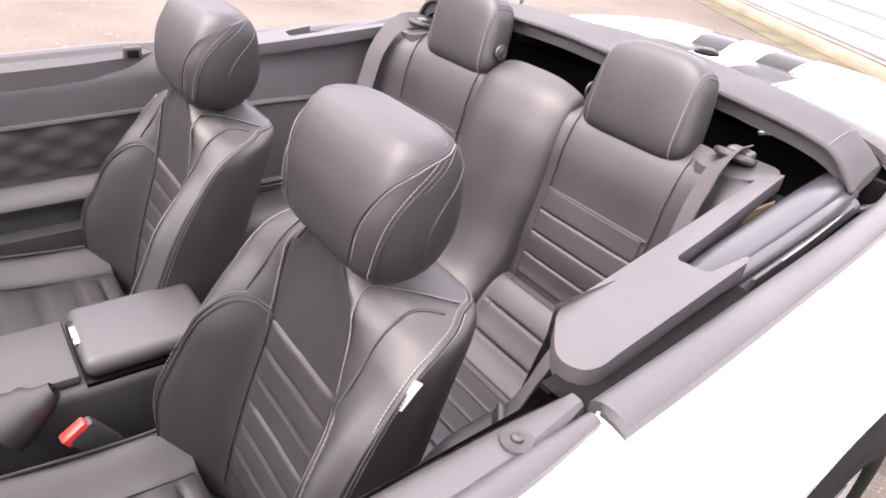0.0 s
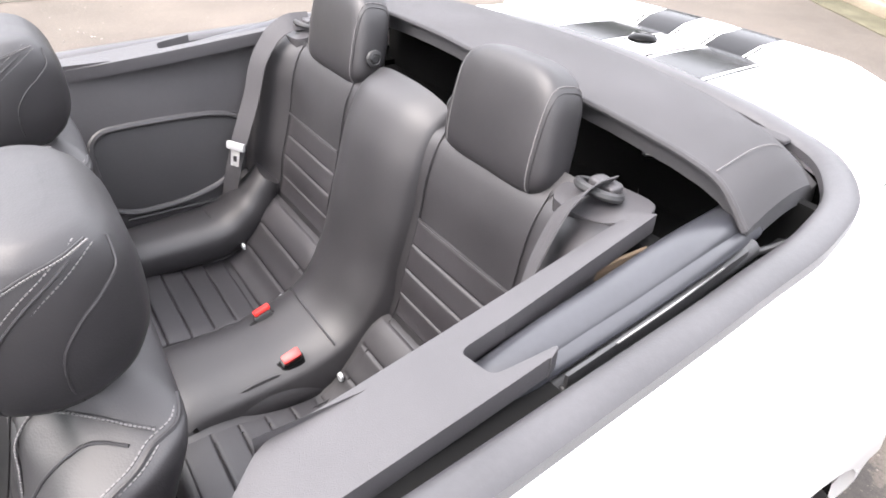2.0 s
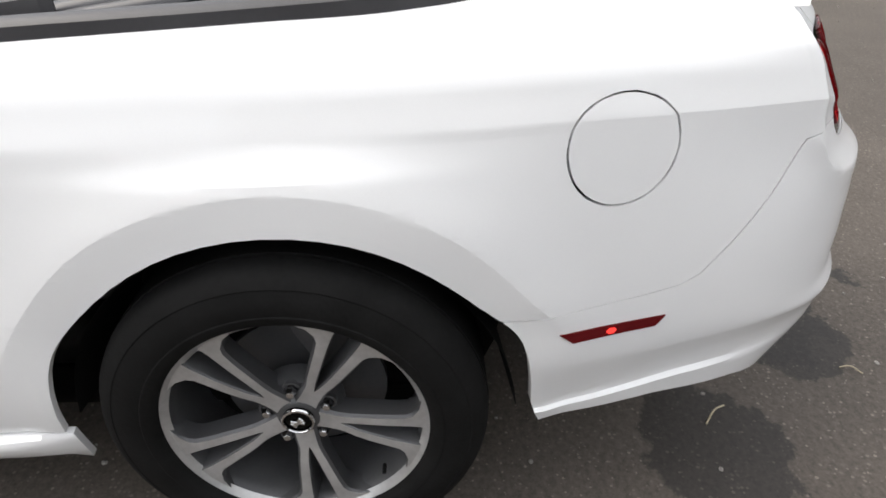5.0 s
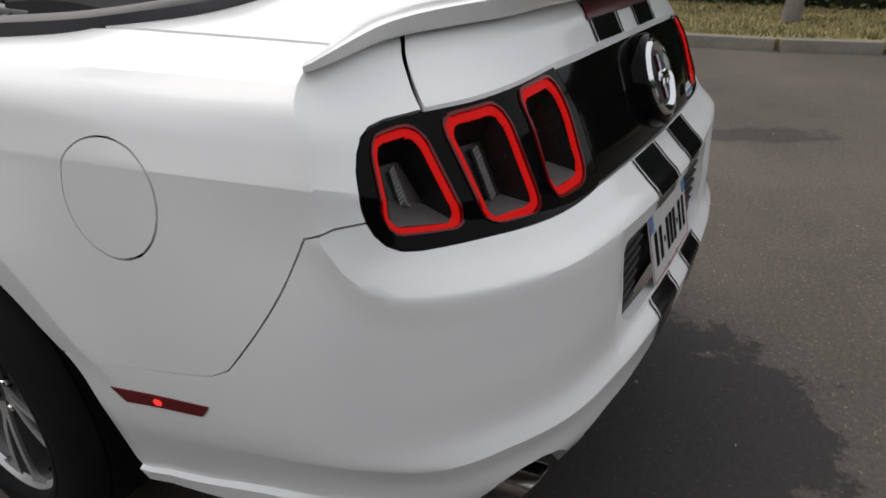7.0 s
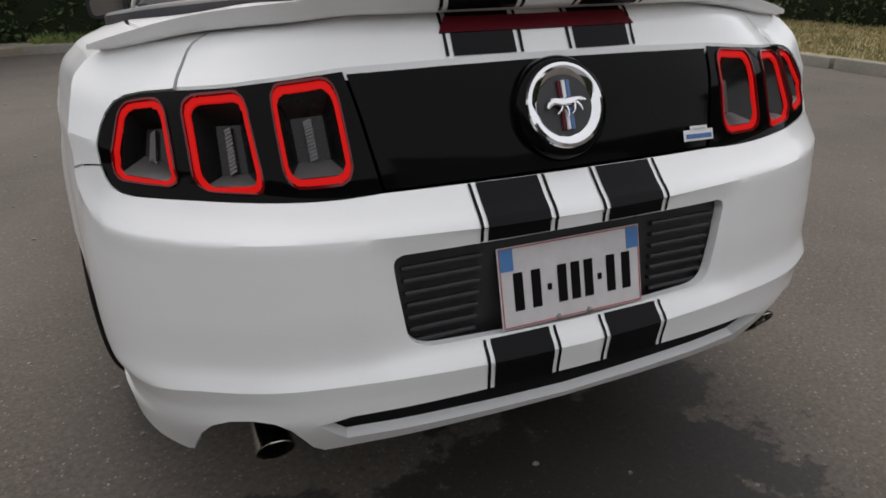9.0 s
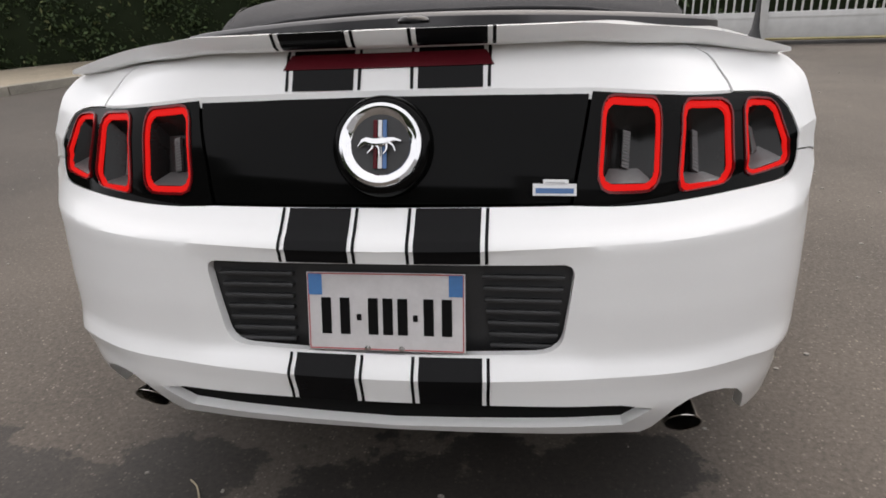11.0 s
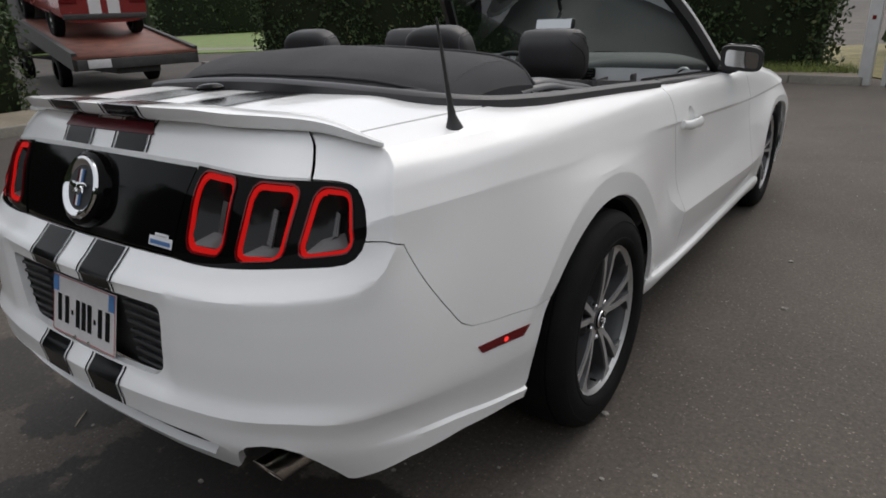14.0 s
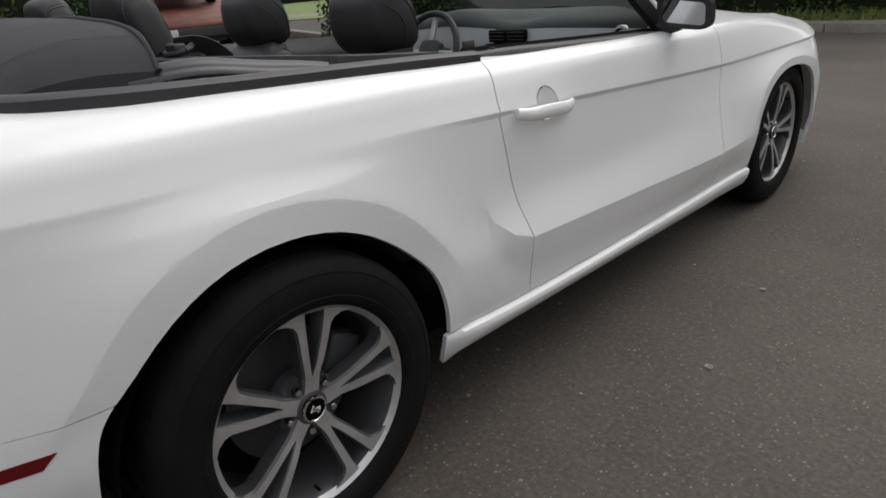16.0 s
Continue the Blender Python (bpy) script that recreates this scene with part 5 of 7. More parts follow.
    # cushion
    prof = [(0.98, 0.50), (1.05, 0.505), (1.18, 0.515), (1.34, 0.545), (1.44, 0.550), (1.49, 0.52), (1.50, 0.44)]

    def cush(u, v):
        d = np.linspace(0, 1, len(prof))
        y, z = spline(d, np.array(prof), v)
        a = (u * 2 - 1)
        k = min(1.0, max(0.0, (abs(a) - 0.52) / 0.33))
        z += 0.045 * k * k * (3 - 2 * k) * (1 - 0.4 * v) - 0.16 * max(0.0, (abs(a) - 0.90) / 0.10) ** 2
        if abs(a) < 0.5:
            ph = (v * 10) % 1.0
            z += 0.008 * (1 - abs(2 * ph - 1) ** 4) * min(1, (0.5 - abs(a)) * 12)
        return Vector((x0 + a * 0.255, y, z))
    cushion = part("cushion", grid_mesh(cush, 30, 60), LEATHER, seat, angle=70)
    for sgn in (1, -1):
        seam_cord([cush(0.5 + sgn * 0.26, v) + Vector((0, 0, 0.002)) for v in (0.02, 0.2, 0.4, 0.6, 0.78)], cushion)
        seam_cord([cush(0.5 + sgn * 0.43, v) + Vector((0, 0, 0.002)) for v in (0.02, 0.2, 0.4, 0.6, 0.8)], cushion)
    front_headrest(seat, x0 - 0.014)
    # white maker's tag sewn into the outer edge
    out = math.copysign(1, x0)
    part("fabric_tag", box((0, 0, 0), (0.003, 0.016, 0.044), 0.001, 1), WHITE, seat, "small white fabric tag", m=Matrix.Translation(on(6.35 * out, 0.905, 0.0)) @ pose(0, 0, 0, 42, 0, 0))
    return seat


front_seat(-0.362)
PASSENGER = front_seat(0.365)
PASSENGER.matrix_basis = pose(0.004, -0.028, -0.018)
REAR_PROF = [(0.060, 1.075), (0.098, 1.03), (0.118, 0.98), (0.138, 0.878), (0.170, 0.76), (0.198, 0.655), (0.228, 0.630), (0.285, 0.555), (0.335, 0.505), (0.37, 0.492), (0.46, 0.500), (0.60, 0.515), (0.66, 0.50), (0.675, 0.42)]
REAR_D = np.concatenate([[0], np.cumsum(np.linalg.norm(np.diff(np.array(REAR_PROF), axis=0), axis=1))])


def rear_at(l):
    """Point and outward direction of the rear seat's profile at length l down from the top."""
    p = spline(REAR_D, np.array(REAR_PROF), l)
    q = spline(REAR_D, np.array(REAR_PROF), min(l + 0.01, REAR_D[-1])) - spline(REAR_D, np.array(REAR_PROF), max(l - 0.01, 0))
    n = Vector((0, -q[1], q[0])).normalized()
    if n.y < 0 and n.z < 0:
        n = -n
    return Vector((0, p[0], p[1])), n


L_RIB0, L_SEAM, L_CREASE, L_END = REAR_D[3], REAR_D[5], REAR_D[9], REAR_D[-1]


def rear_seat(sgn):
    def side_lift(x):
        """How far the bolsters stand out at that distance from the car's middle."""
        o = max(0.0, (x - 0.445) / 0.12)
        i = max(0.0, (0.150 - x) / 0.06)
        return 0.050 * min(1, o) ** 1.5 + 0.020 * min(1, i)

    def shell(u, v):
        x = 0.095 + (0.585 - 0.095) * u
        l = L_END * v
        p, n = rear_at(l)
        fade = min(1.0, l / 0.08)
        lift = side_lift(x) * fade
        if x < 0.165:
            lift *= 0.4 if l > L_SEAM else 1
        top = max(0.0, 1 - l / 0.05)
        gap = 0.010 * max(0, 1 - abs(l - L_SEAM) / 0.014)
        p = p + n * (lift - gap) + Vector((0, -0.03 * top * abs(u - 0.5) * 2, -0.03 * top * (abs(u - 0.5) * 2) ** 3))
        return Vector((x * sgn, p.y, p.z))
    seat = part("rear_seat", grid_mesh(shell, 26, 90), LEATHER, CAR, "black leather rear seat with pleated insert", angle=70)

    def insert(l0, l1, n, x0, x1, name):
        def fn(u, v):
            l = l0 + (l1 - l0) * v
            p, nn = rear_at(l)
            ph = (v * n) % 1.0
            x = x0 + (x1 - x0) * u
            e = min(1.0, min(u, 1 - u) * 14)
            q = p + nn * (0.003 + side_lift(x) * min(1.0, l / 0.08) + (0.0055 * (1 - abs(2 * ph - 1) ** 14) - 0.003) * e)
            return Vector((x * sgn, q.y, q.z))
        return part(name, grid_mesh(fn, 14, 22 * n), LEATHER_RIB, seat, angle=75)
    insert(L_RIB0, L_SEAM - 0.012, 4, 0.170, 0.438, "back_insert")
    insert(L_SEAM + 0.012, L_CREASE - 0.01, 3, 0.150, 0.446, "lower_back_insert")
    insert(L_CREASE + 0.004, L_END - 0.10, 5, 0.150, 0.446, "cushion_insert")
    for x in (0.172, 0.452):
        for l0, l1 in ((0.03, L_SEAM), (L_SEAM + 0.006, L_END - 0.06)):
            pts = []
            for l in np.linspace(l0, l1, 9):
                p, nn = rear_at(l)
                q = p + nn * (side_lift(x) * min(1.0, l / 0.08) + 0.003)
                pts.append((x * sgn, q.y, q.z))
            seam_cord(pts, seat, n=36, r=0.0018)
    p, nn = rear_at(L_RIB0)
    seam_cord([(x * sgn, (p + nn * 0.005).y, (p + nn * 0.005).z) for x in (0.175, 0.25, 0.35, 0.449)], seat, n=14, r=0.0028)
    for x, l in ((0.158, L_CREASE - 0.075), (0.425, L_CREASE - 0.075)):
        p, nn = rear_at(l)
        part("anchor_cap", revolve([(0, 0.011), (0.006, 0.009), (0.007, 0.001)], 14, "y"), SILVER, seat, m=Matrix.Translation((x * sgn, (p + nn * 0.010).y, (p + nn * 0.010).z)))
    hr = rear_headrest(seat, pose(0.280 if sgn > 0 else -0.306, 0.052, 1.122, 11, 0, 0), 0.264, 0.200, 0.094)
    knob = -0.139 if sgn > 0 else 0.139
    part("release_button", revolve([(0.0, 0.019), (0.006, 0.018), (0.008, 0.012), (0.005, 0.010), (0.008, 0.007), (0.008, 0.001)], 22, "x"), TRIM_DARK, hr, m=Matrix.Translation((knob, 0.004, -0.03)) @ (Matrix.Rotation(math.pi, 4, "Z") if sgn > 0 else Matrix()))
    side = [(0.500 * sgn, 0.20, 0.70), (0.515 * sgn, 0.255, 0.615), (0.520 * sgn, 0.33, 0.560), (0.520 * sgn, 0.45, 0.545), (0.518 * sgn, 0.58, 0.540), (0.515 * sgn, 0.655, 0.500)]
    bol = part("thigh_bolster", sweep(side, [(0.088 * spow(math.cos(q), 0.75), 0.056 * spow(math.sin(q), 0.75)) for q in np.linspace(0, math.tau, 25)[:-1]], 36, up=(0, 0.3, 1), scale=[0.6, 0.95, 1.05, 1.05, 1.0, 0.9]), LEATHER, seat, angle=70)
    seam_cord([(0.520 * sgn + 0.062 * math.cos(t), 0.335 + 0.040 * math.sin(t), 0.563 + 0.048 * math.sin(t)) for t in np.linspace(-0.3, 3.4, 12)], bol, n=24, r=0.0026)
    return seat


REAR_R, REAR_L = rear_seat(1), rear_seat(-1)


def hump(u, v):
    """The bolster between the rear seats: down the backrest, then forward over the tunnel."""
    prof = [(0.060, 1.085), (0.105, 1.06), (0.140, 1.0), (0.185, 0.85), (0.230, 0.70), (0.285, 0.615), (0.38, 0.572), (0.50, 0.556), (0.62, 0.548), (0.66, 0.50), (0.66, 0.42)]
    d = np.concatenate([[0], np.cumsum(np.linalg.norm(np.diff(np.array(prof), axis=0), axis=1))])
    l = d[-1] * v
    p = spline(d, np.array(prof), l)
    q = spline(d, np.array(prof), min(l + 0.01, d[-1])) - spline(d, np.array(prof), max(l - 0.01, 0))
    n = Vector((0, -q[1], q[0])).normalized()
    if n.y < 0 and n.z < 0:
        n = -n
    a = u * 2 - 1
    half = 0.158 if v < 0.42 else 0.158 - 0.02 * math.sin((v - 0.42) * 5)
    drop = 0.045 * abs(a) ** 3.2 + 0.06 * max(0.0, (abs(a) - 0.93) / 0.07)
    o = Vector((0, p[0], p[1])) + n * (0.012 - drop)
    return Vector((a * half, o.y, o.z))


hump_ob = part("centre_bolster", grid_mesh(hump, 24, 60), LEATHER, CAR, "smooth black leather bolster between the rear seats", angle=70)
for sgn in (1, -1):
    seam_cord([hump(0.5 + sgn * t, 0.555) + Vector((0, 0, 0.002)) for t in (0.0, 0.1, 0.2, 0.3, 0.40)], hump_ob, n=20, r=0.0026)
    bx, bz = (0.064, 0.580) if sgn > 0 else (0.092, 0.572)
    pocket = part("buckle_pocket", pillow(0.030, 0.02, 0.075), BLACK, hump_ob, m=pose(bx * sgn, 0.400, bz - 0.014, -14, 28 * sgn, 0))
    buckle = part("belt_buckle", box((0, 0, -0.004), (0.022, 0.044, 0.026), 0.006, 2), TRIM_DARK, hump_ob, m=pose(bx * sgn, 0.396, bz, -20, 20 * sgn, -6 * sgn))
    part("buckle_button", box((0, -0.004, 0.013), (0.022, 0.040, 0.012), 0.004, 2), RED_BUCKLE, buckle, "red release button")
    # padded flap below the buckle
    def flap_pt(u, v):
        y = 0.560 - 0.28 * u
        rise = math.sin(math.pi * u) ** 0.6
        top = 0.512 + 0.055 * rise - 0.03 * u
        bulge = 0.022 * math.sin(math.pi * min(1.0, v * 0.9 + 0.1)) * rise
        return Vector(((0.104 + 0.030 * (1 - v) + bulge) * sgn, y, 0.475 + (top - 0.475) * v))
    part("pocket_flap", grid_mesh(flap_pt, 26, 10), LEATHER, hump_ob, angle=70)
    seam_cord([flap_pt(u, 1.0) for u in np.linspace(0, 1, 13)], hump_ob, n=36, r=0.0045)
# red buckle beside the driver's seat
buckle = part("belt_buckle", box((0, 0, 0), (0.024, 0.05, 0.09), 0.006, 2), TRIM_DARK, CAR, m=pose(-0.118, 1.115, 0.555, -30, 0, 8))
part("buckle_button", box((0, 0.006, 0.042), (0.022, 0.046, 0.022), 0.004, 2), RED_BUCKLE, buckle, "red release button")


# ---------------------------------------------------------------- cabin: floor, sides, console, dash
bm = box((0, 1.10, 0.32), (1.36, 1.75, 0.05), 0.01)
add_box(bm, (0, 0.05, 0.42), (1.36, 0.55, 0.20), 0.02)
part("cabin_floor", bm, CARPET, CAR)
# wall behind the rear seats and the folded roof's well, black for its shade
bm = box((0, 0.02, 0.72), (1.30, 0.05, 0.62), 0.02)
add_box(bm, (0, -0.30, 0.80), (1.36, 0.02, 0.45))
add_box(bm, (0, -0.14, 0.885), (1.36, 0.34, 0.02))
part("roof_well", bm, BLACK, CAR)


def continue_belt(own):
    """The driver's belt hanging in front of the quarter trim, with its dark tongue."""
    line = [(-0.668, 0.650, 0.968), (-0.655, 0.652, 0.93), (-0.635, 0.650, 0.865), (-0.606, 0.645, 0.79), (-0.600, 0.655, 0.70), (-0.600, 0.67, 0.56)]
    fb = part("seat_belt", sweep(line, [(-0.023, -0.001), (0.023, -0.001), (0.023, 0.001), (-0.023, 0.001)], 24, up=(0.7, 0.6, 0.3)), own.data.materials[0], CAR, "dark grey front seat belt")
    part("belt_tongue", box((0, 0, 0), (0.056, 0.014, 0.034), 0.005), TRIM_DARK, fb, m=pose(-0.603, 0.648, 0.785, 10, 0, -40))


def side_wall(sgn):
    """Trim beside the rear seat and along the door."""
    def quarter_pt(u, v):
        y = 0.625 - 0.705 * u
        z = 0.42 + (1.012 + 0.045 * max(0, (0.4 - y)) - 0.42) * v
        x = 0.632 - 0.030 * math.sin(math.pi * min(1, v * 1.1)) - 0.015 * (1 - v)
        if y < 0.28:
            x -= 0.10 * ((0.28 - y) / 0.30) ** 2
        return Vector((x * sgn, y, z))
    q = part("quarter_trim", grid_mesh(quarter_pt, 30, 24), TRIM, CAR, "grey moulded trim beside the rear seat", angle=60)
    # recessed arm panel with its raised rim
    outl = [(0.605, 0.80), (0.598, 0.825), (0.56, 0.852), (0.42, 0.856), (0.24, 0.838), (0.222, 0.815), (0.235, 0.76), (0.30, 0.66), (0.36, 0.638), (0.52, 0.622), (0.60, 0.66)]

    def wall_x(y, z):
        v = (z - 0.42) / (1.012 + 0.045 * max(0, (0.4 - y)) - 0.42)
        return quarter_pt((0.625 - y) / 0.705, v).x
    rim = [(wall_x(y, z) - 0.004 * sgn, y, z) for y, z in outl + outl[:2]]
    part("arm_panel_rim", sweep(rim, ring(0.009, 8), 70), TRIM, q)
    inner = cut_sheet(inset([(y, z) for y, z in rounded(outl, 0.02, 3)], 0.006), (), 0.03)
    for v in inner.verts:
        y, z = v.co.x, v.co.y
        v.co = Vector((wall_x(y, z) - 0.003 * sgn, y, z))
    part("arm_panel", inner, TRIM_SOFT, q)
    seam_cord([(wall_x(y, 0.60) - 0.003 * sgn, y, 0.605) for y in (0.56, 0.45, 0.35, 0.27)], q, TRIM_DARK, n=14, r=0.004)

    # door trim
    def door_pt(u, v):
        y = 0.70 + 1.25 * u
        top = 1.000 - 0.075 * u
        z = 0.36 + (top - 0.36) * v
        x = 0.705 - 0.03 * math.sin(math.pi * v) + 0.03 * max(0, v - 0.9) * 10
        if 0.40 < v < 0.52:
            x -= 0.045 * math.sin(math.pi * (v - 0.40) / 0.12)
        if v < 0.30:
            x -= 0.025
        return Vector((x * sgn, y, z))
    d = part("door_trim", grid_mesh(door_pt, 16, 44), TRIM, CAR, "grey door trim with armrest and quilted insert", angle=50)
    part("door_line", sweep([door_pt(u, 0.757) - Vector((0.004 * sgn, 0, 0)) for u in (0, 0.3, 0.6, 1)], ring(0.008, 8), 20), TRIM_DARK, d)
    bm = grid_mesh(lambda u, v: door_pt(u * 0.9 + 0.05, 0.56 + 0.185 * v) - Vector(((0.004 + 0.004 * abs(math.sin(30 * u + 6 * v)) * abs(math.sin(30 * u - 6 * v))) * sgn, 0, 0)), 80, 14)
    part("quilted_insert", bm, LEATHER, d, "quilted black insert")
    if sgn > 0:
        latch = part("window_switch", box((0.668, 0.80, 0.992), (0.012, 0.045, 0.034), 0.006), TRIM, d)
        part("switch_dimple", box((0.661, 0.80, 0.992), (0.006, 0.028, 0.020), 0.004), BLACK, latch)
    # door top: rubber-edged sill
    pts = [(0.779 * sgn, 0.705, 0.984), (0.786 * sgn, 0.80, 0.981), (0.792 * sgn, 1.0, 0.968), (0.796 * sgn, 1.4, 0.942), (0.787 * sgn, 1.75, 0.922)]
    part("door_top_seal", sweep(pts, [(-0.018, -0.03), (-0.016, 0.001), (-0.009, 0.007), (0.002, 0.009), (0.012, 0.006), (0.019, -0.002), (0.023, -0.03)], 40, scale=[0.55, 0.88, 0.98, 1, 1, 1, 1, 1, 1, 1, 1, 1]), RUBBER, CAR)
    pts = [(0.745 * sgn, 0.70, 0.985), (0.745 * sgn, 1.0, 0.968), (0.745 * sgn, 1.4, 0.945), (0.735 * sgn, 1.80, 0.925)]
    part("door_top_trim", sweep(pts, [(-0.050, -0.05), (-0.046, -0.010), (-0.03, 0.004), (0.012, 0.004), (0.022, -0.006), (0.024, -0.05)], 40, scale=[0.30, 0.80, 0.97, 1, 1, 1, 1, 1, 1, 1, 1, 1]), TRIM, CAR)
    part("lock_knob", revolve([(0, 0.019), (0.003, 0.018), (0.0015, 0.012), (0.003, 0.007), (0.007, 0.0062), (0.009, 0.001)], 18, "z"), TRIM_DARK, CAR, m=Matrix.Translation((0.758 * sgn, 0.80, 0.982)))

    # rail over the roof linkage: a plate with a long pocket cut in it
    zy = lambda y: float(np.interp(y, [-0.12, 0.02, 0.39, 0.52, 0.62, 0.68], [1.085, 1.070, 1.024, 1.010, 1.001, 0.990]))
    outer = rounded([(0.632, 0.62), (0.610, 0.40), (0.575, 0.04), (0.600, 0.02), (0.636, 0.30), (0.645, 0.392), (0.695, 0.385), (0.703, 0.30), (0.712, 0.31), (0.724, 0.50), (0.736, 0.665), (0.69, 0.682)], [0.02, 0.02, 0.004, 0.004, 0.02, 0.012, 0.012, 0.01, 0.01, 0.02, 0.03, 0.03], 4)
    bm = cut_sheet(outer, (), 0.03)
    bmesh.ops.recalc_face_normals(bm, faces=bm.faces)
    if sum(f.normal.z for f in bm.faces) < 0:
        bmesh.ops.reverse_faces(bm, faces=bm.faces)
    for v in bm.verts:
        v.co = Vector((v.co.x * sgn, v.co.y, zy(v.co.y)))
    if sgn < 0:
        bmesh.ops.reverse_faces(bm, faces=bm.faces)
    rim_down(bm, 0.030, Vector((0, 0, 1)))
    bm.normal_update()
    bmesh.ops.bevel(bm, geom=[e for e in bm.edges if len(e.link_faces) == 2 and e.calc_face_angle(0) > 1.2 and abs(e.link_faces[0].normal.z) + abs(e.link_faces[1].normal.z) > 0.6], offset=0.008, segments=3, profile=0.5, affect="EDGES", clamp_overlap=True)
    rail = part("linkage_cover", bm, TRIM, CAR, "grey cover plate with a long open pocket", angle=50)
    if sgn < 0:
        part("pocket_lining", box((-0.607, 0.19, 1.0), (0.006, 0.36, 0.05), 0.002, 1), mat("bare_board", (0.16, 0.115, 0.075), 0.8), rail)
    # folded roof arms: two tubes lying in the pocket
    for dx, dz, r, nm in ((0.008, 0.004, 0.030, "roof_arm"), (0.030, -0.004, 0.022, "roof_arm")):
        pts = [((0.665 + dx) * sgn, 0.46, 0.950 + dz), ((0.662 + dx) * sgn, 0.36, 0.985 + dz), ((0.655 + dx) * sgn, 0.15, 1.022 + dz), ((0.648 + dx) * sgn, -0.01, 1.045 + dz), ((0.630 + dx) * sgn, -0.12, 1.040 + dz)]
        part(nm, sweep(pts, ring(r, 14, r * 0.72), 30, scale=[0.9, 0.9, 1.0, 1.05, 1.0]), ARM_METAL, CAR)
    for dx, z, y0, y1, r, mt in ((0.725, 0.985, 0.36, -0.25, 0.010, TRIM_DARK), (0.705, 0.955, 0.30, -0.2, 0.016, BLACK), (0.738, 1.005, 0.15, -0.22, 0.004, STEEL), (0.69, 0.94, 0.25, 0.05, 0.02, TRIM_DARK)):
        part("roof_strut", sweep([(dx * sgn, y0, z - 0.04), (dx * sgn, (y0 + y1) / 2, z), ((dx - 0.02) * sgn, y1, z + 0.035)], ring(r, 8), 14), mt, CAR)
    rnd = random.Random(5)
    for i in range(5):
        y = 0.25 - 0.10 * i + rnd.uniform(-0.03, 0.03)
        part("hinge_link", box(((0.70 + rnd.uniform(-0.02, 0.015)) * sgn, y, 0.945 + 0.012 * i + rnd.uniform(-0.015, 0.01)), (0.012, rnd.uniform(0.05, 0.11), rnd.uniform(0.02, 0.035)), 0.005, 2, pose(0, 0, 0, rnd.uniform(-10, 30), rnd.uniform(-30, 30), rnd.uniform(-20, 20))), TRIM_DARK, CAR)
    for i in range(3):
        line = [((0.69 + 0.016 * i + 0.012 * math.sin(7 * q + 2 * i)) * sgn, 0.30 - 0.50 * q, 0.935 + 0.085 * q + 0.012 * math.sin(11 * q + 3 * i)) for q in np.linspace(0, 1, 9)]
        part("linkage_hose", sweep(line, ring(0.006 + 0.002 * i, 8), 30), TRIM_DARK if i != 1 else BLACK, CAR)
    part("linkage_strip", sweep([(0.724 * sgn, 0.30, 0.996), (0.716 * sgn, 0.15, 1.010), (0.700 * sgn, -0.06, 1.030)], [(-0.0025, -0.012), (0.0025, -0.012), (0.0025, 0.010), (-0.0025, 0.010)], 16), TRIM_DARK, CAR)
    part("strip_edge", sweep([(0.7225 * sgn, 0.22, 1.0140), (0.716 * sgn, 0.12, 1.0225), (0.706 * sgn, 0.0, 1.0335)], ring(0.0015, 6), 12), STEEL, CAR, "thin bright metal edge")
    part("linkage_tube", sweep([(0.706 * sgn, 0.33, 0.962), (0.700 * sgn, 0.15, 0.992), (0.686 * sgn, -0.09, 1.026)], ring(0.017, 12), 18), TRIM_DARK, CAR)
    # black sheets stand in for shade beside the plate and under the linkage
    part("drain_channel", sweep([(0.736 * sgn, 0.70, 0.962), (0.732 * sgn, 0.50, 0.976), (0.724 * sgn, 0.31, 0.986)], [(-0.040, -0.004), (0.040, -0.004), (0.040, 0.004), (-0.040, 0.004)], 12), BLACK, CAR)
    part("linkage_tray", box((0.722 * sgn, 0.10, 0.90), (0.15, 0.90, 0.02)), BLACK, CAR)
    # shelf with the belt guide
    bm = cut_sheet(rounded([(0.455, 0.075), (0.462, 0.00), (0.578, -0.012), (0.596, 0.035), (0.578, 0.085), (0.53, 0.105), (0.47, 0.10)], [0.01, 0.03, 0.03, 0.02, 0.02, 0.03, 0.02], 4), (), 0.02)
    bmesh.ops.recalc_face_normals(bm, faces=bm.faces)
    if sum(f.normal.z for f in bm.faces) < 0:
        bmesh.ops.reverse_faces(bm, faces=bm.faces)
    for v in bm.verts:
        v.co = Vector((v.co.x * sgn, v.co.y, 1.066 - 0.25 * max(0, v.co.y - 0.06)))
    if sgn < 0:
        bmesh.ops.reverse_faces(bm, faces=bm.faces)
    rim_down(bm, 0.035, Vector((0, 0, 1)))
    shelf = part("belt_shelf", bm, TRIM, CAR, angle=50)
    loop = [(0.515 * sgn + 0.034 * math.cos(a), 0.052 + 0.026 * math.sin(a), 1.078 + 0.008 * math.sin(a)) for a in np.linspace(0, math.tau, 17)]
    part("belt_guide", sweep(loop, ring(0.0075, 8), 40), TRIM_DARK, shelf)
    part("belt_hub", pillow(0.05, 0.02, 0.03), TRIM, shelf, m=Matrix.Translation((0.52 * sgn, 0.045, 1.084)))
    # shoulder belt
    belt = [(0.520 * sgn, 0.040, 1.086), (0.521 * sgn, 0.085, 1.087), (0.523 * sgn, 0.122, 1.074), (0.530 * sgn, 0.170, 1.018), (0.534 * sgn, 0.212, 0.90), (0.530 * sgn, 0.262, 0.780), (0.540 * sgn, 0.285, 0.70), (0.556 * sgn, 0.300, 0.62)]
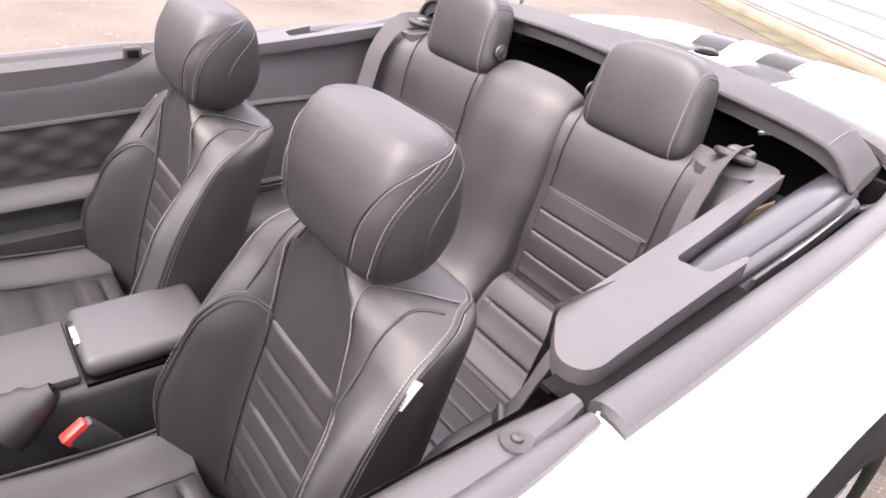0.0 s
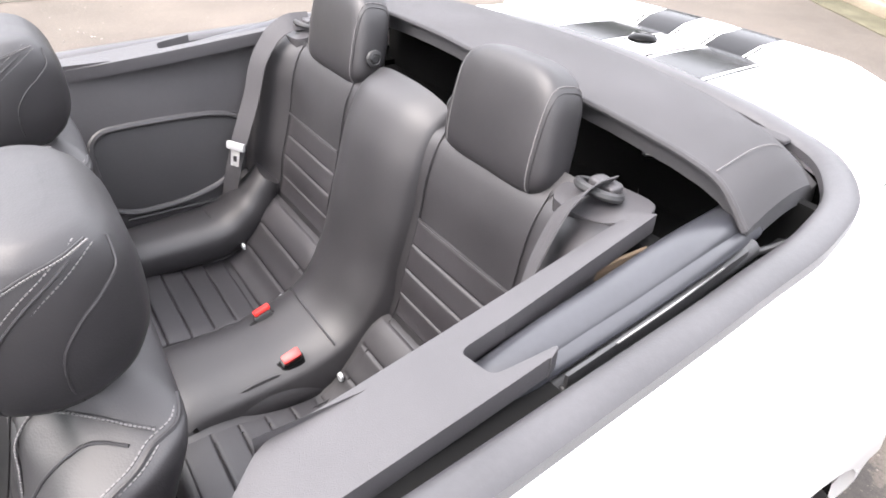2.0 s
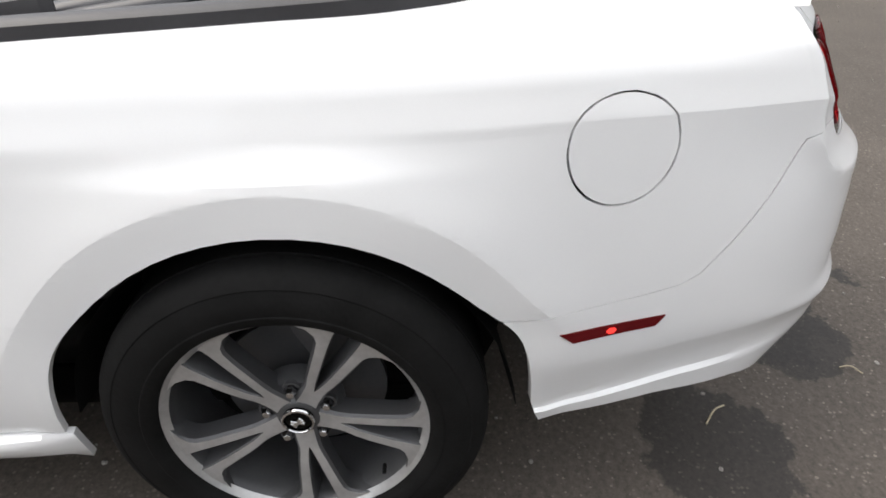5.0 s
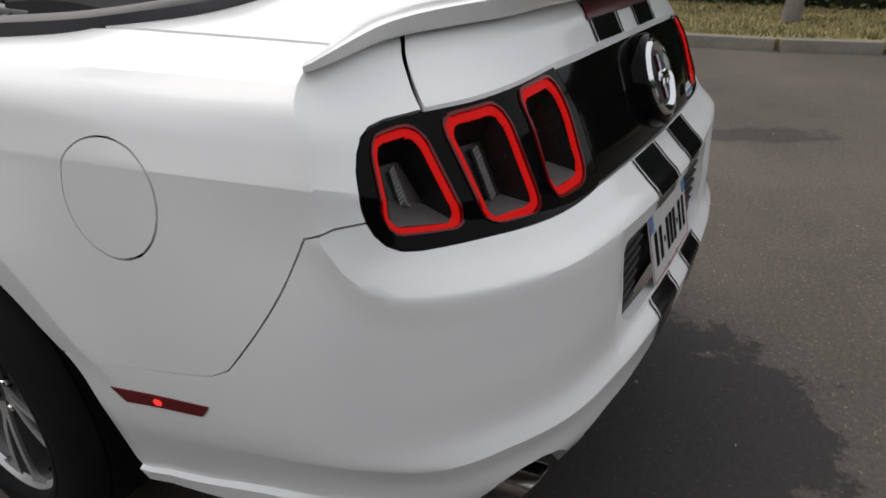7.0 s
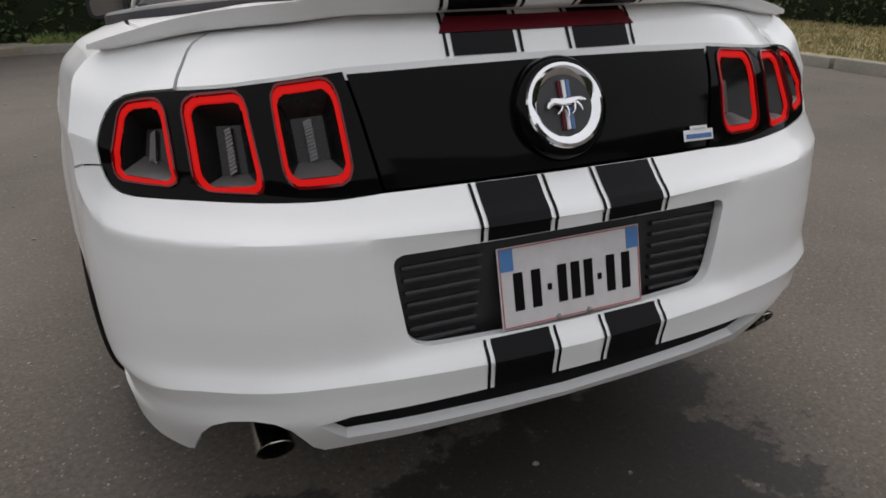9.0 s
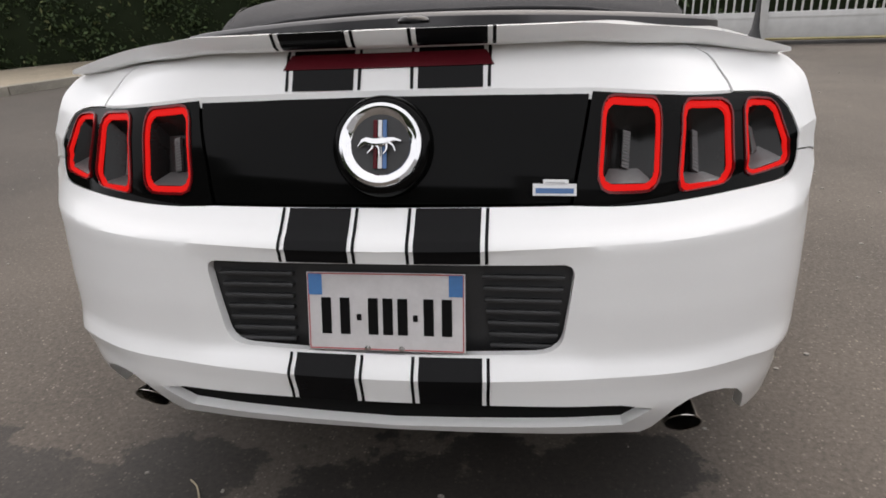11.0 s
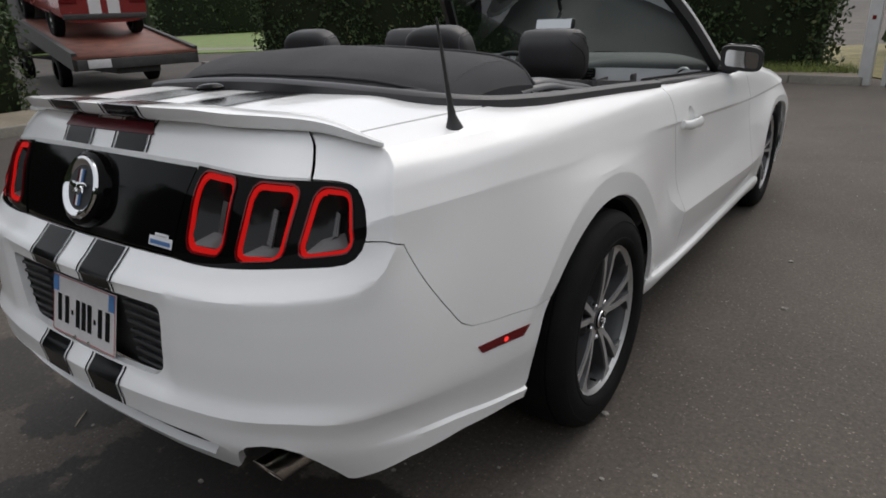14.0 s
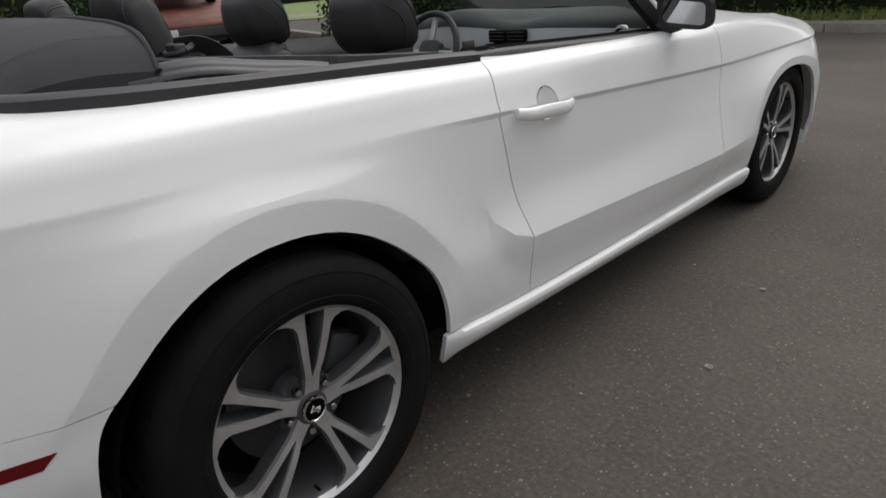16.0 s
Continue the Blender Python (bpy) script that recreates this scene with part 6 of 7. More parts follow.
    sb = part("seat_belt", sweep(belt, [(-0.024, -0.001), (0.024, -0.001), (0.024, 0.001), (-0.024, 0.001)], 40, up=(-0.55 * sgn, 0.7, 0.45)), mat("belt_webbing_%s" % ("a" if sgn > 0 else "b"), (0.045, 0.043, 0.046), 0.7, bump=0.4, bump_scale=900), CAR, "dark grey seat belt hanging beside the rear seat")
    if sgn < 0:
        continue_belt(sb)
        return
    tongue = part("belt_tongue", box((0, 0, 0), (0.058, 0.012, 0.022), 0.004), SILVER, sb, m=pose(0.527 * sgn, 0.270, 0.782, 14, 0, 30 * sgn))
    bm = cut_sheet(rounded([(-0.014, 0), (0.014, 0), (0.013, -0.045), (-0.013, -0.045)], 0.006, 3), [rounded([(-0.007, -0.018), (0.007, -0.018), (0.007, -0.034), (-0.007, -0.034)], 0.002, 2)], 0.02)
    for v in bm.verts:
        v.co = Vector((v.co.x, 0, v.co.y - 0.008))
    rim_down(bm, 0.0025)
    part("tongue_blade", bm, ALLOY, tongue)


for sgn in (1, -1):
    side_wall(sgn)
part("roof_latch", box((0, 0, 0), (0.050, 0.016, 0.014), 0.004, 2), CHROME, CAR, m=pose(-0.501, -0.090, 1.098, 0, 18, 20))

# console between the front seats
bm = box((0.04, 1.18, 0.52), (0.20, 0.66, 0.20), 0.025, 3)
console = part("centre_console", bm, TRIM_DARK, CAR, "dark centre console with padded armrest lid")
part("armrest_lid", box((0.045, 0.985, 0.642), (0.190, 0.235, 0.045), 0.022, 4), TRIM, console)
part("lid_edge", box((0.045, 0.985, 0.618), (0.196, 0.240, 0.012), 0.004, 2), GLOSS, console)
part("console_top", box((0.045, 1.26, 0.630), (0.178, 0.30, 0.020), 0.006, 2), TRIM_SOFT, console)
part("lid_catch", box((0.060, 1.090, 0.654), (0.075, 0.030, 0.010), 0.004, 2), CHROME, console, "bright metal lid catch")
boot = revolve([(0.0, 0.055), (0.02, 0.05), (0.035, 0.042), (0.05, 0.037), (0.065, 0.028), (0.09, 0.015)], 18, "z")
for v in boot.verts:
    v.co.x += 0.004 * math.sin(v.co.z * 160)
part("brake_gaiter", boot, LEATHER, console, "wrinkled black leather gaiter", m=pose(-0.062, 1.235, 0.60, 65, 0, 0))
part("brake_lever", sweep([(-0.062, 1.20, 0.62), (-0.062, 1.34, 0.67), (-0.062, 1.46, 0.70)], ring(0.014, 10), 10), TRIM_DARK, console)

# dashboard
def dash_pt(u, v):
    x = (u * 2 - 1) * 0.72
    prof = [(1.30, 0.62), (1.285, 0.75), (1.30, 0.86), (1.335, 0.925), (1.42, 0.955), (1.53, 0.965), (1.66, 0.955)]
    y, z = spline(np.linspace(0, 1, len(prof)), np.array(prof), v)
    bend = 0.10 * (abs(x) / 0.72) ** 2
    brow = 0.035 * math.exp(-((x + 0.37) / 0.17) ** 2) * max(0.0, 1 - abs(v - 0.62) / 0.35)
    brow -= 0.02 * math.exp(-(x / 0.12) ** 2) * max(0.0, 1 - abs(v - 0.60) / 0.25)
    return Vector((x, y - bend + 0.10, z + brow))


dash = part("dashboard", grid_mesh(dash_pt, 40, 36), TRIM_DARK, CAR, "dark dashboard with a silver fascia", angle=60)
part("fascia", grid_mesh(lambda u, v: dash_pt(0.5 + 0.06 + 0.42 * u, 0.20 + 0.22 * v) + Vector((0, -0.004, 0.002)), 20, 10), SILVER, dash, "brushed silver fascia panel")
part("fascia", grid_mesh(lambda u, v: dash_pt(0.5 - 0.06 - 0.42 * u, 0.20 + 0.22 * v) + Vector((0, -0.004, 0.002)), 20, 10), SILVER, dash, "brushed silver fascia panel")
for x in (0.60, -0.60):
    v = part("round_vent", revolve([(0, 0.046), (0.012, 0.043), (0.014, 0.036), (0.006, 0.034)], 28, "y"), SILVER, dash, m=pose(x, 1.345, 0.868, 0, 0, 0) @ Matrix.Scale(-1, 4, (0, 1, 0)))
    part("vent_hole", revolve([(0.006, 0.001), (0.006, 0.036)], 24, "y"), BLACK, v)
    part("vent_slat", box((0, 0.009, 0), (0.066, 0.004, 0.006), 0.002, 1), TRIM_DARK, v)
for x in (-0.055, 0.055):
    v = part("centre_vent", box((x, 1.385, 0.872), (0.098, 0.03, 0.052), 0.006, 2), BLACK, dash)
    for i in range(3):
        part("vent_slat", box((x, 1.370, 0.856 + 0.016 * i), (0.088, 0.006, 0.004), 0.001, 1), TRIM, v)
part("centre_stack", box((0, 1.375, 0.78), (0.24, 0.03, 0.12), 0.008, 2), GLOSS, dash)
dash.matrix_basis = pose(0, 0.395, 0.037)
# steering wheel
rim = [(0.185 * math.cos(a), 0, 0.185 * math.sin(a)) for a in np.linspace(0, math.tau, 33)]
sw = part("steering_wheel", sweep(rim, ring(0.0155, 10), 64, up=(0, 1, 0)), LEATHER, CAR, "black leather steering wheel with silver spokes", m=pose(-0.375, 1.63, 0.85, -22, 0, 0))
part("wheel_boss", pillow(0.14, 0.13, 0.05), TRIM_DARK, sw, m=Matrix.Translation((0, 0.02, 0)))
for a in (0, 180, 270):
    part("wheel_spoke", box((0.11, 0.012, 0), (0.13, 0.016, 0.032), 0.006, 2), SILVER, sw, m=Matrix.Rotation(radians(a), 4, "Y"))
part("steering_column", revolve([(0, 0.05), (0.25, 0.06)], 16, "y"), TRIM_DARK, CAR, m=pose(-0.375, 1.66, 0.84, -22, 0, 0))


# ---------------------------------------------------------------- windscreen, mirrors, folded roof, seals, handles
def screen_pt(u, v):
    a = u * 2 - 1
    base = Vector((0.735 * a, 1.72 + 0.44 * (1 - a * a), 0.965 + 0.03 * (1 - a * a)))
    top = Vector((0.560 * a, 1.30 + 0.07 * (1 - a * a), 1.345 + 0.012 * (1 - a * a)))
    p = base.lerp(top, v)
    p.z += 0.02 * math.sin(math.pi * v)
    return p


glass_bm = grid_mesh(screen_pt, 24, 12)
screen = part("windscreen", glass_bm, GLASS, CAR, "clear raked windscreen", angle=80)
screen.visible_shadow = False
sec = [(-0.034, -0.022), (-0.034, 0.016), (-0.012, 0.03), (0.02, 0.022), (0.028, -0.008), (0.0, -0.028)]
for sgn in (1, -1):
    pts = [screen_pt(0.5 + 0.5 * sgn * 1.02, v) for v in (-0.06, 0.1, 0.35, 0.6, 0.85, 1.0)]
    part("screen_pillar", sweep(pts, [(a * 1.0, b) for a, b in sec], 24), TRIM_DARK, screen)
    part("pillar_outer", sweep([p + Vector((0.026 * sgn, 0.012, 0.010)) for p in pts], ring(0.016, 10), 24), PAINT, screen)
part("screen_header", sweep([screen_pt(u, 1.0) for u in (0, 0.15, 0.35, 0.5, 0.65, 0.85, 1)], [(-0.045, -0.02), (-0.045, 0.012), (0, 0.022), (0.04, 0.012), (0.045, -0.012), (0, -0.026)], 30), TRIM_DARK, screen)
part("cowl", grid_mesh(lambda u, v: screen_pt(u, 0) + Vector((0, 0.02 + 0.10 * v, 0.004 - 0.02 * v)), 16, 3), TRIM_DARK, CAR)
# bonnet
def bonnet_pt(u, v):
    s0 = -1.98 - 1.60 * v
    e = Vector(skin(max(-3.6, s0), 1.058))
    a = u * 2 - 1
    return Vector((e.x * a, e.y + 0.30 * (1 - a * a) * (1 - v), e.z + 0.055 * (1 - a * a) * (1 - 0.6 * v) + 0.012 * math.exp(-((abs(a) - 0.55) / 0.10) ** 2) * (1 - v)))


part("bonnet", grid_mesh(bonnet_pt, 30, 26), PAINT, CAR, angle=60)
for x0, x1 in ((0.09, 0.27), (-0.27, -0.09)):
    part("stripe", grid_mesh(lambda u, v: bonnet_pt(0.5 + (x0 + (x1 - x0) * u) / 2, 0.02 + 0.95 * v) + Vector((0, 0, 0.002)), 4, 20), STRIPE, CAR)
# inner mirror
rv = part("inner_mirror", box((0, 0, 0), (0.235, 0.03, 0.062), 0.016, 3), TRIM_DARK, CAR, "dark-backed inner mirror", m=pose(-0.010, 1.50, 1.178, -14, 0, -8))
part("mirror_glass", box((0, -0.016, 0), (0.215, 0.003, 0.048), 0.001, 1), MIRROR, rv)
part("mirror_stalk", sweep([(0, 0.01, 0.02), (0, 0.03, 0.07), (0, -0.02, 0.15)], ring(0.010, 8), 10), TRIM_DARK, rv)
for sgn in (1, -1):
    shell = pillow(0.185, 0.115, 0.09, 0.5, 0.5)
    for v in shell.verts:
        if v.co.y < -0.015:
            v.co.y = -0.015
        v.co.z -= 0.10 * v.co.x * sgn
    mr = part("door_mirror", shell, TRIM_DARK, CAR, "black-framed door mirror with white cap", m=pose(0.885 * sgn, 1.655, 1.0, 9, 0, 6 * sgn))
    gl = cut_sheet(rounded([(-0.072, -0.038), (0.072, -0.041), (0.075, 0.034), (-0.068, 0.039)], 0.02, 4), (), 0.04)
    for v in gl.verts:
        v.co = Vector((v.co.x * sgn, -0.0185, v.co.y - 0.10 * v.co.x))
    bmesh.ops.recalc_face_normals(gl, faces=gl.faces)
    part("mirror_glass", gl, MIRROR, mr)
    cap = pillow(0.191, 0.121, 0.096, 0.5, 0.5)
    bmesh.ops.delete(cap, geom=[v for v in cap.verts if v.co.y < 0.004], context="VERTS")
    for v in cap.verts:
        v.co.z -= 0.10 * v.co.x * sgn
    part("mirror_cap", cap, PAINT, mr)
    part("mirror_foot", sweep([(-0.10 * sgn, 0.02, -0.05), (-0.06 * sgn, 0.015, -0.062), (-0.02 * sgn, 0.015, -0.05)], ring(0.018, 8), 8), TRIM_DARK, mr)
    # door handle over its dished recess
    hp = [Vector(skin(*on_side(y, z), o)) for y, z, o in ((0.725, 0.838, 0.012), (0.76, 0.838, 0.026), (0.85, 0.834, 0.030), (0.94, 0.826, 0.024), (0.975, 0.820, 0.010))]
    hp = [Vector((p.x * sgn, p.y, p.z)) for p in hp]
    h = part("door_handle", sweep(hp, ring(0.011, 12, 0.0185), 24, up=(0, 0, 1), scale=[0.8, 1, 1, 1, 0.75]), PAINT, CAR)
    bm = bmesh.new()
    rings = [[bm.verts.new(skin(DISH_S + 0.0465 * r * math.cos(a), DISH_V + 0.0505 * r * math.sin(a), -0.024 * (1 - r ** 2.2))) for a in np.linspace(0, math.tau, 29)[:-1]] for r in (1.0, 0.92, 0.75, 0.5, 0.25, 0.06)]
    for p, q in zip(rings, rings[1:]):
        for k in range(28):
            bm.faces.new((p[k], p[(k + 1) % 28], q[(k + 1) % 28], q[k]))
    bm.faces.new(rings[-1])
    for v in bm.verts:
        v.co.x *= sgn
    bmesh.ops.recalc_face_normals(bm, faces=bm.faces)
    part("handle_dish", bm, PAINT, h)
    # seal round the opening
SEAL = [(0.785, 0.690, 0.986), (0.778, 0.52, 0.998), (0.767, 0.33, 1.009), (0.745, 0.0, 1.027), (0.726, -0.20, 1.040), (0.690, -0.325, 1.050), (0.624, -0.404, 1.062), (0.50, -0.446, 1.074), (0.28, -0.470, 1.088), (0.0, -0.477, 1.095)]
full = SEAL + [(-x, y, z) for x, y, z in SEAL[-2::-1]]
part("opening_seal", sweep(full, [(-0.027, -0.03), (-0.026, 0.001), (-0.018, 0.008), (-0.004, 0.0105), (0.010, 0.0095), (0.020, 0.005), (0.026, -0.002), (0.027, -0.016)], 150), RUBBER, CAR, "grey-black rubber seal round the roof opening")


def roof_pt(u, v):
    """The folded roof's cover: u across, v from its front lip to the rear."""
    a = u * 2 - 1
    k = abs(a)
    x = 0.685 * a * (1 - 0.085 * v * k)
    zf = float(np.interp(k, [0, 0.35, 0.62, 0.8, 0.90, 0.96, 1.0], [1.160, 1.156, 1.147, 1.134, 1.120, 1.095, 1.058]))
    zr = float(np.interp(k, [0, 0.6, 0.85, 1.0], [1.094, 1.082, 1.055, 1.030]))
    yf = -0.035 - 0.035 * k ** 2
    yr = -0.452 + 0.075 * k ** 3
    w = v ** 2.4
    z = zf + (zr - zf) * w + 0.020 * math.sin(math.pi * min(1, v * 1.0)) * (1 - 0.5 * k) - 0.012 * max(0.0, 1 - abs(v - 0.93) / 0.07)
    z += 0.003 * math.sin(9 * a + 5 * v) * (1 - k)
    return Vector((x, yf + (yr - yf) * v, z))


bm = grid_mesh(roof_pt, 48, 26)
if sum(f.normal.z for f in bm.faces) < 0:
    bmesh.ops.reverse_faces(bm, faces=bm.faces)
rim_down(bm, 0.035, Vector((0, 0.25, 1)))
roof = part("folded_roof_cover", bm, CLOTH, CAR, "dark grey cloth cover over the folded roof", angle=55)
part("cover_piping", sweep([roof_pt(u, 0.0) + Vector((0, 0.004, 0.001)) for u in np.linspace(0.0, 1, 25)], ring(0.006, 8), 80), CLOTH, roof)
for u in (0.05, 0.95):
    thread([roof_pt(u, v) + Vector((0, 0, 0.002)) for v in (0.02, 0.3, 0.6, 0.95)], roof, 40, 0.0009)
part("cover_hem", sweep([roof_pt(u, 0.90) + Vector((0, 0, 0.002)) for u in np.linspace(0.03, 0.97, 21)], ring(0.005, 8), 60), CLOTH, roof)
for u in (0.12, 0.88):
    part("cover_tab", pillow(0.12, 0.012, 0.03), CLOTH, roof, m=Matrix.Translation(roof_pt(u, 0.93) + Vector((0, 0, 0.006))))

# ---------------------------------------------------------------- the street
bm = bmesh.new()
bmesh.ops.create_grid(bm, x_segments=40, y_segments=40, size=400)
tagged(part("ground", bm, ASPHALT), "worn grey-brown asphalt of a yard", "ground", kind="structure")


def slab(name, outline, z, material, label, category, h=0.3):
    """A raised flat area with its sides."""
    bm = bmesh.new()
    top = bm.faces.new([bm.verts.new((x, y, z)) for x, y in outline])
    out = bmesh.ops.extrude_face_region(bm, geom=[top])
    for v in [g for g in out["geom"] if isinstance(g, bmesh.types.BMVert)]:
        v.co.z -= h
    bmesh.ops.recalc_face_normals(bm, faces=bm.faces)
    bmesh.ops.triangulate(bm, faces=[f for f in bm.faces if len(f.verts) > 4])
    return tagged(part(name, bm, material, angle=20), label, category, kind="structure")


def kerb_run(pts, width=0.14, z=0.125, length=1.0):
    """Kerb stones laid end to end along a line, each a piece of its own."""
    ps = curve_pts([(x, y, 0) for x, y in pts], 200)
    run = tagged(new("kerb"), "weathered concrete kerb stones along the road", "kerb", kind="structure")
    d = [0.0]
    for a, b in zip(ps, ps[1:]):
        d.append(d[-1] + (b - a).length)
    rnd = random.Random(3)
    stone = box((0, 0, 0), (length - 0.012, width, 0.26), 0.015, 2)
    smooth(stone)
    me = bpy.data.meshes.new("kerb_stone")
    stone.to_mesh(me)
    stone.free()
    me.materials.append(CONCRETE)
    n = int(d[-1] / length)
    for i in range(n):
        q0, q1 = d[-1] * i / n, d[-1] * (i + 1) / n
        a = Vector([float(np.interp(q0, d, [p[k] for p in ps])) for k in range(3)])
        b = Vector([float(np.interp(q1, d, [p[k] for p in ps])) for k in range(3)])
        ob = new("kerb_stone", me)
        ob.parent = run
        t = (b - a)
        ob.matrix_basis = Matrix.Translation((a + b) / 2 + Vector((0, 0, z - 0.13 + rnd.uniform(-0.006, 0.006)))) @ Matrix.Rotation(math.atan2(t.y, t.x) + rnd.uniform(-0.008, 0.008), 4, "Z")
    return run


KERB_LEFT = [(-7.9, -16), (-7.9, 0), (-7.75, 2.4), (-7.4, 5.2), (-6.5, 7.3), (-4.8, 9.2), (-2.6, 10.2), (-0.6, 10.0), (1.0, 9.7)]
KERB_RIGHT = [(6.7, 8.6), (6.5, 4.0), (6.4, 1.5), (6.55, -0.6), (7.1, -2.2), (8.4, -4.6), (10.2, -7.6), (12.5, -10.5)]
kerb_run(KERB_LEFT)
kerb_run(KERB_RIGHT)
back = [(x - 0.07 * (x < -7), y) for x, y in KERB_LEFT]
slab("pavement", back + [(1.0, 11.0), (-5.9, 12.0), (-9.0, 8.6), (-9.9, 6.5), (-9.6, 2.9), (-9.6, -16)], 0.115, PAVING, "sandy beige pavement behind the kerb", "pavement")
slab("verge", KERB_RIGHT + [(17, -10.5), (17, 14), (7.0, 14)], 0.120, GRASS, "strip of dry yellowed grass behind the kerb", "verge")
slab("lawn", [(-60, 15), (-27, 15.5), (-13.5, 21), (-3, 30), (-20, 80), (-70, 60)], 0.05, LAWN, "green lawn beyond the drive", "lawn")
slab("far_path", [(-62, 17.5), (-27, 18.0), (-12.2, 23.2), (-12.0, 24.6), (-27, 20.2), (-62, 20)], 0.058, CONCRETE, "pale path crossing the lawn", "path")
slab("bare_earth", [(-9.9, 8.2), (-10.9, 10.6), (-16.5, 13.5), (-16, 15), (-9, 12.5), (-8.4, 9.0)], 0.03, GRASS, "patch of dry grass beside the drive", "verge")

# straws and twigs lying about
TWIG = mat("dry_straw", (0.42, 0.36, 0.25), 0.8)
for (x0, y0), (x1, y1), r in (((-0.612, -0.921), (-0.553, -0.988), 0.0024), ((-0.421, -1.361), (-0.447, -1.411), 0.002)):
    bm = sweep([(x0, y0, 0.003), ((x0 + x1) / 2 + 0.008, (y0 + y1) / 2, 0.012), (x1, y1, 0.003)], ring(r, 6), 8)
    tagged(part("straw", bm, TWIG), "dry straw lying on the asphalt", "straw", group="straws on the asphalt")
bm = bmesh.new()
rnd = random.Random(8)
for i in range(900):
    x, y = rnd.uniform(-4.5, 6.0), rnd.uniform(-4.5, 6.5)
    s = rnd.uniform(0.003, 0.009) * (1.6 if rnd.random() < 0.06 else 1)
    t = bmesh.new()
    bmesh.ops.create_icosphere(t, subdivisions=1, radius=s)
    bmesh.ops.transform(t, matrix=Matrix.Translation((x, y, s * 0.25)) @ Matrix.Diagonal((rnd.uniform(0.7, 1.4), 1, rnd.uniform(0.4, 0.8), 1)), verts=t.verts)
    join(bm, t)
tagged(part("grit", bm, ground_mat("loose_grit", (0.10, 0.09, 0.08), (0.34, 0.32, 0.29), 30.0)), "loose grit and small stones on the asphalt", "grit", kind="stuff")


# ---------------------------------------------------------------- hedges
def hedge(line, height, depth, seed, label, per=230, leaf=0.075):
    """A clipped hedge: a dark box for the shade inside, and a coat of leaves standing off it."""
    rnd = np.random.RandomState(seed)
    h = tagged(new("hedge"), label, "hedge")
    for (x0, y0), (x1, y1) in zip(line, line[1:]):
        a, b = Vector((x0, y0, 0)), Vector((x1, y1, 0))
        t = (b - a)
        L = t.length
        t.normalize()
        nrm = Vector((-t.y, t.x, 0))
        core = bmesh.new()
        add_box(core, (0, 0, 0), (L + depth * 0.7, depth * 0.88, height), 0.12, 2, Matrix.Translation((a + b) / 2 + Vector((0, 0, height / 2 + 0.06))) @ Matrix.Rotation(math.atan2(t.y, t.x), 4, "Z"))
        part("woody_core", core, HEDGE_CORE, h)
        n = int(L * height * per)
        side = rnd.choice([-1, 1], n)
        u = rnd.uniform(-depth * 0.4, L + depth * 0.4, n)
        z = rnd.uniform(0.05, height + 0.1, n)
        bump = 0.10 * np.sin(u * 3.1 + z * 2.3) + 0.08 * np.sin(u * 7.3 - z * 5.1) + 0.05 * np.sin(u * 15 + z * 13)
        off = side * (depth * 0.44 + bump * 0.6 + rnd.uniform(-0.08, 0.08, n))
        end = rnd.uniform(0, 1, n) < 0.12
        u = np.where(end, np.where(rnd.uniform(0, 1, n) < 0.5, -depth * 0.45 - bump, L + depth * 0.45 + bump), u)
        off = np.where(end, rnd.uniform(-depth * 0.5, depth * 0.5, n), off)
        top = rnd.uniform(0, 1, n) < 0.08
        off = np.where(top, rnd.uniform(-depth * 0.45, depth * 0.45, n), off)
        z = np.where(top, height + 0.06 + bump * 0.7, z)
        base = np.array(a) + u[:, None] * np.array(t) + off[:, None] * np.array(nrm) + z[:, None] * np.array((0, 0, 1.0))
        d = rnd.normal(0, 1, (n, 3))
        d /= np.linalg.norm(d, axis=1)[:, None]
        e = np.cross(d, rnd.normal(0, 1, (n, 3)))
        e /= np.linalg.norm(e, axis=1)[:, None]
        sz = (leaf * rnd.uniform(0.5, 1.15, n))[:, None]
        verts = np.stack([base - d * sz * 0.6, base + e * sz * 0.34, base + d * sz * 0.7, base - e * sz * 0.34], axis=1).reshape(-1, 3)
        faces = np.arange(n * 4).reshape(-1, 4).tolist()
        me = bpy.data.meshes.new("leaves")
        me.from_pydata(verts.tolist(), [], faces)
        me.materials.append(LEAF_VARIED)
        ob = new("foliage", me)
        ob.parent = h
    return h


LEAF_VARIED = mat("hedge_leaves", (0.050, 0.078, 0.028), 0.6, vary=0.5, scale=1.5, fine=7, spec=0.2)
nt = LEAF_VARIED.node_tree
geo = nt.nodes.new("ShaderNodeNewGeometry")
rmp = nt.nodes.new("ShaderNodeValToRGB")
rmp.color_ramp.elements[0].color, rmp.color_ramp.elements[1].color = (0.022, 0.036, 0.015, 1), (0.10, 0.135, 0.052, 1)
rmp.color_ramp.elements.new(0.93).color = (0.062, 0.092, 0.034, 1)
rmp.color_ramp.elements.new(0.97).color = (0.13, 0.13, 0.06, 1)
nt.links.new(geo.outputs["Random Per Island"], rmp.inputs["Fac"])
nt.links.new(rmp.outputs["Color"], nt.nodes["Principled BSDF"].inputs["Base Color"])
HL = "dense clipped dark green hedge behind the pavement"
hedge([(-10.4, 8.95), (-5.5, 11.8), (-0.2, 11.3)], 3.2, 1.2, 1, HL, 1300, 0.085)
hedge([(-10.3, -6.0), (-10.3, 2.3)], 3.4, 1.3, 2, "tall dark green hedge beside the drive", 900, 0.085)
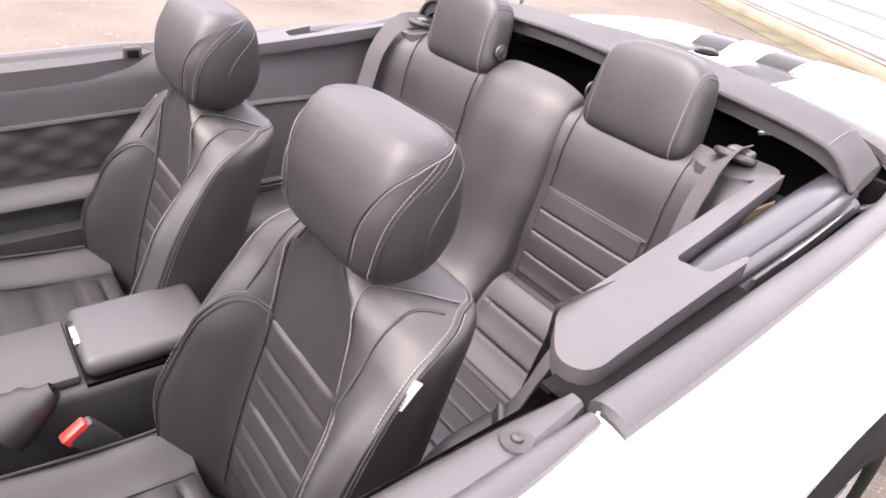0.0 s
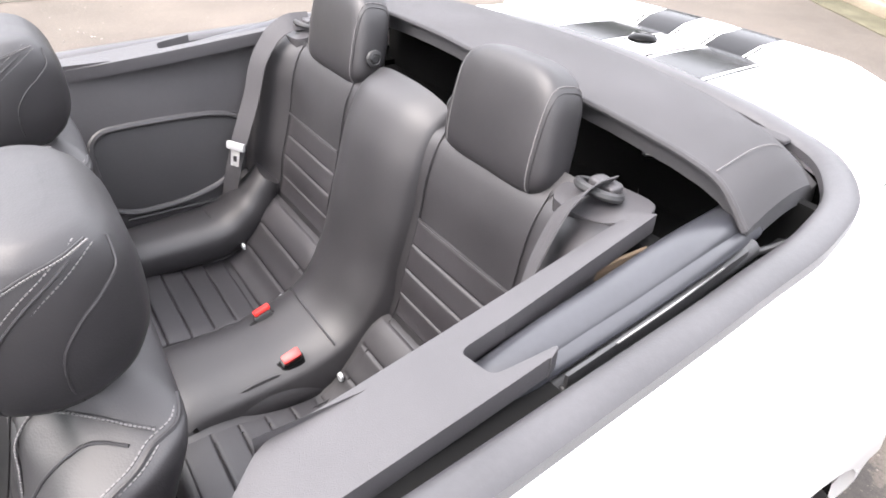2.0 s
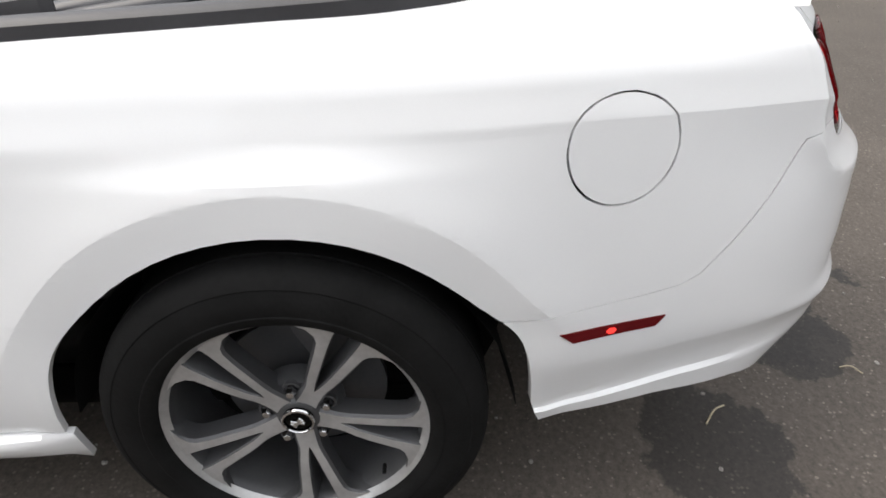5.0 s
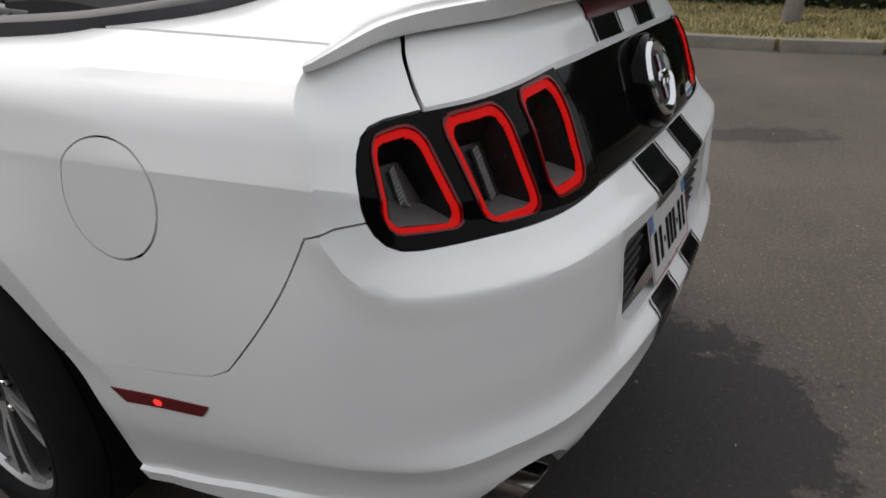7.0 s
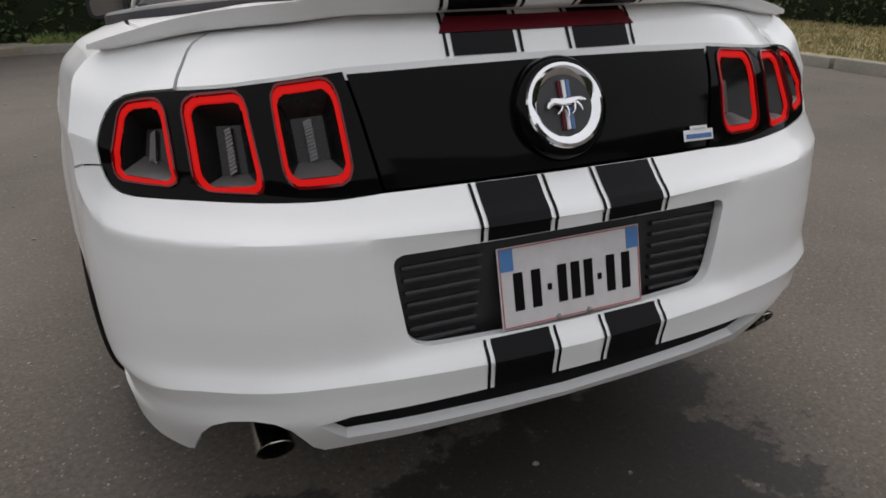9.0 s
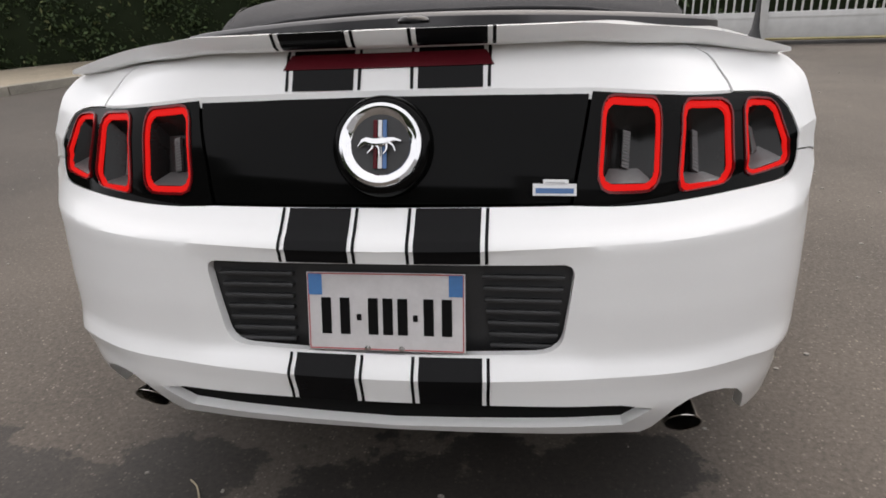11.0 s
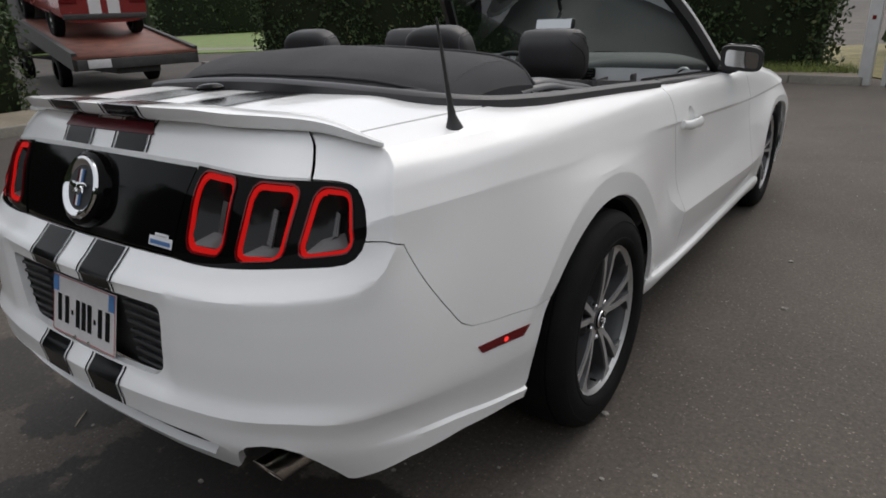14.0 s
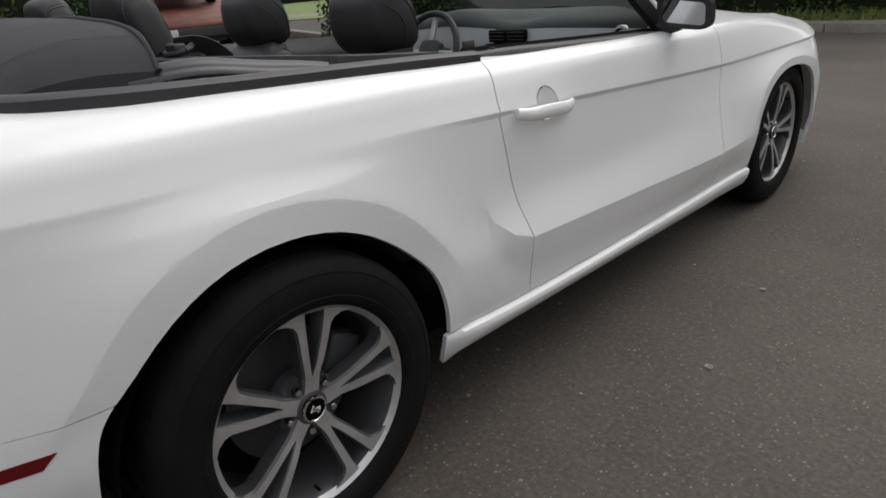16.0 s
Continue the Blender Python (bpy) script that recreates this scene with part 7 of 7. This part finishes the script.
hedge([(10.9, -6.5), (10.6, 0.0), (11.0, 7.5)], 3.0, 1.2, 3, "dark hedge behind the grass verge", 900, 0.085)
hedge([(-50, 4), (-42, 14.5), (-37, 20.5)], 6.0, 3.0, 4, "distant grey-green shrubs behind the drive", 60, 0.26)
hedge([(-78, 44), (-50, 70), (-6, 62)], 8.0, 4.0, 7, "row of distant trees past the lawn", 26, 0.42)
# two added tall rows, largely out of view, that darken the car's reflections
hedge([(13.5, -9), (20, 2), (15, 16), (2, 16.5)], 5.5, 2.0, 5, "tall shrubs added to close the yard and darken reflections", 36, 0.24)
hedge([(-12, -10), (-6, -17), (4, -22), (16, -16)], 6.0, 2.0, 6, "unseen tall shrubs added behind the yard to darken reflections", 30, 0.26)


# grass blades on the verge, along the kerb and under the hedge
def tufts(name, n, region, seed, hmin, hmax, dark, light, z, label):
    rnd = np.random.RandomState(seed)
    verts, faces = [], []
    while n > 0:
        x, y = region(rnd)
        if x is None:
            continue
        n -= 1
        a, hgt = rnd.uniform(0, math.tau), rnd.uniform(hmin, hmax)
        w = 0.006 + 0.006 * rnd.rand()
        lean = rnd.normal(0, 0.4 * hgt, 2)
        k = len(verts)
        verts += [(x - w * math.cos(a), y - w * math.sin(a), z), (x + w * math.cos(a), y + w * math.sin(a), z), (x + lean[0], y + lean[1], z + hgt)]
        faces.append((k, k + 1, k + 2))
    me = bpy.data.meshes.new(name)
    me.from_pydata(verts, [], faces)
    m = mat(name + "_blades", light, 0.7, vary=0.4, col2=dark, scale=2.2, fine=18)
    me.materials.append(m)
    tagged(new(name, me), label, "grass", kind="stuff")


def verge_spot(r):
    y = r.uniform(-4, 8)
    x0 = float(np.interp(-y, [-q[1] for q in KERB_RIGHT], [q[0] for q in KERB_RIGHT]))
    return x0 + 0.12 + (10.4 - x0) * r.rand() ** 1.2, y


tufts("dry_verge_grass", 26000, verge_spot, 4, 0.02, 0.08, (0.12, 0.11, 0.04), (0.36, 0.29, 0.13), 0.118, "short dry yellow grass with green patches")


def foot_spot(r):
    u = r.rand()
    return -2.8 + 3.7 * u, 10.55 - 0.25 * u + 0.35 * r.rand()


tufts("weeds", 1500, foot_spot, 6, 0.05, 0.20, (0.07, 0.11, 0.02), (0.26, 0.30, 0.08), 0.112, "weeds and leaves at the foot of the hedge")
# dry leaves lying on the verge
bm = bmesh.new()
rnd = random.Random(21)
for i in range(420):
    y = rnd.uniform(-4, 7)
    x = rnd.uniform(6.9 + 0.3 * max(0, -y), 10.3)
    s = rnd.uniform(0.02, 0.05)
    m = Matrix.Translation((x, y, 0.14 + rnd.uniform(0, 0.03))) @ pose(0, 0, 0, rnd.uniform(-40, 40), rnd.uniform(-40, 40), rnd.uniform(0, 360))
    vs = [bm.verts.new(m @ Vector(q)) for q in ((-s, 0, 0), (0, s * 0.5, 0.006), (s, 0, 0), (0, -s * 0.5, 0.006))]
    bm.faces.new(vs)
tagged(part("fallen_leaves", bm, mat("brown_leaf", (0.20, 0.12, 0.06), 0.8, vary=0.4)), "brown fallen leaves on the verge", "leaves", kind="stuff")

# post on the verge
bm = revolve([(0, 0.115), (0.3, 0.105), (2.5, 0.095), (5.5, 0.085), (5.52, 0.001)], 20, "z")
tagged(part("wooden_pole", bm, BARK, m=Matrix.Translation((8.1, -0.75, 0.1))), "grey weathered wooden pole standing in the verge", "pole")

# ---------------------------------------------------------------- railings and gate ahead of the car
fence = thing("iron_railing", "pale grey sliding gate with upright bars over a solid lower panel", "railing")
a, b = Vector((1.30, 9.72, 0)), Vector((7.4, 8.95, 0))
t = (b - a).normalized()
ang = math.atan2(t.y, t.x)
rot = Matrix.Rotation(ang, 4, "Z")
L = (b - a).length
part("kick_panel", box((0, 0, 0.30), (L, 0.035, 0.40), 0.006), GATE, fence, m=Matrix.Translation((a + b) / 2) @ rot)
part("guide_rail", box((0, 0, 0.02), (L, 0.14, 0.06), 0.008), TRUCK_DARK, fence, m=Matrix.Translation((a + b) / 2) @ rot)
for z in (0.42, 1.85):
    part("rail", box((0, 0, z), (L, 0.04, 0.05), 0.006), GATE, fence, m=Matrix.Translation((a + b) / 2) @ rot)
bar = box((0, 0, 1.14), (0.028, 0.028, 1.62), 0.004, 1)
smooth(bar)
me = bpy.data.meshes.new("bar")
bar.to_mesh(me)
bar.free()
me.materials.append(GATE)
n = int(L / 0.125)
for i in range(n + 1):
    ob = new("bar", me)
    ob.parent = fence
    ob.matrix_basis = Matrix.Translation(a + t * (L * i / n)) @ rot
for k in (0, 0.42, 1):
    part("post", box((0, 0, 1.05), (0.12, 0.12, 2.1), 0.012), GATE, fence, m=Matrix.Translation(a + t * (L * k)) @ rot)
pillar = thing("gate_post", "grey square steel gate post beside the hedge", "post")
part("shaft", box((0, 0, 1.2), (0.16, 0.16, 2.4), 0.015), GATE, pillar, m=Matrix.Translation((1.02, 9.78, 0)) @ rot)
part("cap", box((0, 0, 2.42), (0.20, 0.20, 0.05), 0.015), GATE, pillar, m=Matrix.Translation((1.02, 9.78, 0)) @ rot)
part("reflector", box((0, -0.085, 0.95), (0.05, 0.01, 0.06), 0.004), RED_LENS, pillar, m=Matrix.Translation((1.02, 9.78, 0)) @ rot)
slab("far_yard", [(1.2, 10.6), (7.6, 9.4), (16, 15), (6, 24), (-2, 17)], 0.02, GRASS, "dry grass beyond the railing", "ground")

# ---------------------------------------------------------------- ribbed white wall behind
wall = tagged(new("wall_south"), "white horizontally ribbed metal cladding wall", "wall", kind="structure")
a, b = Vector((11.77, -14.84, 0)), Vector((0.57, -6.54, 0))
L = (b - a).length
rot = Matrix.Rotation(math.atan2((b - a).y, (b - a).x), 4, "Z")
for i in range(15):
    part("cladding_panel", sweep([(-L / 2, 0, 0.24 + 0.20 * i), (0, 0, 0.24 + 0.20 * i), (L / 2, 0, 0.24 + 0.20 * i)], [(0.0, -0.10), (0.0, -0.075), (0.022, -0.055), (0.05, -0.030), (0.05, 0.035), (0.03, 0.055), (0.0, 0.075), (0.0, 0.10), (-0.04, 0.10), (-0.04, -0.10)], 3), CLADDING, wall, m=Matrix.Translation((a + b) / 2) @ rot, angle=20)
part("wall_footing", box((0, -0.05, 0.06), (L, 0.24, 0.14), 0.02), PAVING, wall, m=Matrix.Translation((a + b) / 2) @ rot)
part("dirt_strip", box((0, -0.36, 0.004), (L, 0.46, 0.016), 0.004), MOSS, wall, m=Matrix.Translation((a + b) / 2) @ rot)

# ---------------------------------------------------------------- flatbed truck with a red car on it, across the road
TM = pose(-11.94, 6.07, 0, 0, 0, 76)
truck = thing("flatbed_truck", "old flatbed recovery truck with a rusty red deck", "truck", m=TM)
bed = bmesh.new()
for y0, z0, y1, z1 in ((0.0, 0.756, 5.5, 1.57),):
    vs = [bed.verts.new(q) for q in ((-1.26, y0, z0), (1.26, y0, z0), (1.26, y1, z1), (-1.26, y1, z1))]
    lo = [bed.verts.new((v.co.x, v.co.y, v.co.z - 0.07)) for v in vs]
    bed.faces.new(vs)
    for k in range(4):
        bed.faces.new((vs[k], lo[k], lo[(k + 1) % 4], vs[(k + 1) % 4]))
part("deck", bed, TRUCK_RED, truck, angle=5)
for x in (-1.23, 1.23):
    part("side_rail", sweep([(x, 0.0, 0.75), (x, 2.7, 1.15), (x, 5.5, 1.565)], [(-0.05, -0.30), (-0.05, 0.06), (0.05, 0.06), (0.05, -0.30)], 6), TRUCK_DARK, truck, angle=10)
part("tail_board", box((0, -0.03, 0.57), (2.42, 0.07, 0.21), 0.015), TRUCK_DARK, truck)
part("truck_plate", box((-0.80, -0.075, 0.58), (0.44, 0.012, 0.17), 0.004), PLATE, truck)
part("chassis", box((0, 3.2, 0.45), (0.9, 6.2, 0.22), 0.02), TRUCK_DARK, truck)
part("shade_plate", box((0, 3.4, 0.62), (2.1, 5.0, 0.05)), BLACK, truck)
for x in (-1.0, 1.0):
    for y in (2.65, 7.2):
        w = part("truck_wheel", revolve([(-0.13, 0.20), (-0.13, 0.33), (-0.10, 0.37), (0.10, 0.37), (0.13, 0.33), (0.13, 0.20), (0.09, 0.19), (0.09, 0.02)], 28, "x"), TYRE, truck, m=Matrix.Translation((x, y, 0.37)))
        part("truck_rim", revolve([(0.10, 0.02), (0.115, 0.10), (0.10, 0.19)], 20, "x"), STEEL, w)
cab = box((0, 7.2, 1.5), (2.0, 1.6, 1.6), 0.18, 4)
part("cab", cab, TRUCK_DARK, truck)
red = thing("red_car", "red car with white stripes standing on the flatbed", "car", m=TM @ pose(-0.06, 1.72, 1.013, 8.4, 0, 0) @ Matrix.Scale(1.17, 4))
def red_pt(u, v):
    """Body of the loaded car seen from behind: a rounded tub with a raised roof."""
    a = math.tau * u
    y = 4.3 * v
    w = 0.86 * (1 - 0.10 * abs(2 * v - 1) ** 4)
    roof = 0.42 * max(0.0, math.sin(math.pi * min(1, max(0, (v - 0.20) / 0.55)))) ** 0.6 if 0.20 < v < 0.75 else 0.0
    z = 0.62 + (0.30 + (roof if math.sin(a) > 0.3 else 0)) * spow(math.sin(a), 0.5)
    k = 1 - 0.28 * (roof > 0) * max(0, math.sin(a)) ** 2
    return Vector((w * k * spow(math.cos(a), 0.45), y, z))
bm = grid_mesh(red_pt, 40, 30, True)
bm.faces.new([v for v in bm.verts if v.co.y < 1e-6])
part("body", bm, CAR_RED, red, angle=50)
for x in (-0.17, 0.17):
    part("stripe", box((x, -0.006, 0.66), (0.22, 0.012, 0.44), 0.003, 1), WHITE, red)
for x in (-0.62, 0.62):
    part("rear_light", box((x, -0.01, 0.72), (0.30, 0.02, 0.10), 0.01), RED_LENS, red)
    for y in (0.75, 3.4):
        w = part("red_car_wheel", revolve([(-0.10, 0.20), (-0.10, 0.29), (-0.07, 0.315), (0.07, 0.315), (0.10, 0.29), (0.10, 0.21), (0.06, 0.20), (0.06, 0.02)], 26, "x"), TYRE, red, m=pose(x * 1.18, y, 0.315, 0, 0, 0 if x > 0 else 180))
        part("red_car_rim", revolve([(0.07, 0.02), (0.085, 0.12), (0.075, 0.20)], 20, "x"), CHROME, w)
part("bumper", box((0, -0.02, 0.44), (1.5, 0.06, 0.10), 0.02), TRUCK_DARK, red)
beam = box((0, 0, 0.11), (4.6, 0.22, 0.22), 0.02)
tagged(part("timber_beam", beam, BARK, m=pose(-13.4, 9.42, 0.0, 0, 0, -19.5)), "long weathered timber beam edging the drive", "beam")
for i, (x, y) in enumerate(((-17.5, 16.5), (-12.5, 18.3))):
    bm = revolve([(0, 0.03), (2.6, 0.028), (2.62, 0.001)], 10, "z")
    tagged(part("lamp_pole", bm, GATE, m=Matrix.Translation((x, y, 0))), "thin pale post by the lawn", "post", group="posts by the lawn")


# ---------------------------------------------------------------- no part lies deeper than two levels under its thing
def chain(ob):
    out = [ob]
    while out[-1].parent:
        out.append(out[-1].parent)
    return out[::-1]


def flatten():
    for ob in list(scene.objects):
        line = chain(ob)
        if len(line) > 3:
            m = Matrix()
            for q in line[2:]:
                m = m @ q.matrix_basis
            ob["new_home"] = line[1].name
            ob["new_place"] = [x for r in m for x in r]
    for ob in list(scene.objects):
        if "new_home" in ob:
            p = list(ob["new_place"])
            ob.parent = scene.objects[ob["new_home"]]
            ob.matrix_basis = Matrix([p[i * 4:i * 4 + 4] for i in range(4)])
            del ob["new_home"], ob["new_place"]


flatten()
